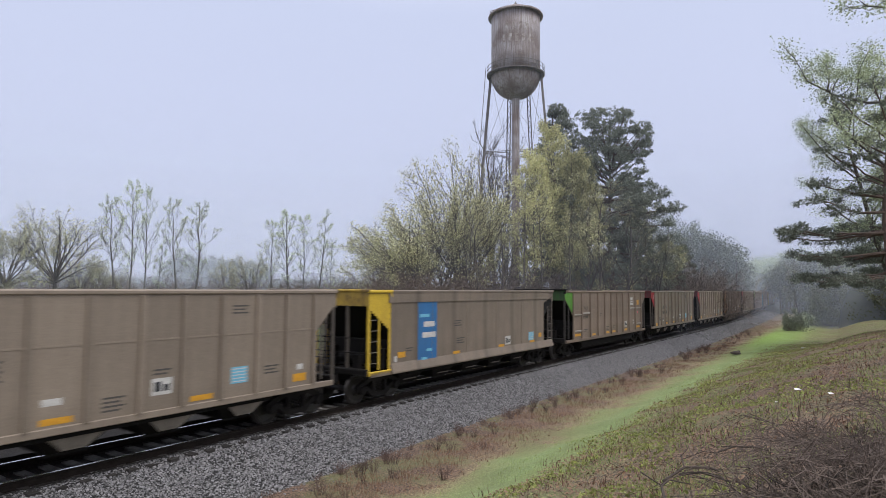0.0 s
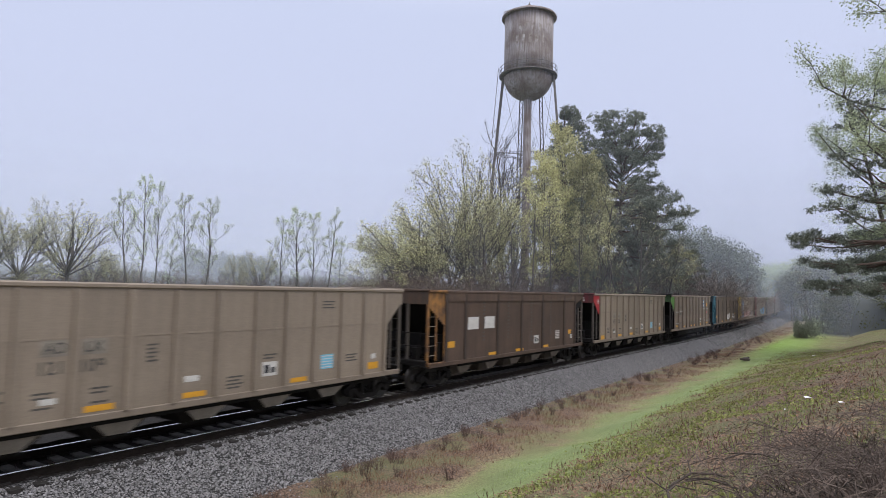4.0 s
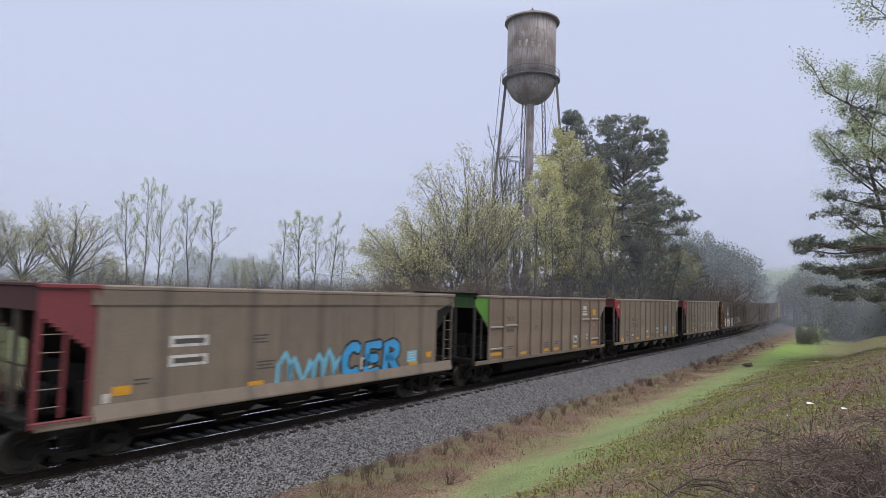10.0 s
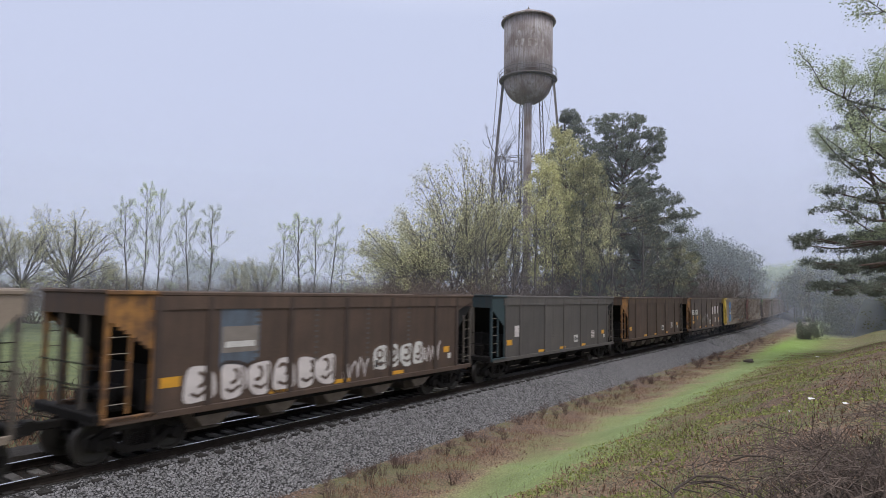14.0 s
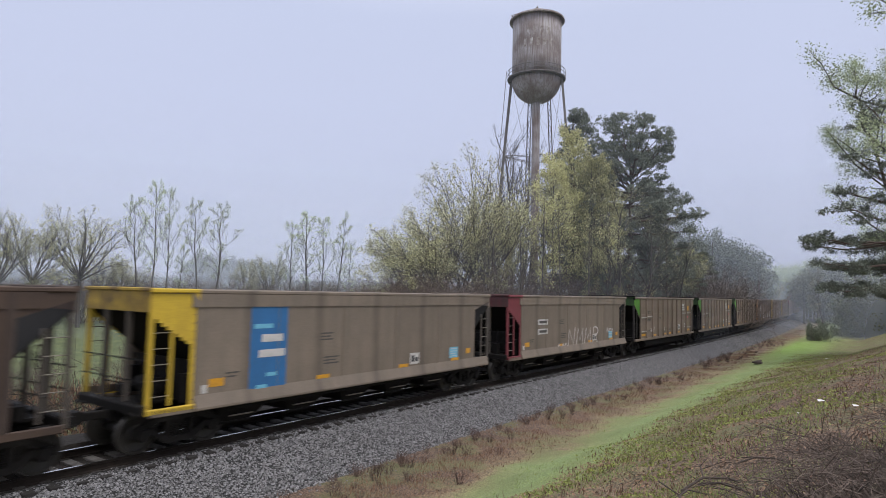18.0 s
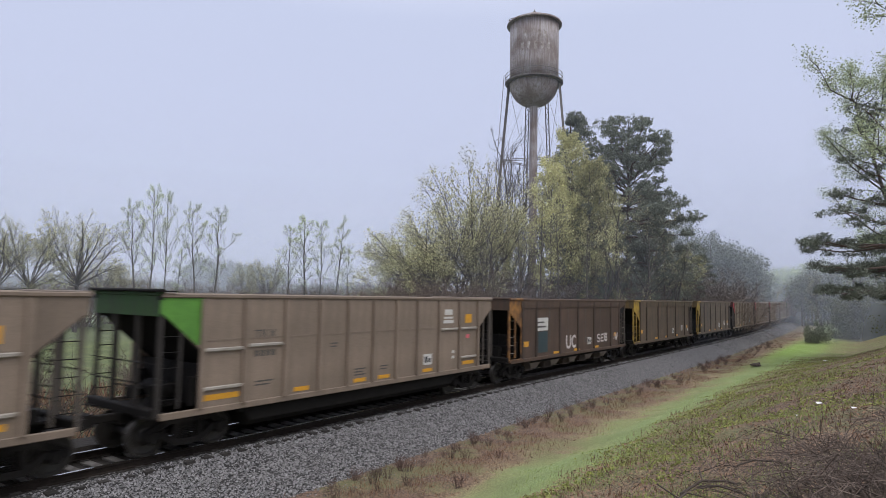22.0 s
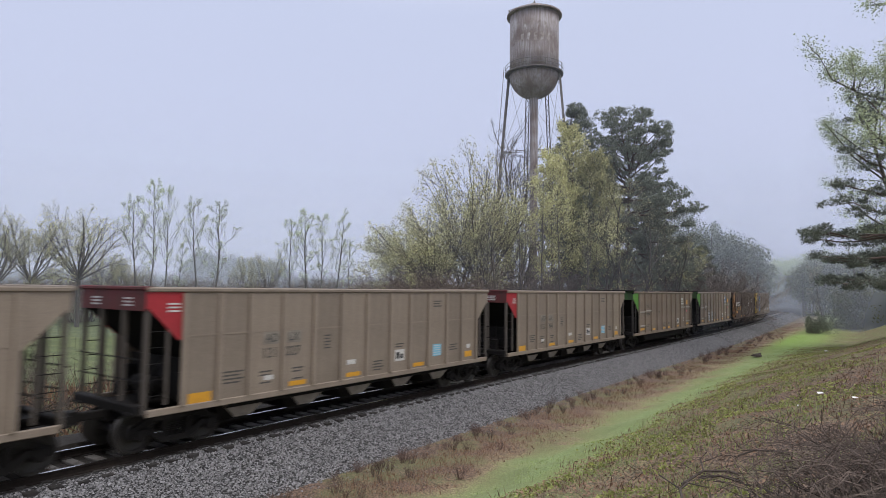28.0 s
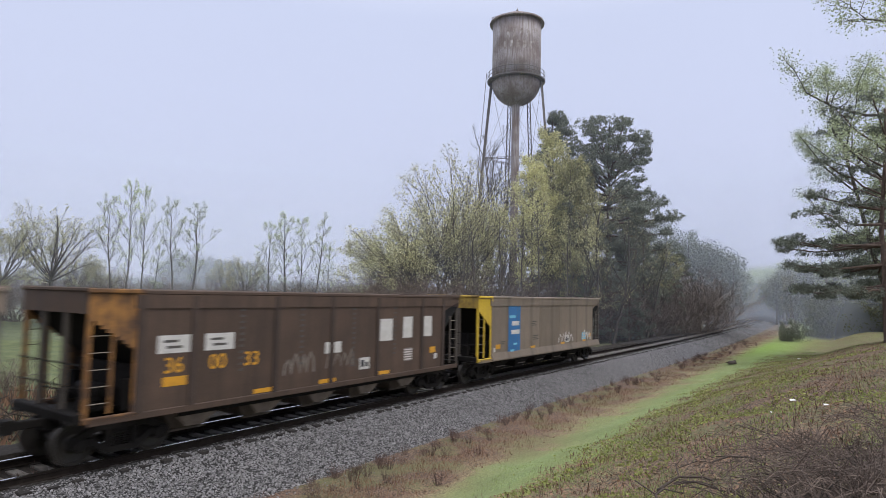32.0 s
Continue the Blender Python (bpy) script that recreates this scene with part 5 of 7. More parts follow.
        c, q = Vector((-foot - 0.1, -0.9, 0)), Vector((-R - 0.75, -0.5, z0 + 1.2))
        for d in (-0.2, 0.2):
            g.rod(c + Vector((0, d, 0)), q + Vector((0, d, 0)), 0.035, 4)
        for i in range(70):
            m = c.lerp(q, (i + 0.5) / 70)
            g.rod(m + Vector((0, -0.2, 0)), m + Vector((0, 0.2, 0)), 0.018, 4)
        return g
    part("tower_ladder", tower_ladder, TOWERSTEEL, w, "thin ladder up the outer leg", key="towerladder")
    # faded, unreadable lettering: bars that follow the shell
    for row, (zz, cnt) in enumerate(((z0 + 5.9, 4), (z0 + 4.3, 5))):
        for i in range(cnt):
            a = radians(-90 + 3) + (i - (cnt - 1) / 2) * 0.27

            def bar():
                g = Geo()
                for j in range(5):
                    b0, b1 = a - 0.06 + j * 0.024, a - 0.06 + (j + 1) * 0.024
                    r0, r1 = R + 0.006, R + 0.014
                    g.add([(r * math.cos(q), r * math.sin(q), z) for q in (b0, b1) for r in (r0, r1) for z in (zz - 0.55, zz + 0.55)],
                          [(0, 1, 3, 2), (4, 6, 7, 5), (0, 4, 5, 1), (2, 3, 7, 6), (0, 2, 6, 4), (1, 5, 7, 3)])
                return g
            part("faded_lettering", bar, FADED, w, "faded painted bar of old lettering", key=("letter", row, i))
    return w


water_tower()

# ---------------------------------------------------------------- trees and bushes
BARK = mat("grey_brown_bark", (0.105, 0.092, 0.08), 0.95, spots=0.5, scale=5, dark=(0.06, 0.05, 0.042), bump=0.5)
PINEBARK = mat("red_brown_pine_bark", (0.13, 0.09, 0.07), 0.95, spots=0.6, scale=5, dark=(0.05, 0.037, 0.03), bump=0.5)
TWIG = mat("thin_grey_twigs", (0.15, 0.118, 0.098), 0.95, spots=0.3, scale=3, bump=0.0)
LEAF = mat("new_spring_leaves", (0.46, 0.44, 0.25), 0.7, spots=0.3, scale=0.6, dark=(0.32, 0.34, 0.15), bump=0.0, alpha_leaf=True, rand=0.35)
LEAFY = mat("yellow_green_catkins", (0.58, 0.56, 0.285), 0.7, spots=0.3, scale=0.6, dark=(0.34, 0.31, 0.17), bump=0.0, alpha_leaf=True, rand=0.45)
LEAFG = mat("fresh_green_leaves", (0.50, 0.56, 0.34), 0.7, spots=0.3, scale=0.6, dark=(0.33, 0.37, 0.21), bump=0.0, alpha_leaf=True, rand=0.35)
# needles paler and greyer than pine: distant haze put into the colour
NEEDLE = mat("hazy_pine_needles", (0.20, 0.22, 0.17), 0.7, spots=0.4, scale=0.5, dark=(0.10, 0.112, 0.085), bump=0.0, alpha_leaf=True, rand=0.35)
SHRUB = mat("dull_undergrowth_leaves", (0.15, 0.16, 0.09), 0.8, spots=0.4, scale=0.6, dark=(0.085, 0.09, 0.05), bump=0.0, alpha_leaf=True, rand=0.4)


class Grower:
    """Tapered limbs as tubes, and leaves as small scattered blades."""

    def __init__(self, seed):
        self.r = np.random.RandomState(seed)
        self.v, self.f, self.n, self.tips, self.fine = [], [], 0, [], 0.018

    def limb(self, pts, r0, r1, sides):
        pts = np.asarray(pts)
        m = len(pts)
        d = np.gradient(pts, axis=0)
        d /= np.linalg.norm(d, axis=1)[:, None] + 1e-9
        ref = np.where(np.abs(d[:, 2:3]) > 0.9, [[1.0, 0, 0]], [[0, 0, 1.0]])
        e = np.cross(d, ref)
        e /= np.linalg.norm(e, axis=1)[:, None] + 1e-9
        g = np.cross(d, e)
        a = np.arange(sides) * 2 * math.pi / sides
        rad = np.linspace(r0, r1, m)[:, None, None]
        co = pts[:, None] + rad * (np.cos(a)[None, :, None] * e[:, None] + np.sin(a)[None, :, None] * g[:, None])
        self.v.append(co.reshape(-1, 3))
        i = np.arange(m - 1)[:, None] * sides + np.arange(sides)[None]
        k = np.arange(m - 1)[:, None] * sides + (np.arange(sides)[None] + 1) % sides
        self.f.append(np.stack([i, k, k + sides, i + sides], -1).reshape(-1, 4) + self.n)
        self.n += m * sides

    def grow(self, p, d, length, r, depth, up=0.15, wig=0.18, kids=(4, 3, 3), spread=0.75, start=0.35, sides=(7, 5, 4, 3), keep=0.6):
        rr = self.r
        r = max(r, self.fine)
        steps = 5 if depth == 0 else 4
        pts = [np.array(p, float)]
        d = np.array(d, float)
        for i in range(steps):
            d = d + rr.normal(0, wig, 3) * (0.4 if depth == 0 else 1) + np.array([0, 0, up if depth else 0])
            d /= np.linalg.norm(d)
            pts.append(pts[-1] + d * length / steps)
        self.limb(pts, r, r * (0.35 if depth < len(kids) else 0.5), sides[min(depth, len(sides) - 1)])
        if depth >= len(kids):
            self.tips += [(pts[i], d) for i in (2, 3, 4)]
            return
        n = kids[depth]
        for j in range(n):
            f = start + (1 - start) * (j + rr.uniform(0.2, 0.9)) / n
            q = pts[0] + 0
            x = f * steps
            i = min(int(x), steps - 1)
            q = pts[i] + (pts[i + 1] - pts[i]) * (x - i)
            ax = pts[i + 1] - pts[i]
            ax /= np.linalg.norm(ax)
            side = np.cross(ax, rr.normal(0, 1, 3))
            side /= np.linalg.norm(side) + 1e-9
            sp = spread * rr.uniform(0.7, 1.2)
            nd = ax * math.cos(sp) + side * math.sin(sp)
            self.grow(q, nd, length * keep * (1.15 - 0.5 * f) * rr.uniform(0.8, 1.15), r * 0.45 * (1.1 - 0.5 * f), depth + 1, up, wig, kids, spread, 0.25, sides, keep)
        self.grow(pts[-1], d, length * keep * 0.55, r * 0.35, depth + 1, up, wig, kids, spread, 0.25, sides, keep)

    def slivers(self, centres, per, reach, size):
        """Fine bare twigs at the tips of the limbs."""
        rr = self.r
        c = np.repeat(np.asarray(centres), per, axis=0)
        c = c + rr.normal(0, reach, c.shape)
        n = len(c)
        a = rr.normal(0, 1, (n, 3)) + np.array([0, 0, 0.7])
        a /= np.linalg.norm(a, axis=1)[:, None]
        b = np.cross(a, rr.normal(0, 1, (n, 3)))
        b /= np.linalg.norm(b, axis=1)[:, None] + 1e-9
        s = size * rr.uniform(0.5, 1.4, (n, 1))
        self.v.append(np.stack([c - a * s, c + b * 0.007, c + a * s, c - b * 0.007], 1).reshape(-1, 3))
        self.f.append(np.arange(4 * n).reshape(-1, 4) + self.n)
        self.n += 4 * n

    def wood(self, name, material):
        me = bpy.data.meshes.new(name)
        me.from_pydata(np.concatenate(self.v).tolist(), [], np.concatenate(self.f).tolist())
        me.materials.append(material)
        return me

    def blades(self, name, material, centres, per, reach, size, thin=0.6, flat=1.0):
        """Small leaf blades round the given centres."""
        rr = self.r
        c = np.repeat(np.asarray(centres), per, axis=0)
        c = c + rr.normal(0, reach, c.shape) * np.array([1, 1, flat])
        n = len(c)
        a = rr.normal(0, 1, (n, 3))
        a /= np.linalg.norm(a, axis=1)[:, None]
        b = np.cross(a, rr.normal(0, 1, (n, 3)))
        b /= np.linalg.norm(b, axis=1)[:, None] + 1e-9
        s = size * rr.uniform(0.6, 1.4, (n, 1))
        v = np.stack([c - a * s, c + b * s * thin, c + a * s, c - b * s * thin], 1).reshape(-1, 3)
        f = np.arange(4 * n).reshape(-1, 4)
        me = bpy.data.meshes.new(name)
        me.from_pydata(v.tolist(), [], f.tolist())
        me.materials.append(material)
        return me


def deciduous(seed, leaf, per, size, height=10.0, lean=0.05, kids=(7, 4, 4), spread=0.7, up=0.12, start=0.35, keep=0.5, reach=0.22, trunk=0.16, bark=None, twigs=0, fine=0.018):
    g = Grower(seed)
    g.fine = fine
    g.grow((0, 0, -0.3), (g.r.normal(0, lean), g.r.normal(0, lean), 1), height * 0.72, trunk, 0, up, 0.2, kids, spread, start, keep=keep)
    c = np.array([t[0] for t in g.tips])
    top = c[:, 2].max()
    if twigs:
        g.slivers(c, twigs, 0.16 * height / 14, 0.24 * height / 14)
    return g.wood("trunk", bark or BARK), (g.blades("crown", leaf, c, per, reach, size) if per else None), top


def slender(seed, leaf, per, size, height=14.0, n=22, start=0.35, wide=0.17, lift=0.75, trunk=0.10, lean=0.0, reach=0.12, twigs=0, bark=None, kids=(0, 4, 2), spread=0.62):
    """A straight leader with many rising side limbs, short towards the top."""
    g = Grower(seed)
    rr = g.r
    m = 10
    z = np.linspace(-0.3, height, m)
    tr = np.stack([np.cumsum(rr.normal(0, 0.07, m)) + lean * z, np.cumsum(rr.normal(0, 0.07, m)), z], 1)
    g.limb(tr, trunk, 0.02, 6)
    for i in range(n):
        f = start + (0.97 - start) * (i + rr.uniform(0, 1)) / n
        h = f * height
        o = np.array([np.interp(h, z, tr[:, 0]), np.interp(h, z, tr[:, 1]), h])
        a = i * 2.4 + rr.uniform(-0.5, 0.5)
        q = (f - start) / (1 - start)
        L = height * wide * (0.65 + 0.8 * q if q < 0.35 else 0.93 * (1.25 - q) / 0.9) * rr.uniform(0.7, 1.25)
        g.grow(o, (math.cos(a), math.sin(a), lift * rr.uniform(0.7, 1.3)), L, trunk * 0.38 * (1.15 - f), 1, 0.10, 0.16, kids, spread, 0.2, (5, 4, 3, 3), 0.5)
    c = np.array([t[0] for t in g.tips])
    if twigs:
        g.slivers(c, twigs, 0.14, 0.22)
    return g.wood("trunk", bark or BARK), (g.blades("crown", leaf, c, per, reach, size) if per else None), height


def vase(seed, leaf, per, size, height=11.0, limbs=7, fork=0.22, open_=0.75, trunk=0.15, reach=0.14, twigs=0, kids=(0, 5, 4), fine=0.018, up=0.07):
    """A short trunk that divides into long fanning limbs."""
    g = Grower(seed)
    g.fine = fine
    rr = g.r
    h = fork * height
    g.limb([(0, 0, -0.3), (0.03, 0.02, h * 0.5), (0, 0.03, h)], trunk, trunk * 0.75, 7)
    for i in range(limbs):
        a = i * 2.4 + rr.uniform(-0.3, 0.3)
        o = open_ * (0.25 + 0.75 * (i + 1) / limbs) * rr.uniform(0.85, 1.15)
        L = (height - h) * (0.98 - 0.25 * o) * rr.uniform(0.85, 1.0)
        g.grow((0, 0.03, h - 0.1 * i * h / limbs), (math.sin(o) * math.cos(a), math.sin(o) * math.sin(a), math.cos(o)), L * 0.78, trunk * 0.45, 1, up, 0.10, kids, 0.55, 0.3, (6, 5, 4, 3), 0.5)
    c = np.array([t[0] for t in g.tips])
    if twigs:
        g.slivers(c, twigs, 0.14, 0.22)
    return g.wood("trunk", BARK), (g.blades("crown", leaf, c, per, reach, size) if per else None), c[:, 2].max()


def puff(g, cl, at_, size, flat, n):
    """Centres of needle sprays that make up one rounded tuft."""
    u = g.r.normal(0, 1, (n, 3))
    u /= np.linalg.norm(u, axis=1)[:, None]
    u *= g.r.uniform(0.45, 1.0, (n, 1)) ** 0.5 * size
    u[:, 2] = np.where(u[:, 2] < 0, u[:, 2] * 0.45, u[:, 2]) * flat
    cl += list(at_ + u)


def bough(g, o, tip, sag, r):
    """A crooked limb from the trunk to its tip, thinning outwards."""
    n = 6
    L = np.linalg.norm(tip - o)
    pts = []
    for i in range(n + 1):
        f = i / n
        pts.append(o + (tip - o) * f + np.array([0, 0, -sag * L * f * (1 - f) * 2]) + g.r.normal(0, 0.03, 3) * L * f * (1 - f) * 2)
    g.limb(pts, r, 0.03, 5)
    return pts


def crowned_pine(seed, shape, height=24.0, tufts=150, size=0.85, flat=0.7, sprays=15, needles=7, blade=0.13, dome=0.78, levels=0, droop=0.05):
    """An old pine whose limbs carry rounded tufts; the crown's radius at each height is given. With levels, the boughs stand in tiers with gaps."""
    g = Grower(seed)
    rr = g.r
    n = 9
    tr = np.stack([np.cumsum(rr.normal(0, 0.10, n)), np.cumsum(rr.normal(0, 0.10, n)), np.linspace(-0.3, height * 0.94, n)], 1)
    g.limb(tr, height * 0.0125, 0.08, 8)
    hs, rs = [a * height for a, _ in shape], [b for _, b in shape]
    on = lambda z: np.array([np.interp(z, tr[:, 2], tr[:, 0]), np.interp(z, tr[:, 2], tr[:, 1]), z])
    cl = []
    i = 0
    while i < tufts:
        z = rr.uniform(hs[0], hs[-1])
        R = np.interp(z, hs, rs)
        if rr.uniform(0, 1) > (R / max(rs)) ** 0.35:
            continue
        if levels and z < dome * height:
            z = hs[0] + (dome * height - hs[0]) * (int((z - hs[0]) / (dome * height - hs[0]) * levels) + rr.uniform(0.0, 0.28)) / levels
        f = z / height
        a = rr.uniform(0, 2 * math.pi)
        rise = np.interp(f, [0.3, dome - 0.1, dome, 1.0], [-0.05, 0.1, 0.5, 1.1])
        r = R * math.sqrt(rr.uniform(0.62, 1.0))
        tip = np.array([r * math.cos(a), r * math.sin(a), z])
        b = bough(g, on(max(hs[0] * 0.9, z - r * rise)), tip, droop if f < dome else 0.06, 0.03 + 0.012 * r)
        puff(g, cl, tip, size * rr.uniform(0.7, 1.15), flat, sprays)
        i += 1
        for j in range(int(r * (0.55 if f < dome else 0.35)) + 1):     # smaller tufts on side twigs
            k = rr.randint(3, 6)
            e = b[k] + rr.normal(0, 1, 3) * np.array([0.75, 0.75, 0.25]) * (0.35 + 0.1 * r)
            g.limb([b[k], (b[k] + e) / 2, e], 0.025, 0.014, 3)
            puff(g, cl, e, size * rr.uniform(0.4, 0.75), flat, sprays // 2)
            i += 0.35
    me = g.wood("trunk", PINEBARK)
    return me, g.blades("crown", NEEDLE, np.array(cl), needles, 0.12, blade, 0.3, 0.8), height


def shrub(seed, leaf, stems=14, height=2.6, per=10, size=0.07, reach=0.2):
    g = Grower(seed)
    g.fine = 0.012
    for i in range(stems):
        a = g.r.uniform(0, 2 * math.pi)
        o = g.r.uniform(0, 0.7)
        g.grow((o * math.cos(a), o * math.sin(a), -0.15), (0.45 * math.cos(a), 0.45 * math.sin(a), 1), height * g.r.uniform(0.6, 1.0), 0.025, 1, 0.05, 0.25, (0, 4, 3), 0.6, 0.3, (4, 4, 3, 3), 0.55)
    c = np.array([t[0] for t in g.tips])
    g.slivers(c, 1, 0.15, 0.2)
    return g.wood("stems", TWIG), (g.blades("crown", leaf, c, per, reach, size) if per else None), c[:, 2].max()


FORMS = {}


def plant(name, form, build, x, y, z, height, label, category="tree", group="", turn=0.0, wide=1.0, tilt=0.0):
    """Stands a tree or bush of a form on the ground, scaled to its height."""
    if form not in FORMS:
        FORMS[form] = build()
    wood, crown, top = FORMS[form]
    k = height / top
    t = new(name)
    t.location, t.rotation_euler, t.scale = (x, y, z), (0, tilt, turn), (k * wide, k * wide, k)
    tagged(t, label, category, group)
    a = new("trunk" if category == "tree" else "stem", wood)
    a.parent = t
    if crown:
        b = new("crown", crown)
        b.parent = t
    return t


def at(az, d, top_el, form, build, label, name="deciduous_tree", wide=1.0, group="", tilt=0.0, category="tree", base=None, turn=None):
    x, y = polar(az, d)
    z = -1.0 if base is None else base
    h = EYE.z + d * math.tan(radians(top_el)) - z
    return plant(name, form, build, x, y, z, h, label, category, group, random.uniform(0, 6.28) if turn is None else turn, wide, tilt)


BARE = [lambda s=s: deciduous(80 + s, LEAF, 1, 0.06, 18, 0.05, (9, 5, 4), 0.62, 0.14, 0.25, 0.42, 0.2, 0.17) for s in range(3)]
LEAFLESS = [lambda s=s: deciduous(85 + s, LEAF, 0, 0.06, 18, 0.04, (13, 7, 5), 0.5, 0.18, 0.2, 0.40, 0.2, 0.11, fine=0.008) for s in range(2)]
BUD = [lambda s=s: deciduous(90 + s, LEAFY, 4, 0.075, 17, 0.05, (9, 5, 5), 0.8, 0.12, 0.2, 0.45, 0.26, 0.18) for s in range(3)]
HIGH = [lambda s=s: deciduous(180 + s, LEAFG, 10, 0.055, 30, 0.02, (18, 8, 5), 1.0, 0.10, 0.25, 0.29, 0.26, 0.20, fine=0.013) for s in range(2)]
SLIM = [lambda s=s: slender(140 + s, LEAFG, 2, 0.065, lift=1.5, lean=(0.0, 0.03, -0.10, 0.10)[s], n=17, wide=(0.21, 0.19, 0.24, 0.18)[s], start=(0.34, 0.34, 0.42, 0.36)[s], trunk=0.15, reach=0.14) for s in range(4)]
FAN = [lambda s=s: vase(150 + s, LEAF, 3, 0.055, limbs=15, fork=0.36, open_=1.15, trunk=0.17, kids=(0, 7, 4), fine=0.011, up=0.02) for s in range(2)]
PALE = [lambda s=s: slender(160 + s, LEAFY, 4, 0.10, 18, 34, 0.2, 0.23, 0.9, 0.16, reach=0.22, kids=(0, 5, 3)) for s in range(2)]
GOLD = [lambda s=s: vase(170 + s, LEAFY, 4, 0.09, 16, 11, 0.25, 1.0, 0.2, 0.22, kids=(0, 6, 5), up=0.05) for s in range(2)]
DOME = [lambda s=s: vase(175 + s, LEAFY, 4, 0.075, 16, 16, 0.22, 1.15, 0.2, 0.24, kids=(0, 7, 5), fine=0.014, up=0.0) for s in range(3)]
POLE = [lambda s=s: slender(190 + s, LEAFY, 1, 0.07, 18, 12, 0.55, 0.15, 1.2, 0.15, reach=0.2, lean=(0.01, -0.02)[s]) for s in range(2)]
TIER = [lambda: crowned_pine(33, ((0.24, 5.6), (0.34, 6.8), (0.42, 7.8), (0.56, 8.0), (0.66, 5.4), (0.8, 4.8), (0.9, 4.2), (0.96, 3.0), (1.0, 1.4)), 20, 115, 0.9, 0.5, 34, 10, 0.11, 0.68, 5, 0.07)]
OLDPINE = [lambda: crowned_pine(31, ((0.2, 6.4), (0.36, 8.0), (0.5, 8.8), (0.60, 8.4), (0.68, 6.8), (0.76, 5.4), (0.84, 5.2), (0.91, 4.9), (0.955, 4.1), (0.985, 2.9), (1.0, 1.5)), 26, 370, 1.0, 0.75, 34, 10, 0.14, 0.74, 8),
           lambda: crowned_pine(32, ((0.2, 2.8), (0.4, 4.0), (0.65, 3.4), (0.82, 2.6), (0.95, 1.5), (1.0, 0.5)), 20, 110, 0.8, 0.75, 30, 9, 0.15, 0.8)]
LOW = [lambda: crowned_pine(25, ((0.08, 5.0), (0.3, 5.4), (0.6, 4.0), (0.85, 2.2), (1.0, 0.5)), 20, 130, 0.9, 0.7, 30, 9, 0.15, 0.85)]
BUSH = [lambda s=s: shrub(30 + s, SHRUB, 30, 6, 5, 0.07) for s in range(2)]
THICKET = [lambda s=s: shrub(35 + s, LEAFY, 40, 4.5, 0) for s in range(2)]

# the row of trees in the field beyond the line
FIELD = [(-34.4, 80, 5.3, 1, "f", 0.8), (-36.6, 78, 5.6, 0, "f", 0.8), (-31.2, 82, 6.6, 0, "f", 1.05), (-38.6, 84, 5.5, 0, "f", 0.9), (-29.6, 90, 3.0, 1, "f", 0.55), (-26.9, 80, 6.8, 2, "s", 1.0), (-25.9, 76, 8.6, 1, "s", 0.8), (-24.9, 78, 8.2, 0, "s", 0.62),
         (-24.0, 86, 3.6, 3, "s", 1.0), (-22.2, 82, 6.9, 2, "s", 0.95), (-20.8, 78, 7.2, 1, "s", 1.05), (-14.5, 84, 5.9, 0, "s", 0.9), (-12.9, 84, 6.8, 1, "s", 1.35), (-11.7, 82, 6.5, 0, "s", 0.8), (-10.4, 80, 6.6, 3, "s", 0.9), (-9.2, 88, 4.0, 0, "s", 1.0), (-16.4, 92, 3.2, 1, "f", 0.7), (-28.4, 94, 2.4, 0, "f", 0.6), (-27.6, 98, 2.0, 1, "f", 0.8), (-18.4, 96, 2.8, 0, "f", 0.6)]
for az, d, el, s, k, wd in FIELD:
    at(az, d, el, (k, s), (SLIM if k == "s" else FAN)[s], "slender young tree with a few new leaves" if k == "s" else "round-crowned tree coming into yellow-green leaf", wide=wd, group="trees in the field", turn=0.0 if k == "s" and s > 1 else None)
for az in np.arange(-39, -4, 1.5):
    at(az + random.uniform(-0.6, 0.6), 88 + random.uniform(-6, 12), random.uniform(0.6, 1.6), ("k", 1), THICKET[1], "low leafless scrub at the field's edge", "scrub_bush", 1.2, "scrub in the field", category="bush")

# the wood round the tower
WOOD = [(-5.5, 72, 6.0, "p", 0), (-5.2, 78, 4.6, "u", 1), (-3.6, 74, 5.6, "u", 2), (-2.2, 78, 6.4, "b", 1), (0.4, 76, 9.0, "b", 2), (4.4, 66, 7.2, "b", 1),
        (5.2, 96, 14.6, "n", 1), (6.3, 95, 16.6, "n", 0), (7.2, 92, 14.6, "n", 1), (4.4, 94, 12.0, "n", 0), (7.8, 70, 6.6, "b", 0), (9.6, 96, 13.0, "b", 0), (13.6, 66, 8.6, "b", 2), (15.4, 66, 9.6, "b", 1),
        (17.0, 66, 8.0, "b", 0), (18.4, 70, 6.5, "b", 2), (19.8, 72, 4.8, "b", 1), (21.5, 78, 4.2, "u", 0), (1.8, 90, 9.0, "b", 2), (-3.0, 92, 5.5, "b", 0), (8.8, 96, 10.5, "b", 1), (-1.2, 62, 4.6, "b", 0), (2.6, 62, 5.6, "b", 2), (6.2, 62, 5.6, "b", 0),
        (4.0, 86, 11.0, "b", 1), (12.0, 86, 12.0, "b", 0), (14.0, 64, 6.5, "u", 1), (20.8, 80, 5.2, "b", 2), (1.0, 64, 6.6, "b", 0),
        (7.0, 63, 7.5, "p", 1), (8.6, 64, 9.0, "p", 0), (10.6, 62, 8.0, "p", 1), (13.0, 62, 7.0, "p", 1), (3.6, 64, 7.0, "p", 1)]
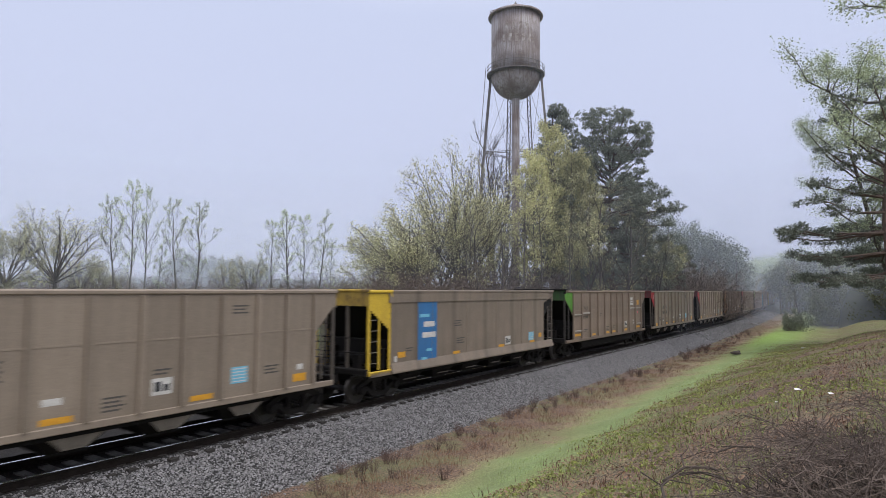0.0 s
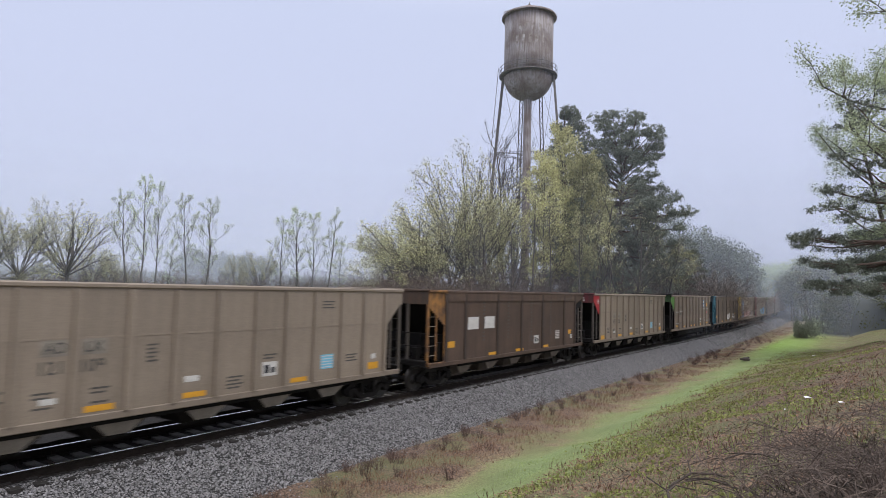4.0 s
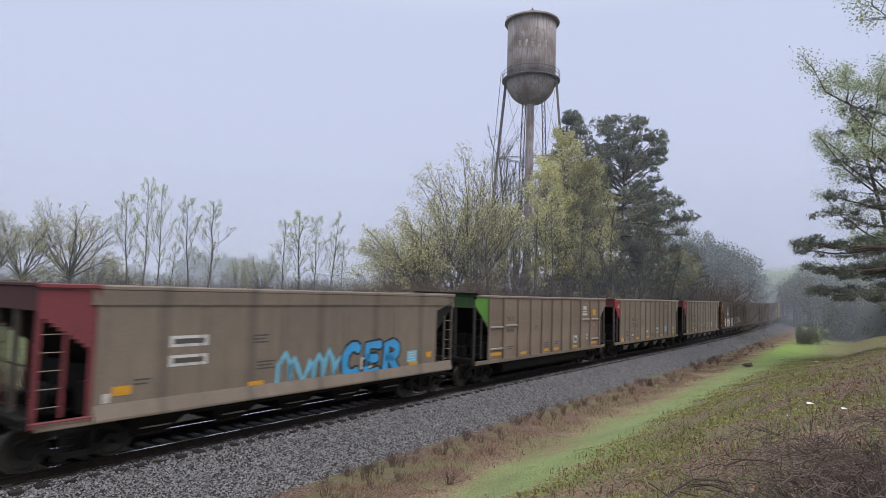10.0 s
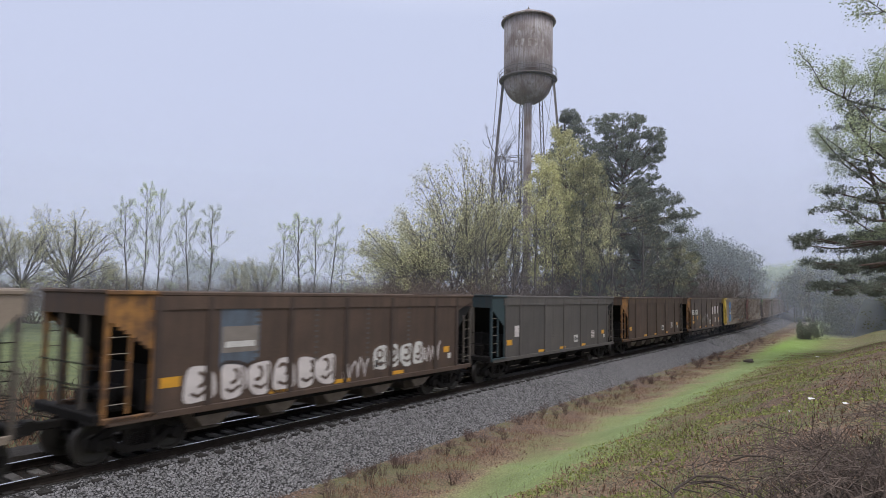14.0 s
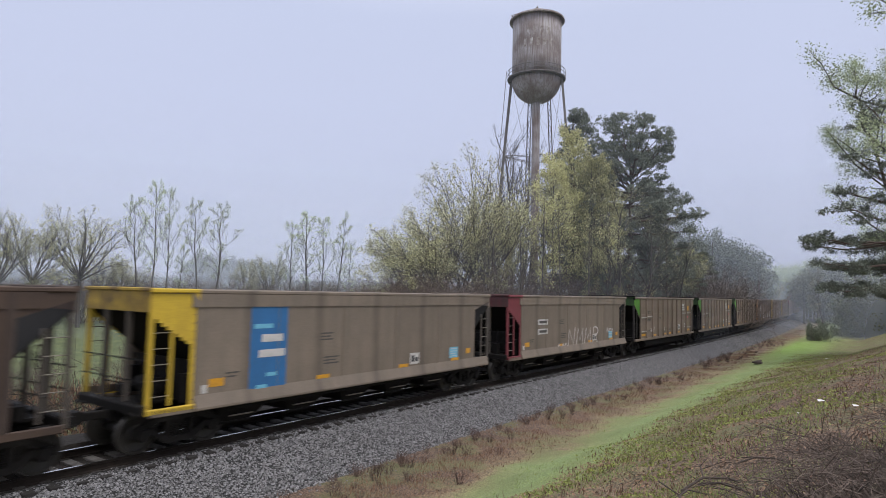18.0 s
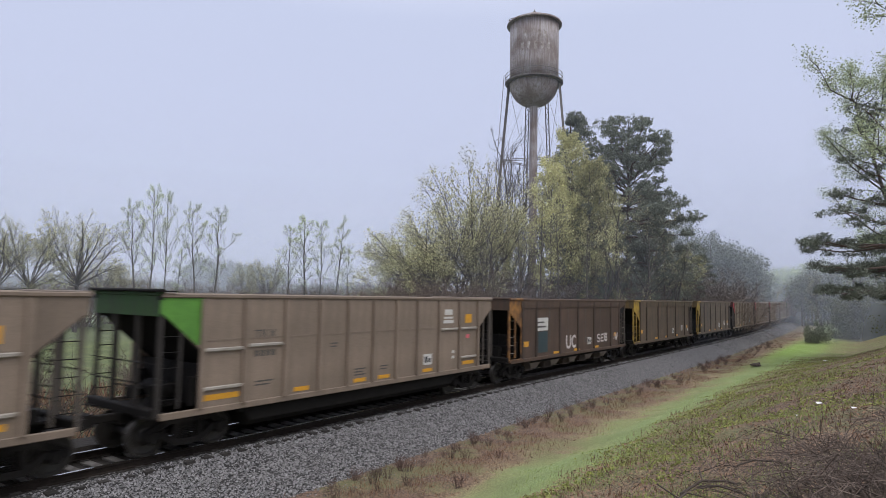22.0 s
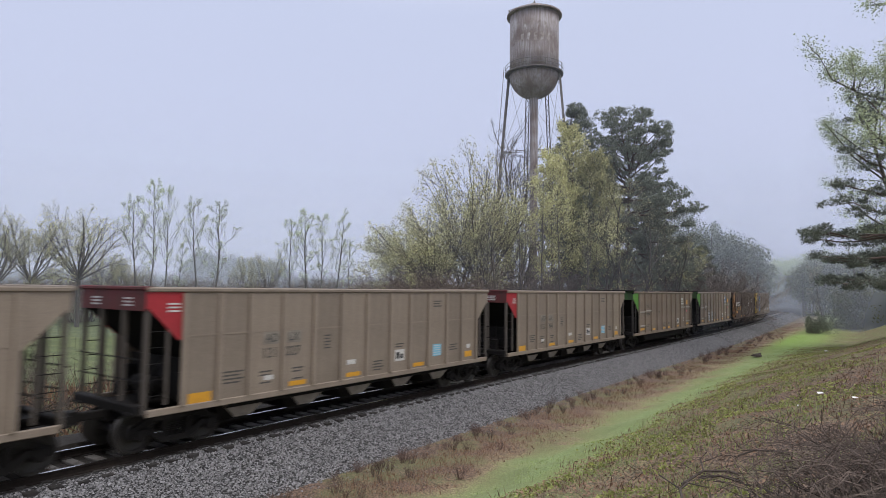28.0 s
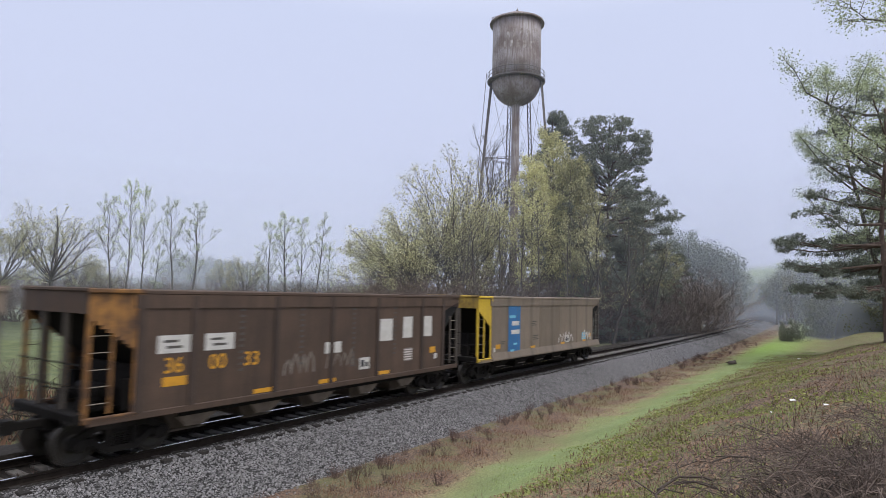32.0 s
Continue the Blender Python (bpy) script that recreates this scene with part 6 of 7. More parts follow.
for az, d, el, k, s in WOOD:
    at(az, d, el, (k, s), {"b": BARE, "u": BUD, "p": POLE, "n": LEAFLESS}[k][s], {"n": "leafless tree with fine upright twigs", "b": "bare-twigged tree at the wood's edge", "u": "tree with yellow-green spring catkins", "p": "slim straight trunk with a few high twigs"}[k], wide=1.1, group="trees of the wood")
for az, d, el, k, s, wd in ((9.8, 68, 12.4, "pale", 0, 0.85), (11.3, 72, 14.8, "pale", 1, 0.85), (13.2, 70, 12.6, "pale", 0, 0.9), (14.6, 72, 11.0, "pale", 1, 0.8), (2.9, 70, 13.3, "round", 0, 0.8), (-0.9, 68, 8.2, "round", 1, 1.15), (1.2, 72, 9.8, "round", 2, 1.0), (-2.8, 70, 6.2, "round", 0, 1.2), (4.4, 74, 9.4, "gold", 1, 0.8)):
    at(az, d, el, (k, s), {"pale": PALE, "gold": GOLD, "round": DOME}[k][s], "tree in pale yellow-green spring leaf", wide=wd, group="trees of the wood")
at(16.4, 76, 15.9, "old", OLDPINE[0], "tall old loblolly pine with a rounded crown", "pine_tree", 0.95, "pines by the line")
for az, d, el, s, wd in ((11.8, 86, 16.6, 1, 0.7), (19.0, 84, 8.6, 1, 1.0), (22.6, 88, 4.0, 1, 1.0), (18.0, 88, 10.0, 1, 1.0)):
    at(az, d, el, "spire", OLDPINE[s], "tall dark green loblolly pine", "pine_tree", wd, "pines by the line")
for az, d, el, wd in ((19.6, 72, 5.6, 0.6), (22.2, 80, 2.8, 0.6), (21.2, 78, 4.4, 0.5), (14.6, 66, 3.4, 0.7), (16.8, 67, 4.0, 0.7), (18.4, 68, 3.0, 0.7), (12.8, 66, 2.6, 0.6)):
    at(az, d, el, ("l", 0), LOW[0], "young dark green pine with low boughs", "pine_tree", wd, "pines by the line")
for i in range(34):     # undergrowth along the foot of the wood
    az = -7 + i * 0.95
    s = 26 + max(0, az) * 2.1
    d = max(50.0, 53 + max(0.0, az - 2) * 1.1) + random.uniform(0, 9)
    at(az + random.uniform(-0.4, 0.4), d, random.uniform(0.6, 3.2), ("k", i % 2), THICKET[i % 2], "leafless thicket of thin grey stems", "thicket", 1.25, "undergrowth of the wood", category="bush")
# trees of the bank, far along the line
for az, d, el, s, wd in ((38.0, 50, 31.0, 0, 1.0), (38.6, 53, 19.0, 1, 1.15), (43.0, 52, 30.0, 1, 1.0)):
    at(az, d, el, ("h", s), HIGH[s], "tall tree in pale new leaf on the bank", base=0.6, group="trees on the bank", wide=wd)
for az, d, el, s, wd in ((37.5, 46, 15.8, 0, 1.0), (41.0, 58, 15, 0, 1.0)):
    at(az, d, el, ("i", s), TIER[s], "tall dark green loblolly pine", "pine_tree", wd, "pines on the bank", base=0.6)
for az, d, el, s in ((33.8, 108, 1.4, 1), (35.0, 102, 2.0, 0), (36.4, 100, 2.6, 1), (37.8, 90, 3.2, 0), (39.4, 88, 3.5, 1), (33.2, 112, 2.2, 0), (35.6, 108, 3.0, 1)):
    at(az, d, el, ("s", s), BUSH[s], "tangled green-brown bush on the bank", "bush", 1.3, "bushes on the bank", category="bush", base=-0.6)


DARKBUSH = [lambda s=s: shrub(38 + s, (NEEDLE, SHRUB)[s], (16, 34)[s], 5, (7, 6)[s], 0.09, 0.22) for s in range(2)]
for i, (az, d, el, wd) in enumerate(((30.9, 78, -1.3, 0.6), (31.3, 80, -1.7, 0.7), (33.4, 86, -0.9, 0.8), (34.2, 90, 0.0, 0.9), (35.6, 86, 0.2, 1.0), (37.0, 82, 1.2, 1.0), (38.4, 78, 1.4, 1.2), (40.0, 76, 2.0, 1.2), (33.8, 96, 1.2, 0.9), (35.4, 96, 1.6, 0.9), (36.6, 94, 2.0, 1.0), (41.5, 74, 2.4, 1.2), (38.0, 72, 0.2, 1.0))):
    at(az, d if i < 2 else 84 + d * 0.1, el, ("d", min(i, 2) // 2), DARKBUSH[min(i, 2) // 2], "ragged dark green bush at the end of the clearing" if i < 2 else "dense dull green bush at the end of the clearing", "bush", wd, "bushes on the bank", category="bush", base=-1.4)


for az, d, el, s in ((31.6, 92, 2.6, 0), (34.6, 90, 4.4, 1), (36.6, 88, 5.2, 2), (38.8, 86, 5.6, 0)):
    at(az, d, el, ("b", s), BARE[s], "bare-twigged tree at the end of the clearing", wide=0.8, group="trees on the bank")


def far_wood(name, az0, az1, d, el0, el1, seed, leaf, depth=40, wide=4.0):
    """A distant belt of woodland as one mass of crowns."""
    g = Grower(seed)
    rr = g.r
    c = []
    n = int((az1 - az0) * d * 0.05) + 3
    for i in range(n):
        az = az0 + (az1 - az0) * (i + rr.uniform(0, 1)) / n
        dd = d + rr.uniform(0, depth)
        top = EYE.z + dd * math.tan(radians(el0 + (el1 - el0) * (az - az0) / (az1 - az0))) * rr.uniform(0.6, 1.08)
        x, y = polar(az, dd)
        g.limb([(x, y, -1.2), (x, y, top * 0.8)], 0.25, 0.08, 4)
        for _ in range(60):
            u = rr.normal(0, 1, 3)
            u /= np.linalg.norm(u)
            u *= rr.uniform(0.5, 1.0)
            c.append((x + u[0] * wide, y + u[1] * wide, max(0.3, top * 0.60 + u[2] * top * 0.42)))
    w = new(name)
    tagged(w, "distant hazy belt of woodland", "woodland", kind="stuff")
    a = new("trunks", g.wood("trunks", BARK))
    a.parent = w
    b = new("crowns", g.blades("crowns", leaf, np.array(c), 26, 0.6, 0.2, 0.5))
    b.parent = w


far_wood("far_woodland", -23, -15, 230, 3.0, 2.4, 5, SHRUB)
far_wood("far_woodland", -42, -4, 240, 0.7, 0.7, 6, SHRUB, 60)
far_wood("far_woodland", 20.5, 27.0, 125, 8.4, 3.6, 7, NEEDLE, 25, 3.2)
far_wood("far_woodland", 34.0, 44, 104, 2.4, 4.6, 9, SHRUB, 26, 3.0)
far_wood("far_woodland", 30.0, 37, 142, 2.6, 4.0, 10, SHRUB, 30, 3.2)
far_wood("far_woodland", 27.0, 42, 190, 2.6, 4.5, 8, LEAFG, 40)

# ---------------------------------------------------------------- morning mist: translucent sheets set across the camera's view to imitate haze
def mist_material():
    m = bpy.data.materials.new("mist_sheet")
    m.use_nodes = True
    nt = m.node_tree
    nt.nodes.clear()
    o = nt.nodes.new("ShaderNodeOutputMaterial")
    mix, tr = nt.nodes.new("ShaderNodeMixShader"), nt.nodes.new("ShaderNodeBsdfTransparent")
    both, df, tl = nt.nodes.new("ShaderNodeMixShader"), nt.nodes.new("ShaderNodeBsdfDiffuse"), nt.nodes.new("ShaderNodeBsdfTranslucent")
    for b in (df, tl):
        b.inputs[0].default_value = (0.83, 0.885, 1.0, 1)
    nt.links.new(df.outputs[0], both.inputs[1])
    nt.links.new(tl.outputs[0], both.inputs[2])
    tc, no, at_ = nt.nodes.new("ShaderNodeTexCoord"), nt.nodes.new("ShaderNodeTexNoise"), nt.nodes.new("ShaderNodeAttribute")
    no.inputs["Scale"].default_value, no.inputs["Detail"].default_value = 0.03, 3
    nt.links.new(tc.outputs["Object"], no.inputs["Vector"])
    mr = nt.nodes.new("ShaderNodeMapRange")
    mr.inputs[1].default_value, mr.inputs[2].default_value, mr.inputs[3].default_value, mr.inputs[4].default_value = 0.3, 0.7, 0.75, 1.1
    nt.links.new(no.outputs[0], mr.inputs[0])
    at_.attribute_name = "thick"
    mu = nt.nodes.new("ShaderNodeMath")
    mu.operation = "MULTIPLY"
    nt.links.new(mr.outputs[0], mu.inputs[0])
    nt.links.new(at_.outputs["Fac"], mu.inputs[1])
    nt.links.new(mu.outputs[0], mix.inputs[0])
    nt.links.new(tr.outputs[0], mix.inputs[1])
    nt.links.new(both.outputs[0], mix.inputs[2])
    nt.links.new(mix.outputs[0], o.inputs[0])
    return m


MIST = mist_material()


def haze_sheet(d, az0, az1, thick, high):
    """A sheet standing round the look-out for haze, dense near the ground, fading with height and towards its ends."""
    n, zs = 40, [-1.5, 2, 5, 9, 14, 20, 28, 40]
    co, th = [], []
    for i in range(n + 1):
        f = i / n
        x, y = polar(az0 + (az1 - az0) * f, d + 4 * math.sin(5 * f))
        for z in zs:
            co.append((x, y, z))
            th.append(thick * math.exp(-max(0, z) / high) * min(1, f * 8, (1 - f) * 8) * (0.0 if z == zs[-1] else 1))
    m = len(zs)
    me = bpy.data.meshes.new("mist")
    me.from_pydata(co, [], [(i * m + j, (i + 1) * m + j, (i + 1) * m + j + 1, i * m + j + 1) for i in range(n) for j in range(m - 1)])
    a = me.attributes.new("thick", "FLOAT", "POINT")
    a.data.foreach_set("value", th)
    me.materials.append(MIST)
    tagged(new("mist", me), "translucent white sheet across the view imitating distant mist", "mist", kind="stuff")


# distances and headings chosen to fit the camera's view
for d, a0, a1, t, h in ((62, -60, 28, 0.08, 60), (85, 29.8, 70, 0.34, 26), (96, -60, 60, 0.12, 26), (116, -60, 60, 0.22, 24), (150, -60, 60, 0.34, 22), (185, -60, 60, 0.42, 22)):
    haze_sheet(d, a0, a1, t, h)

# ---------------------------------------------------------------- sleepers and stones
OLDTIE = mat("weathered_sleeper_wood", (0.03, 0.026, 0.024), 0.9, spots=0.7, scale=3, dark=(0.022, 0.018, 0.016), bump=0.5, rand=0.5)
STONE = mat("grey_ballast_stone", (0.20, 0.193, 0.196), 0.9, spots=0.5, scale=12, dark=(0.07, 0.066, 0.066), bump=0.2, rand=1.3)
rng = np.random.RandomState(11)


def tie_geo():
    return Geo().box(-0.115, 0.115, -1.37, -0.6, -0.36, -0.18, 0.012).box(-0.115, 0.115, -0.6, 0.6, -0.36, -0.18, 0.012).box(-0.115, 0.115, 0.6, 1.37, -0.36, -0.18, 0.012).box(-0.1, 0.1, -0.93, -0.58, -0.182, -0.166).box(-0.1, 0.1, 0.58, 0.93, -0.182, -0.166)


bed_of_ties = new("track_bed")
tagged(bed_of_ties, "row of weathered wooden sleepers bedded in grey stone", "sleepers", kind="structure")
LITTIE = mat("skylit_sleeper_top", (0.16, 0.147, 0.136), 0.9, spots=0.7, scale=3, dark=(0.06, 0.052, 0.047), bump=0.4)
sample = part("sleeper", tie_geo, OLDTIE, bed_of_ties, at=(float(track(-26)[0]), float(track(-26)[1]), 0), key="tie", turn=float(math.pi / 2 - track(-26)[2]))
sample.data.materials.append(LITTIE)     # weathered grey plus painted skylight between the rails, dark at the ends
for poly in sample.data.polygons:
    poly.material_index = 1 if abs(poly.center[1]) < 0.55 else 0
TIE = 0.495
rest = Geo()
for i in range(-50, 1240):
    s = i * TIE
    x, y, th = track(s)
    a = math.pi / 2 - th + rng.normal(0, 0.012)
    if i < 248:
        part("sleeper", tie_geo, OLDTIE, bed_of_ties, at=(float(x), float(y), rng.normal(0, 0.008)), key="tie", turn=float(a))
    else:
        c, sn = math.cos(a), math.sin(a)
        g = [(x + c * p - sn * q, y + sn * p + c * q, z) for p in (-0.115, 0.115) for q in (-1.3, 1.3) for z in (-0.36, -0.18)]
        rest.add(g, [(0, 1, 3, 2), (4, 6, 7, 5), (0, 4, 5, 1), (2, 3, 7, 6), (0, 2, 6, 4), (1, 5, 7, 3)])
tagged(part("far_sleepers", rest, OLDTIE, bed_of_ties), kind="stuff")


def scatter(name, label, category, material, verts, faces, pos, size, squash=1.0, tilt=True):
    """Many small copies of one little form, joined; random turn and size."""
    n = len(pos)
    q = rng.normal(0, 1, (n, 4))
    if not tilt:
        q[:, 1:3] *= 0.12
    q /= np.linalg.norm(q, axis=1)[:, None]
    w, x, y, z = q.T
    R = np.stack([1 - 2 * (y * y + z * z), 2 * (x * y - w * z), 2 * (x * z + w * y), 2 * (x * y + w * z), 1 - 2 * (x * x + z * z), 2 * (y * z - w * x),
                  2 * (x * z - w * y), 2 * (y * z + w * x), 1 - 2 * (x * x + y * y)], 1).reshape(n, 3, 3)
    v = np.asarray(verts, float)
    V = np.einsum("nij,kj->nki", R, v) * np.asarray(size).reshape(n, 1, -1)
    V[:, :, 2] *= squash
    V += np.asarray(pos)[:, None]
    F = (np.asarray(faces)[None] + (np.arange(n) * len(v))[:, None, None]).reshape(-1, len(faces[0]))
    me = bpy.data.meshes.new(name)
    me.from_pydata(V.reshape(-1, 3).tolist(), [], F.tolist())
    me.materials.append(material)
    return tagged(new(name, me), label, category, kind="stuff")


ROCK_V = [(1, 0.1, 0), (-0.9, 0.2, 0.1), (0.1, 0.8, -0.1), (0, -0.9, 0.1), (0.1, 0, 0.7), (-0.1, 0.1, -0.7)]
ROCK_F = [(0, 2, 4), (2, 1, 4), (1, 3, 4), (3, 0, 4), (2, 0, 5), (1, 2, 5), (3, 1, 5), (0, 3, 5)]


def on_bed(n, s0, s1, u0, u1, lift=0.0, power=1.0):
    s = s0 + (s1 - s0) * rng.uniform(0, 1, n) ** power
    u = rng.uniform(u0, u1, n)
    x, y, _ = track(s, u)
    return np.stack([x, y, bed(s, u) + lift], 1)


pos = np.concatenate([on_bed(52000, -24, 40, 1.15, 3.75, 0.0, 1.25), on_bed(9000, 20, 75, 1.2, 3.7)])
scatter("ballast_stones", "loose grey crushed stones of the railway bed", "stones", STONE, ROCK_V, ROCK_F, pos, rng.uniform(0.016, 0.046, len(pos)))
spill = np.concatenate([on_bed(1500, -24, 40, 3.4, 4.6, 0.05)])
xy = spill[:, :2]
spill[:, 2] = -0.88
scatter("spilled_stones", "stones spilled from the railway bed", "stones", STONE, ROCK_V, ROCK_F, spill, rng.uniform(0.02, 0.04, len(spill)))

# ---------------------------------------------------------------- grass, weeds and litter of the bank
GRASS = mat("spring_grass", (0.25, 0.33, 0.10), 0.8, spots=0.3, scale=0.4, dark=(0.28, 0.29, 0.12), bump=0.0, alpha_leaf=True, rand=0.8)
DARKWEED = mat("dark_dead_weed_stalks", (0.10, 0.062, 0.052), 0.9, spots=0.4, scale=0.5, dark=(0.05, 0.032, 0.027), bump=0.0, rand=0.6)
GROUNDLEAF = mat("young_weed_leaves", (0.29, 0.31, 0.09), 0.7, spots=0.5, scale=0.5, dark=(0.15, 0.17, 0.06), bump=0.0, alpha_leaf=True, rand=0.8)
DRYSTICK = mat("dry_pale_stalks", (0.23, 0.165, 0.115), 0.9, spots=0.5, scale=3, dark=(0.08, 0.058, 0.046), bump=0.0, rand=0.9)
STRAW = mat("dead_brown_weeds", (0.215, 0.13, 0.085), 0.9, spots=0.4, scale=0.5, dark=(0.13, 0.075, 0.05), bump=0.0, alpha_leaf=True, rand=0.85)
LITTER = mat("fallen_leaves", (0.215, 0.128, 0.08), 0.9, spots=0.4, scale=0.6, dark=(0.13, 0.085, 0.06), bump=0.0, rand=1.1)
BRIAR = mat("grey_bramble_stems", (0.12, 0.09, 0.072), 0.9, spots=0.4, scale=4, dark=(0.06, 0.045, 0.038), bump=0.0, rand=0.9)


def on_land(n, s0, s1, u0, u1, power=1.0, bell=False):
    s = s0 + (s1 - s0) * rng.uniform(0, 1, n) ** power
    u = rng.uniform(u0, u1, n) if not bell else (u0 + u1) / 2 + (u1 - u0) / 4 * rng.normal(0, 1, n)
    x, y, _ = track(s, u)
    return np.stack([x, y, land(s, u)], 1)


def patchy(p, scale, cut, seed):
    """Keeps the points that fall on the patches of a soft noise."""
    v = np.array([noise.noise(Vector((a * scale + seed, b * scale, 0))) for a, b, _ in p])
    return p[v > cut]


BLADE_V, BLADE_F = [(-0.07, 0, 0), (0.07, 0, 0), (0.25, 0.1, 1.0)], [(0, 1, 2)]
g1 = np.concatenate([on_land(16000, -17, 30, 6.0, 11.4, 1.3, True), on_land(9000, 20, 75, 6.0, 13.0, 1.0, True)])
g1 = patchy(g1, 0.55, 0.0, 3.0)
scatter("grass", "short green spring grass on the bank", "grass", GRASS, BLADE_V, BLADE_F, g1, rng.uniform(0.025, 0.07, len(g1)), 1.0, False)
g2 = patchy(on_land(60000, -14, 40, 10.0, 16.5, 1.2), 0.8, 0.0, 8.0)
scatter("grass", "thin green grass among fallen leaves", "grass", GRASS, BLADE_V, BLADE_F, g2, rng.uniform(0.04, 0.10, len(g2)), 1.0, False)
LEAF_V, LEAF_F = [(-1, 0, 0), (0, -0.55, 0.15), (1, 0, 0), (0, 0.55, 0.2)], [(0, 1, 2, 3)]
l1 = np.concatenate([on_land(46000, -14, 34, 9.4, 17, 1.25), patchy(on_land(8000, -17, 34, 4.0, 6.8, 1.2), 0.5, 0.0, 1.0)])
l1[:, 2] += 0.015
k1 = np.concatenate([patchy(on_land(34000, -17, 34, 9.2, 13.4, 1.25, True), 0.6, 0.0, 12.0), patchy(on_land(20000, -16, 6, 11.5, 16.5, 1.0), 0.45, 0.14, 15.0)])
k1[:, 2] += 0.02
scatter("ground_weeds", "low leafy young weeds on the bank", "weeds", GROUNDLEAF, LEAF_V, LEAF_F, k1, rng.uniform(0.02, 0.05, len(k1)))
STICK_V, STICK_F = [(-1, -0.02, 0), (-1, 0.02, 0.01), (1, 0.012, 0.0), (1, -0.012, 0.02), (0, 0.03, 0.05), (0, -0.03, 0.05)], [(0, 1, 4, 5), (5, 4, 2, 3)]
k2 = np.concatenate([on_land(9000, -16, 20, 10.4, 17, 1.3), on_land(2500, -18, 30, 4.0, 6.6, 1.2)])
k2[:, 2] += 0.02
scatter("dry_stalks", "broken dry stalks and twigs lying in the litter", "twigs", DRYSTICK, STICK_V, STICK_F, k2, rng.uniform(0.05, 0.22, len(k2)), 1.0, False)
scatter("fallen_leaves", "brown fallen leaves and dry litter", "leaves", LITTER, LEAF_V, LEAF_F, l1, rng.uniform(0.014, 0.042, len(l1)), 1.0, False)
s1 = patchy(np.concatenate([on_land(22000, -18, 40, 3.6, 6.6, 1.2, True), on_land(9000, 30, 90, 3.4, 6.6, 1.0, True)]), 0.7, -0.15, 5.0)
scatter("dead_weeds", "matted reddish-brown dead weeds by the stone bed", "weeds", STRAW, BLADE_V, BLADE_F, s1, rng.uniform(0.04, 0.14, len(s1)), 1.0, False)
s3 = on_land(16000, -48, 30, -16, -4.6)
scatter("dead_weeds", "tall brown weeds beyond the track", "weeds", STRAW, BLADE_V, BLADE_F, s3, rng.uniform(0.25, 0.8, len(s3)), 1.0, False)
for i in range(18):
    s, u = -46 + 3.6 * i, -9.5 - 5 * rng.uniform(0, 1)
    x, y, _ = track(s, u)
    plant("thicket", ("k", i % 2), THICKET[i % 2], float(x), float(y), float(land(s, u)), rng.uniform(1.8, 3.2), "leafless thicket of thin stems beyond the track", "bush", "undergrowth beyond the track", i * 1.1, 1.2)
s2 = patchy(on_land(14000, -14, 34, 9.0, 17, 1.2), 0.9, 0.0, 9.0)
scatter("dry_grass", "dry straw-coloured grass on the bank", "grass", STRAW, BLADE_V, BLADE_F, s2, rng.uniform(0.06, 0.16, len(s2)), 1.0, False)


def weed(seed, stems, h):
    g = Grower(seed)
    for i in range(stems):
        a = g.r.uniform(0, 6.28)
        o = g.r.uniform(0, 0.16)
        d = np.array([0.35 * math.cos(a), 0.35 * math.sin(a), 1])
        p = np.array([o * math.cos(a), o * math.sin(a), -0.03])
        L = h * g.r.uniform(0.5, 1.0)
        pts = [p, p + d * L * 0.5 + g.r.normal(0, 0.03, 3), p + d * L + g.r.normal(0, 0.06, 3)]
        g.limb(pts, 0.007, 0.003, 3)
        for _ in range(4):
            q = pts[1] + (pts[2] - pts[1]) * g.r.uniform(0, 1)
            g.limb([q, q + g.r.normal(0, 0.09, 3) + [0, 0, 0.08]], 0.004, 0.002, 3)
    return g.wood("weed_clump", DARKWEED)


WEEDS = [weed(100 + i, 22, 0.55) for i in range(3)]
for i in range(170):
    s = -16 + 75 * rng.uniform(0, 1) ** 1.3
    u = 3.75 + abs(rng.normal(0, 0.9))
    x, y, _ = track(s, u)
    w = new("weed_clump", WEEDS[i % 3])
    k = rng.uniform(0.22, 0.72)
    w.location, w.rotation_euler, w.scale = (float(x), float(y), float(land(s, u))), (0, 0, rng.uniform(0, 6.28)), (k, k, k * rng.uniform(0.8, 1.3))
    tagged(w, "clump of dead reddish-brown weed stalks", "weeds", "weeds along the stone bed")


def bramble(seed, n, reach, h):
    """Arching bare canes, tangled."""
    g = Grower(seed)
    for i in range(n):
        a = g.r.uniform(0, 6.28)
        L = reach * g.r.uniform(0.5, 1.1)
        p0 = g.r.normal(0, reach * 0.35, 3) * [1, 1, 0]
        t = np.linspace(0, 1, 6)[:, None]
        e = np.array([[math.cos(a), math.sin(a), 0]])
        pts = p0 + e * L * t + np.array([[0, 0, 1]]) * (h * g.r.uniform(0.4, 1.0) * 4 * t * (1 - t * 0.85)) + g.r.normal(0, 0.04, (6, 3))
        g.limb(pts, 0.008, 0.003, 4)
        for _ in range(3):
            q = pts[g.r.randint(2, 5)]
            g.limb([q, q + g.r.normal(0, 0.12, 3), q + g.r.normal(0, 0.2, 3) + [0, 0, 0.05]], 0.004, 0.002, 3)
    return g.wood("bramble", BRIAR)


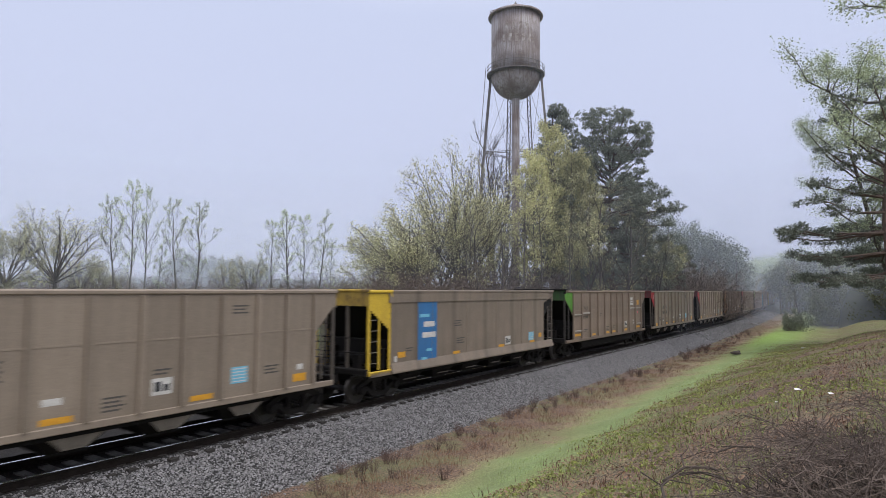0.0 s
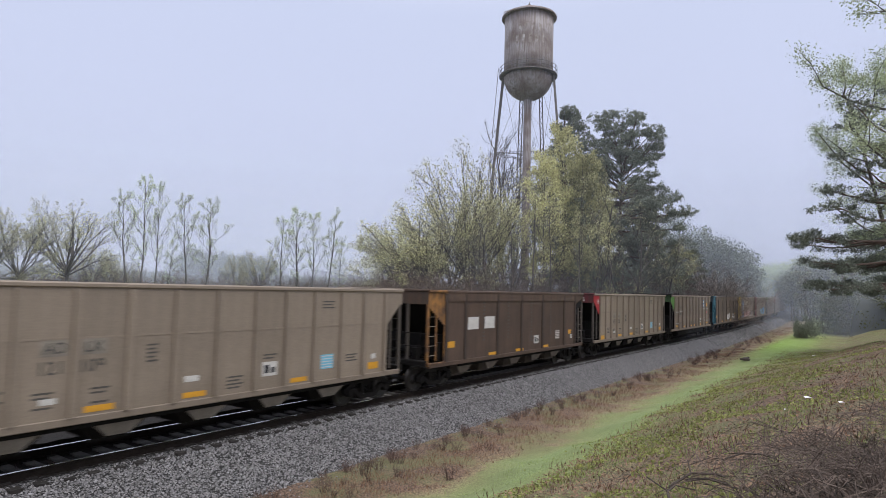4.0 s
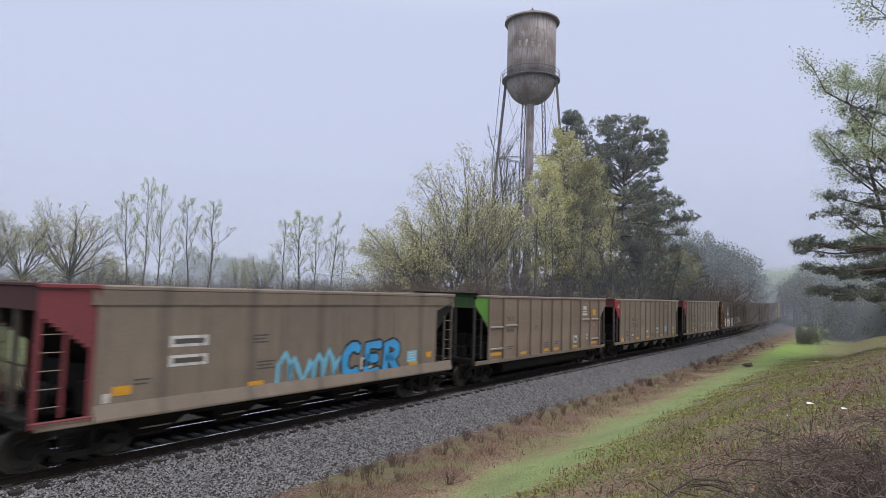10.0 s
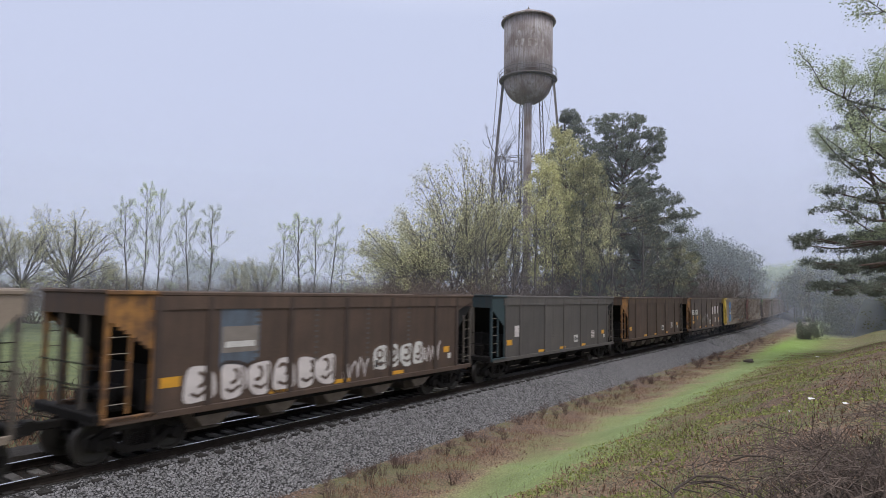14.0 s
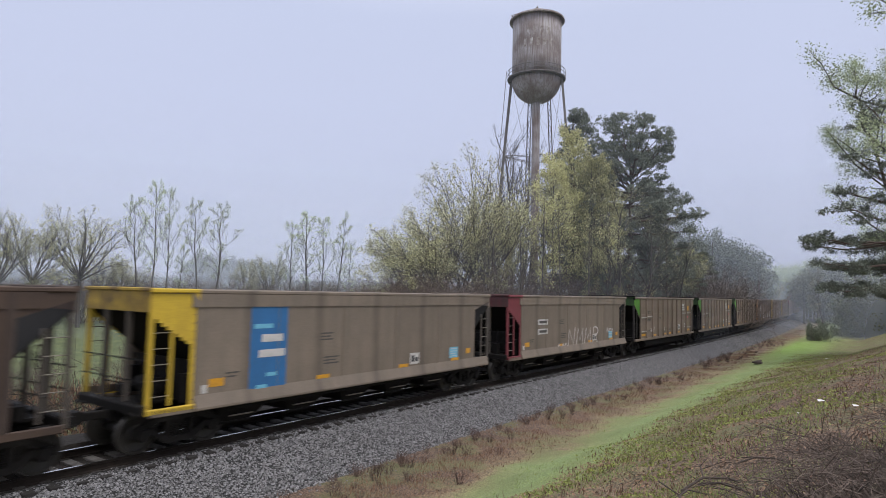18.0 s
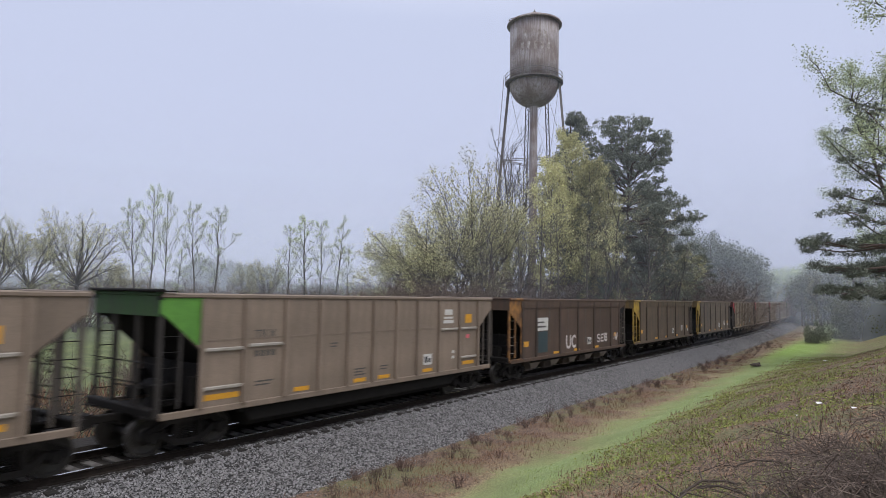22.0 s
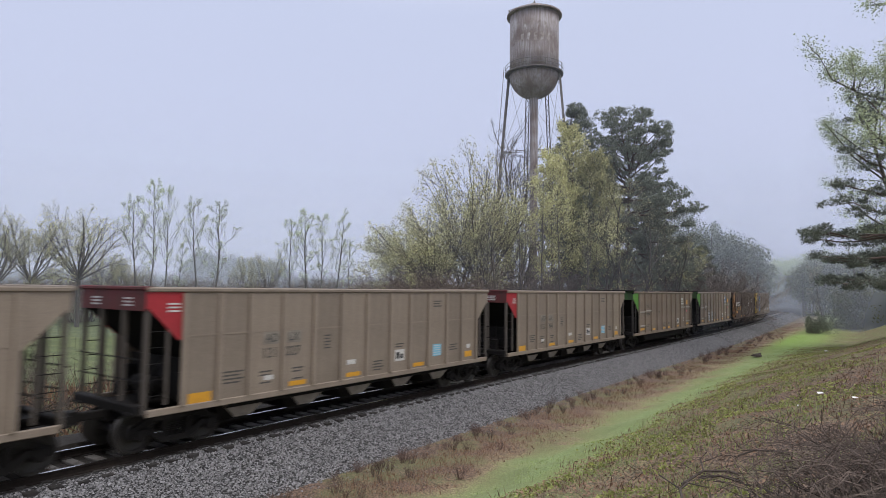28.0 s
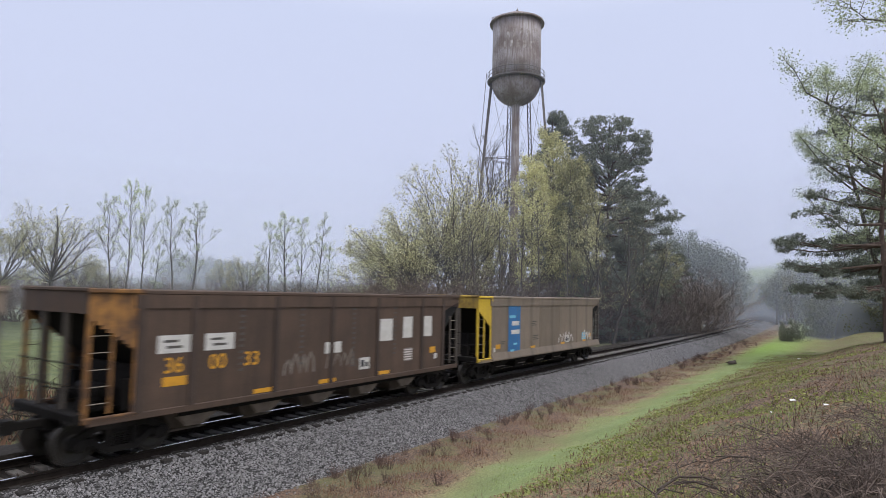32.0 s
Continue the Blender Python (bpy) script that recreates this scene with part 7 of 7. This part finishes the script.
BRAMBLES = [bramble(200 + i, 48, 1.1, 0.35) for i in range(3)]
for i, (az, d) in enumerate(((35.5, 4.6), (37.5, 5.0), (34.6, 5.6), (36.4, 6.2), (38.4, 6.0), (34.5, 6.4), (36.5, 7.6), (33.0, 8.0), (31.0, 6.0), (28.0, 5.6), (33.8, 5.0), (37.5, 5.8), (25.0, 5.4), (40.0, 8.0), (39.5, 6.6))):
    x, y = polar(az, d)
    u = 14.93 - d * math.sin(radians(35.5 - az))
    s = -20.9 + d * math.cos(radians(35.5 - az))
    w = new("bramble", BRAMBLES[i % 3])
    k = (0.55, 0.8, 0.7)[i % 3]
    w.location, w.rotation_euler, w.scale = (x, y, float(land(s, u)) - 0.02), (0, 0, i * 1.3), (k, k, k)
    tagged(w, "tangle of bare grey-brown bramble canes", "bramble", "brambles on the bank")


for i in range(16):     # beyond the line
    s, u = -26 + i * 3.4, -5.5 - 2.5 * rng.uniform(0, 1)
    x, y, _ = track(s, u)
    w = new("bramble", BRAMBLES[i % 3])
    k = rng.uniform(1.3, 2.2)
    w.location, w.rotation_euler, w.scale = (float(x), float(y), float(land(s, u)) - 0.02), (0, 0, i * 1.3), (k, k, k * 1.6)
    tagged(w, "tangle of bare brown briars beyond the track", "bramble", "brambles beyond the track")


ARCHES = [bramble(210 + i, 5, 1.9, 0.55) for i in range(2)]
for i, (az, d) in enumerate(((30.5, 7.4), (34.0, 9.0), (36.5, 11.0), (33.0, 5.4), (28.4, 5.2), (35.0, 7.0), (22.6, 5.2))):
    x, y = polar(az, d)
    w = new("bramble", ARCHES[i % 2])
    w.location = (x, y, float(land(-20.9 + d * math.cos(radians(35.5 - az)), 14.93 - d * math.sin(radians(35.5 - az)))) - 0.02)
    w.rotation_euler, w.scale = (0, 0, i * 2.1), (0.55, 0.55, 0.6)
    tagged(w, "few long arching bramble canes, bare and dark", "bramble", "brambles on the bank")
for x, y, z, k in ((-8.3, 13.3, -0.75, 1.3), (-8.9, 13.2, -0.75, 1.1), (-8.0, 13.6, -0.7, 0.9)):
    w = new("weed_clump", WEEDS[1])
    w.location, w.scale = (x, y, z), (k, k, k)
    tagged(w, "tall bare weed stalks on the edge of the stone bed", "weeds", "weeds along the stone bed")


def branch_geo(pts, r):
    def make():
        g = Geo()
        for a, b in zip(pts[:-1], pts[1:]):
            g.rod(a, b, r, 6)
        return g
    return make


def on_bank(az, d):
    """Place on the bank by heading and distance from the look-out."""
    x, y = polar(az, d)
    return x, y, float(land(-20.9 + d * math.cos(radians(35.5 - az)), 14.93 - d * math.sin(radians(35.5 - az))))


DEADWOOD = mat("dark_dead_wood", (0.07, 0.052, 0.042), 0.9, spots=0.4, scale=6, dark=(0.03, 0.024, 0.02), bump=0.4)
for az, d, turn, k in ((23.2, 8.6, 0.4, 1.0), (25.0, 7.6, 2.2, 0.8), (21.0, 7.4, 1.2, 0.9), (27.5, 9.0, 3.0, 0.7)):
    x, y, z = on_bank(az, d)
    o = new("fallen_branch", branch_geo([(-0.5, 0, 0.03), (-0.1, 0.05, 0.14), (0.25, -0.03, 0.12), (0.55, 0.02, 0.02)], 0.016)().rod((-0.1, 0.05, 0.14), (0.1, 0.3, 0.22), 0.01).rod((0.25, -0.03, 0.12), (0.4, -0.28, 0.05), 0.009).mesh("fallen_branch", DEADWOOD))
    o.location, o.rotation_euler, o.scale = (x, y, z), (0, 0, turn), (k, k, k)
    tagged(o, "thin dark fallen branch lying on the bank", "branch", "fallen branches")
x, y, z = on_bank(26.73, 47.0)
o = new("old_stump", Geo().lathe([(0.42, 0), (0.40, 0.12), (0.30, 0.25), (0.1, 0.32), (0.02, 0.33)], 9, "z").rod((-0.5, 0, 0.1), (0.4, 0.2, 0.3), 0.09, 6).mesh("old_stump", DEADWOOD))
o.location, o.scale = (x, y, z), (0.75, 0.75, 0.6)
tagged(o, "dark rotten stump in the grass strip", "stump")
PAPER = mat("white_paper_litter", (0.75, 0.75, 0.74), 0.8, spots=0.2, scale=8, bump=0.1)
for az, d, k in ((31.15, 14.6, 0.6), (29.7, 13.4, 0.42), (31.7, 46, 1.6), (33.4, 12.0, 0.4)):
    x, y, z = on_bank(az, d)
    o = new("paper_scrap", Geo().add([(-0.12, -0.05, 0.0), (0.1, -0.07, 0.03), (0.13, 0.06, 0.01), (-0.1, 0.07, 0.05), (0, 0, 0.06)], [(0, 1, 4), (1, 2, 4), (2, 3, 4), (3, 0, 4), (0, 3, 2, 1)]).mesh("paper_scrap", PAPER))
    o.location, o.scale = (x, y, z + 0.02), (k, k, k)
    tagged(o, "crumpled white scrap of paper in the grass", "litter", "scraps of litter")

motions()
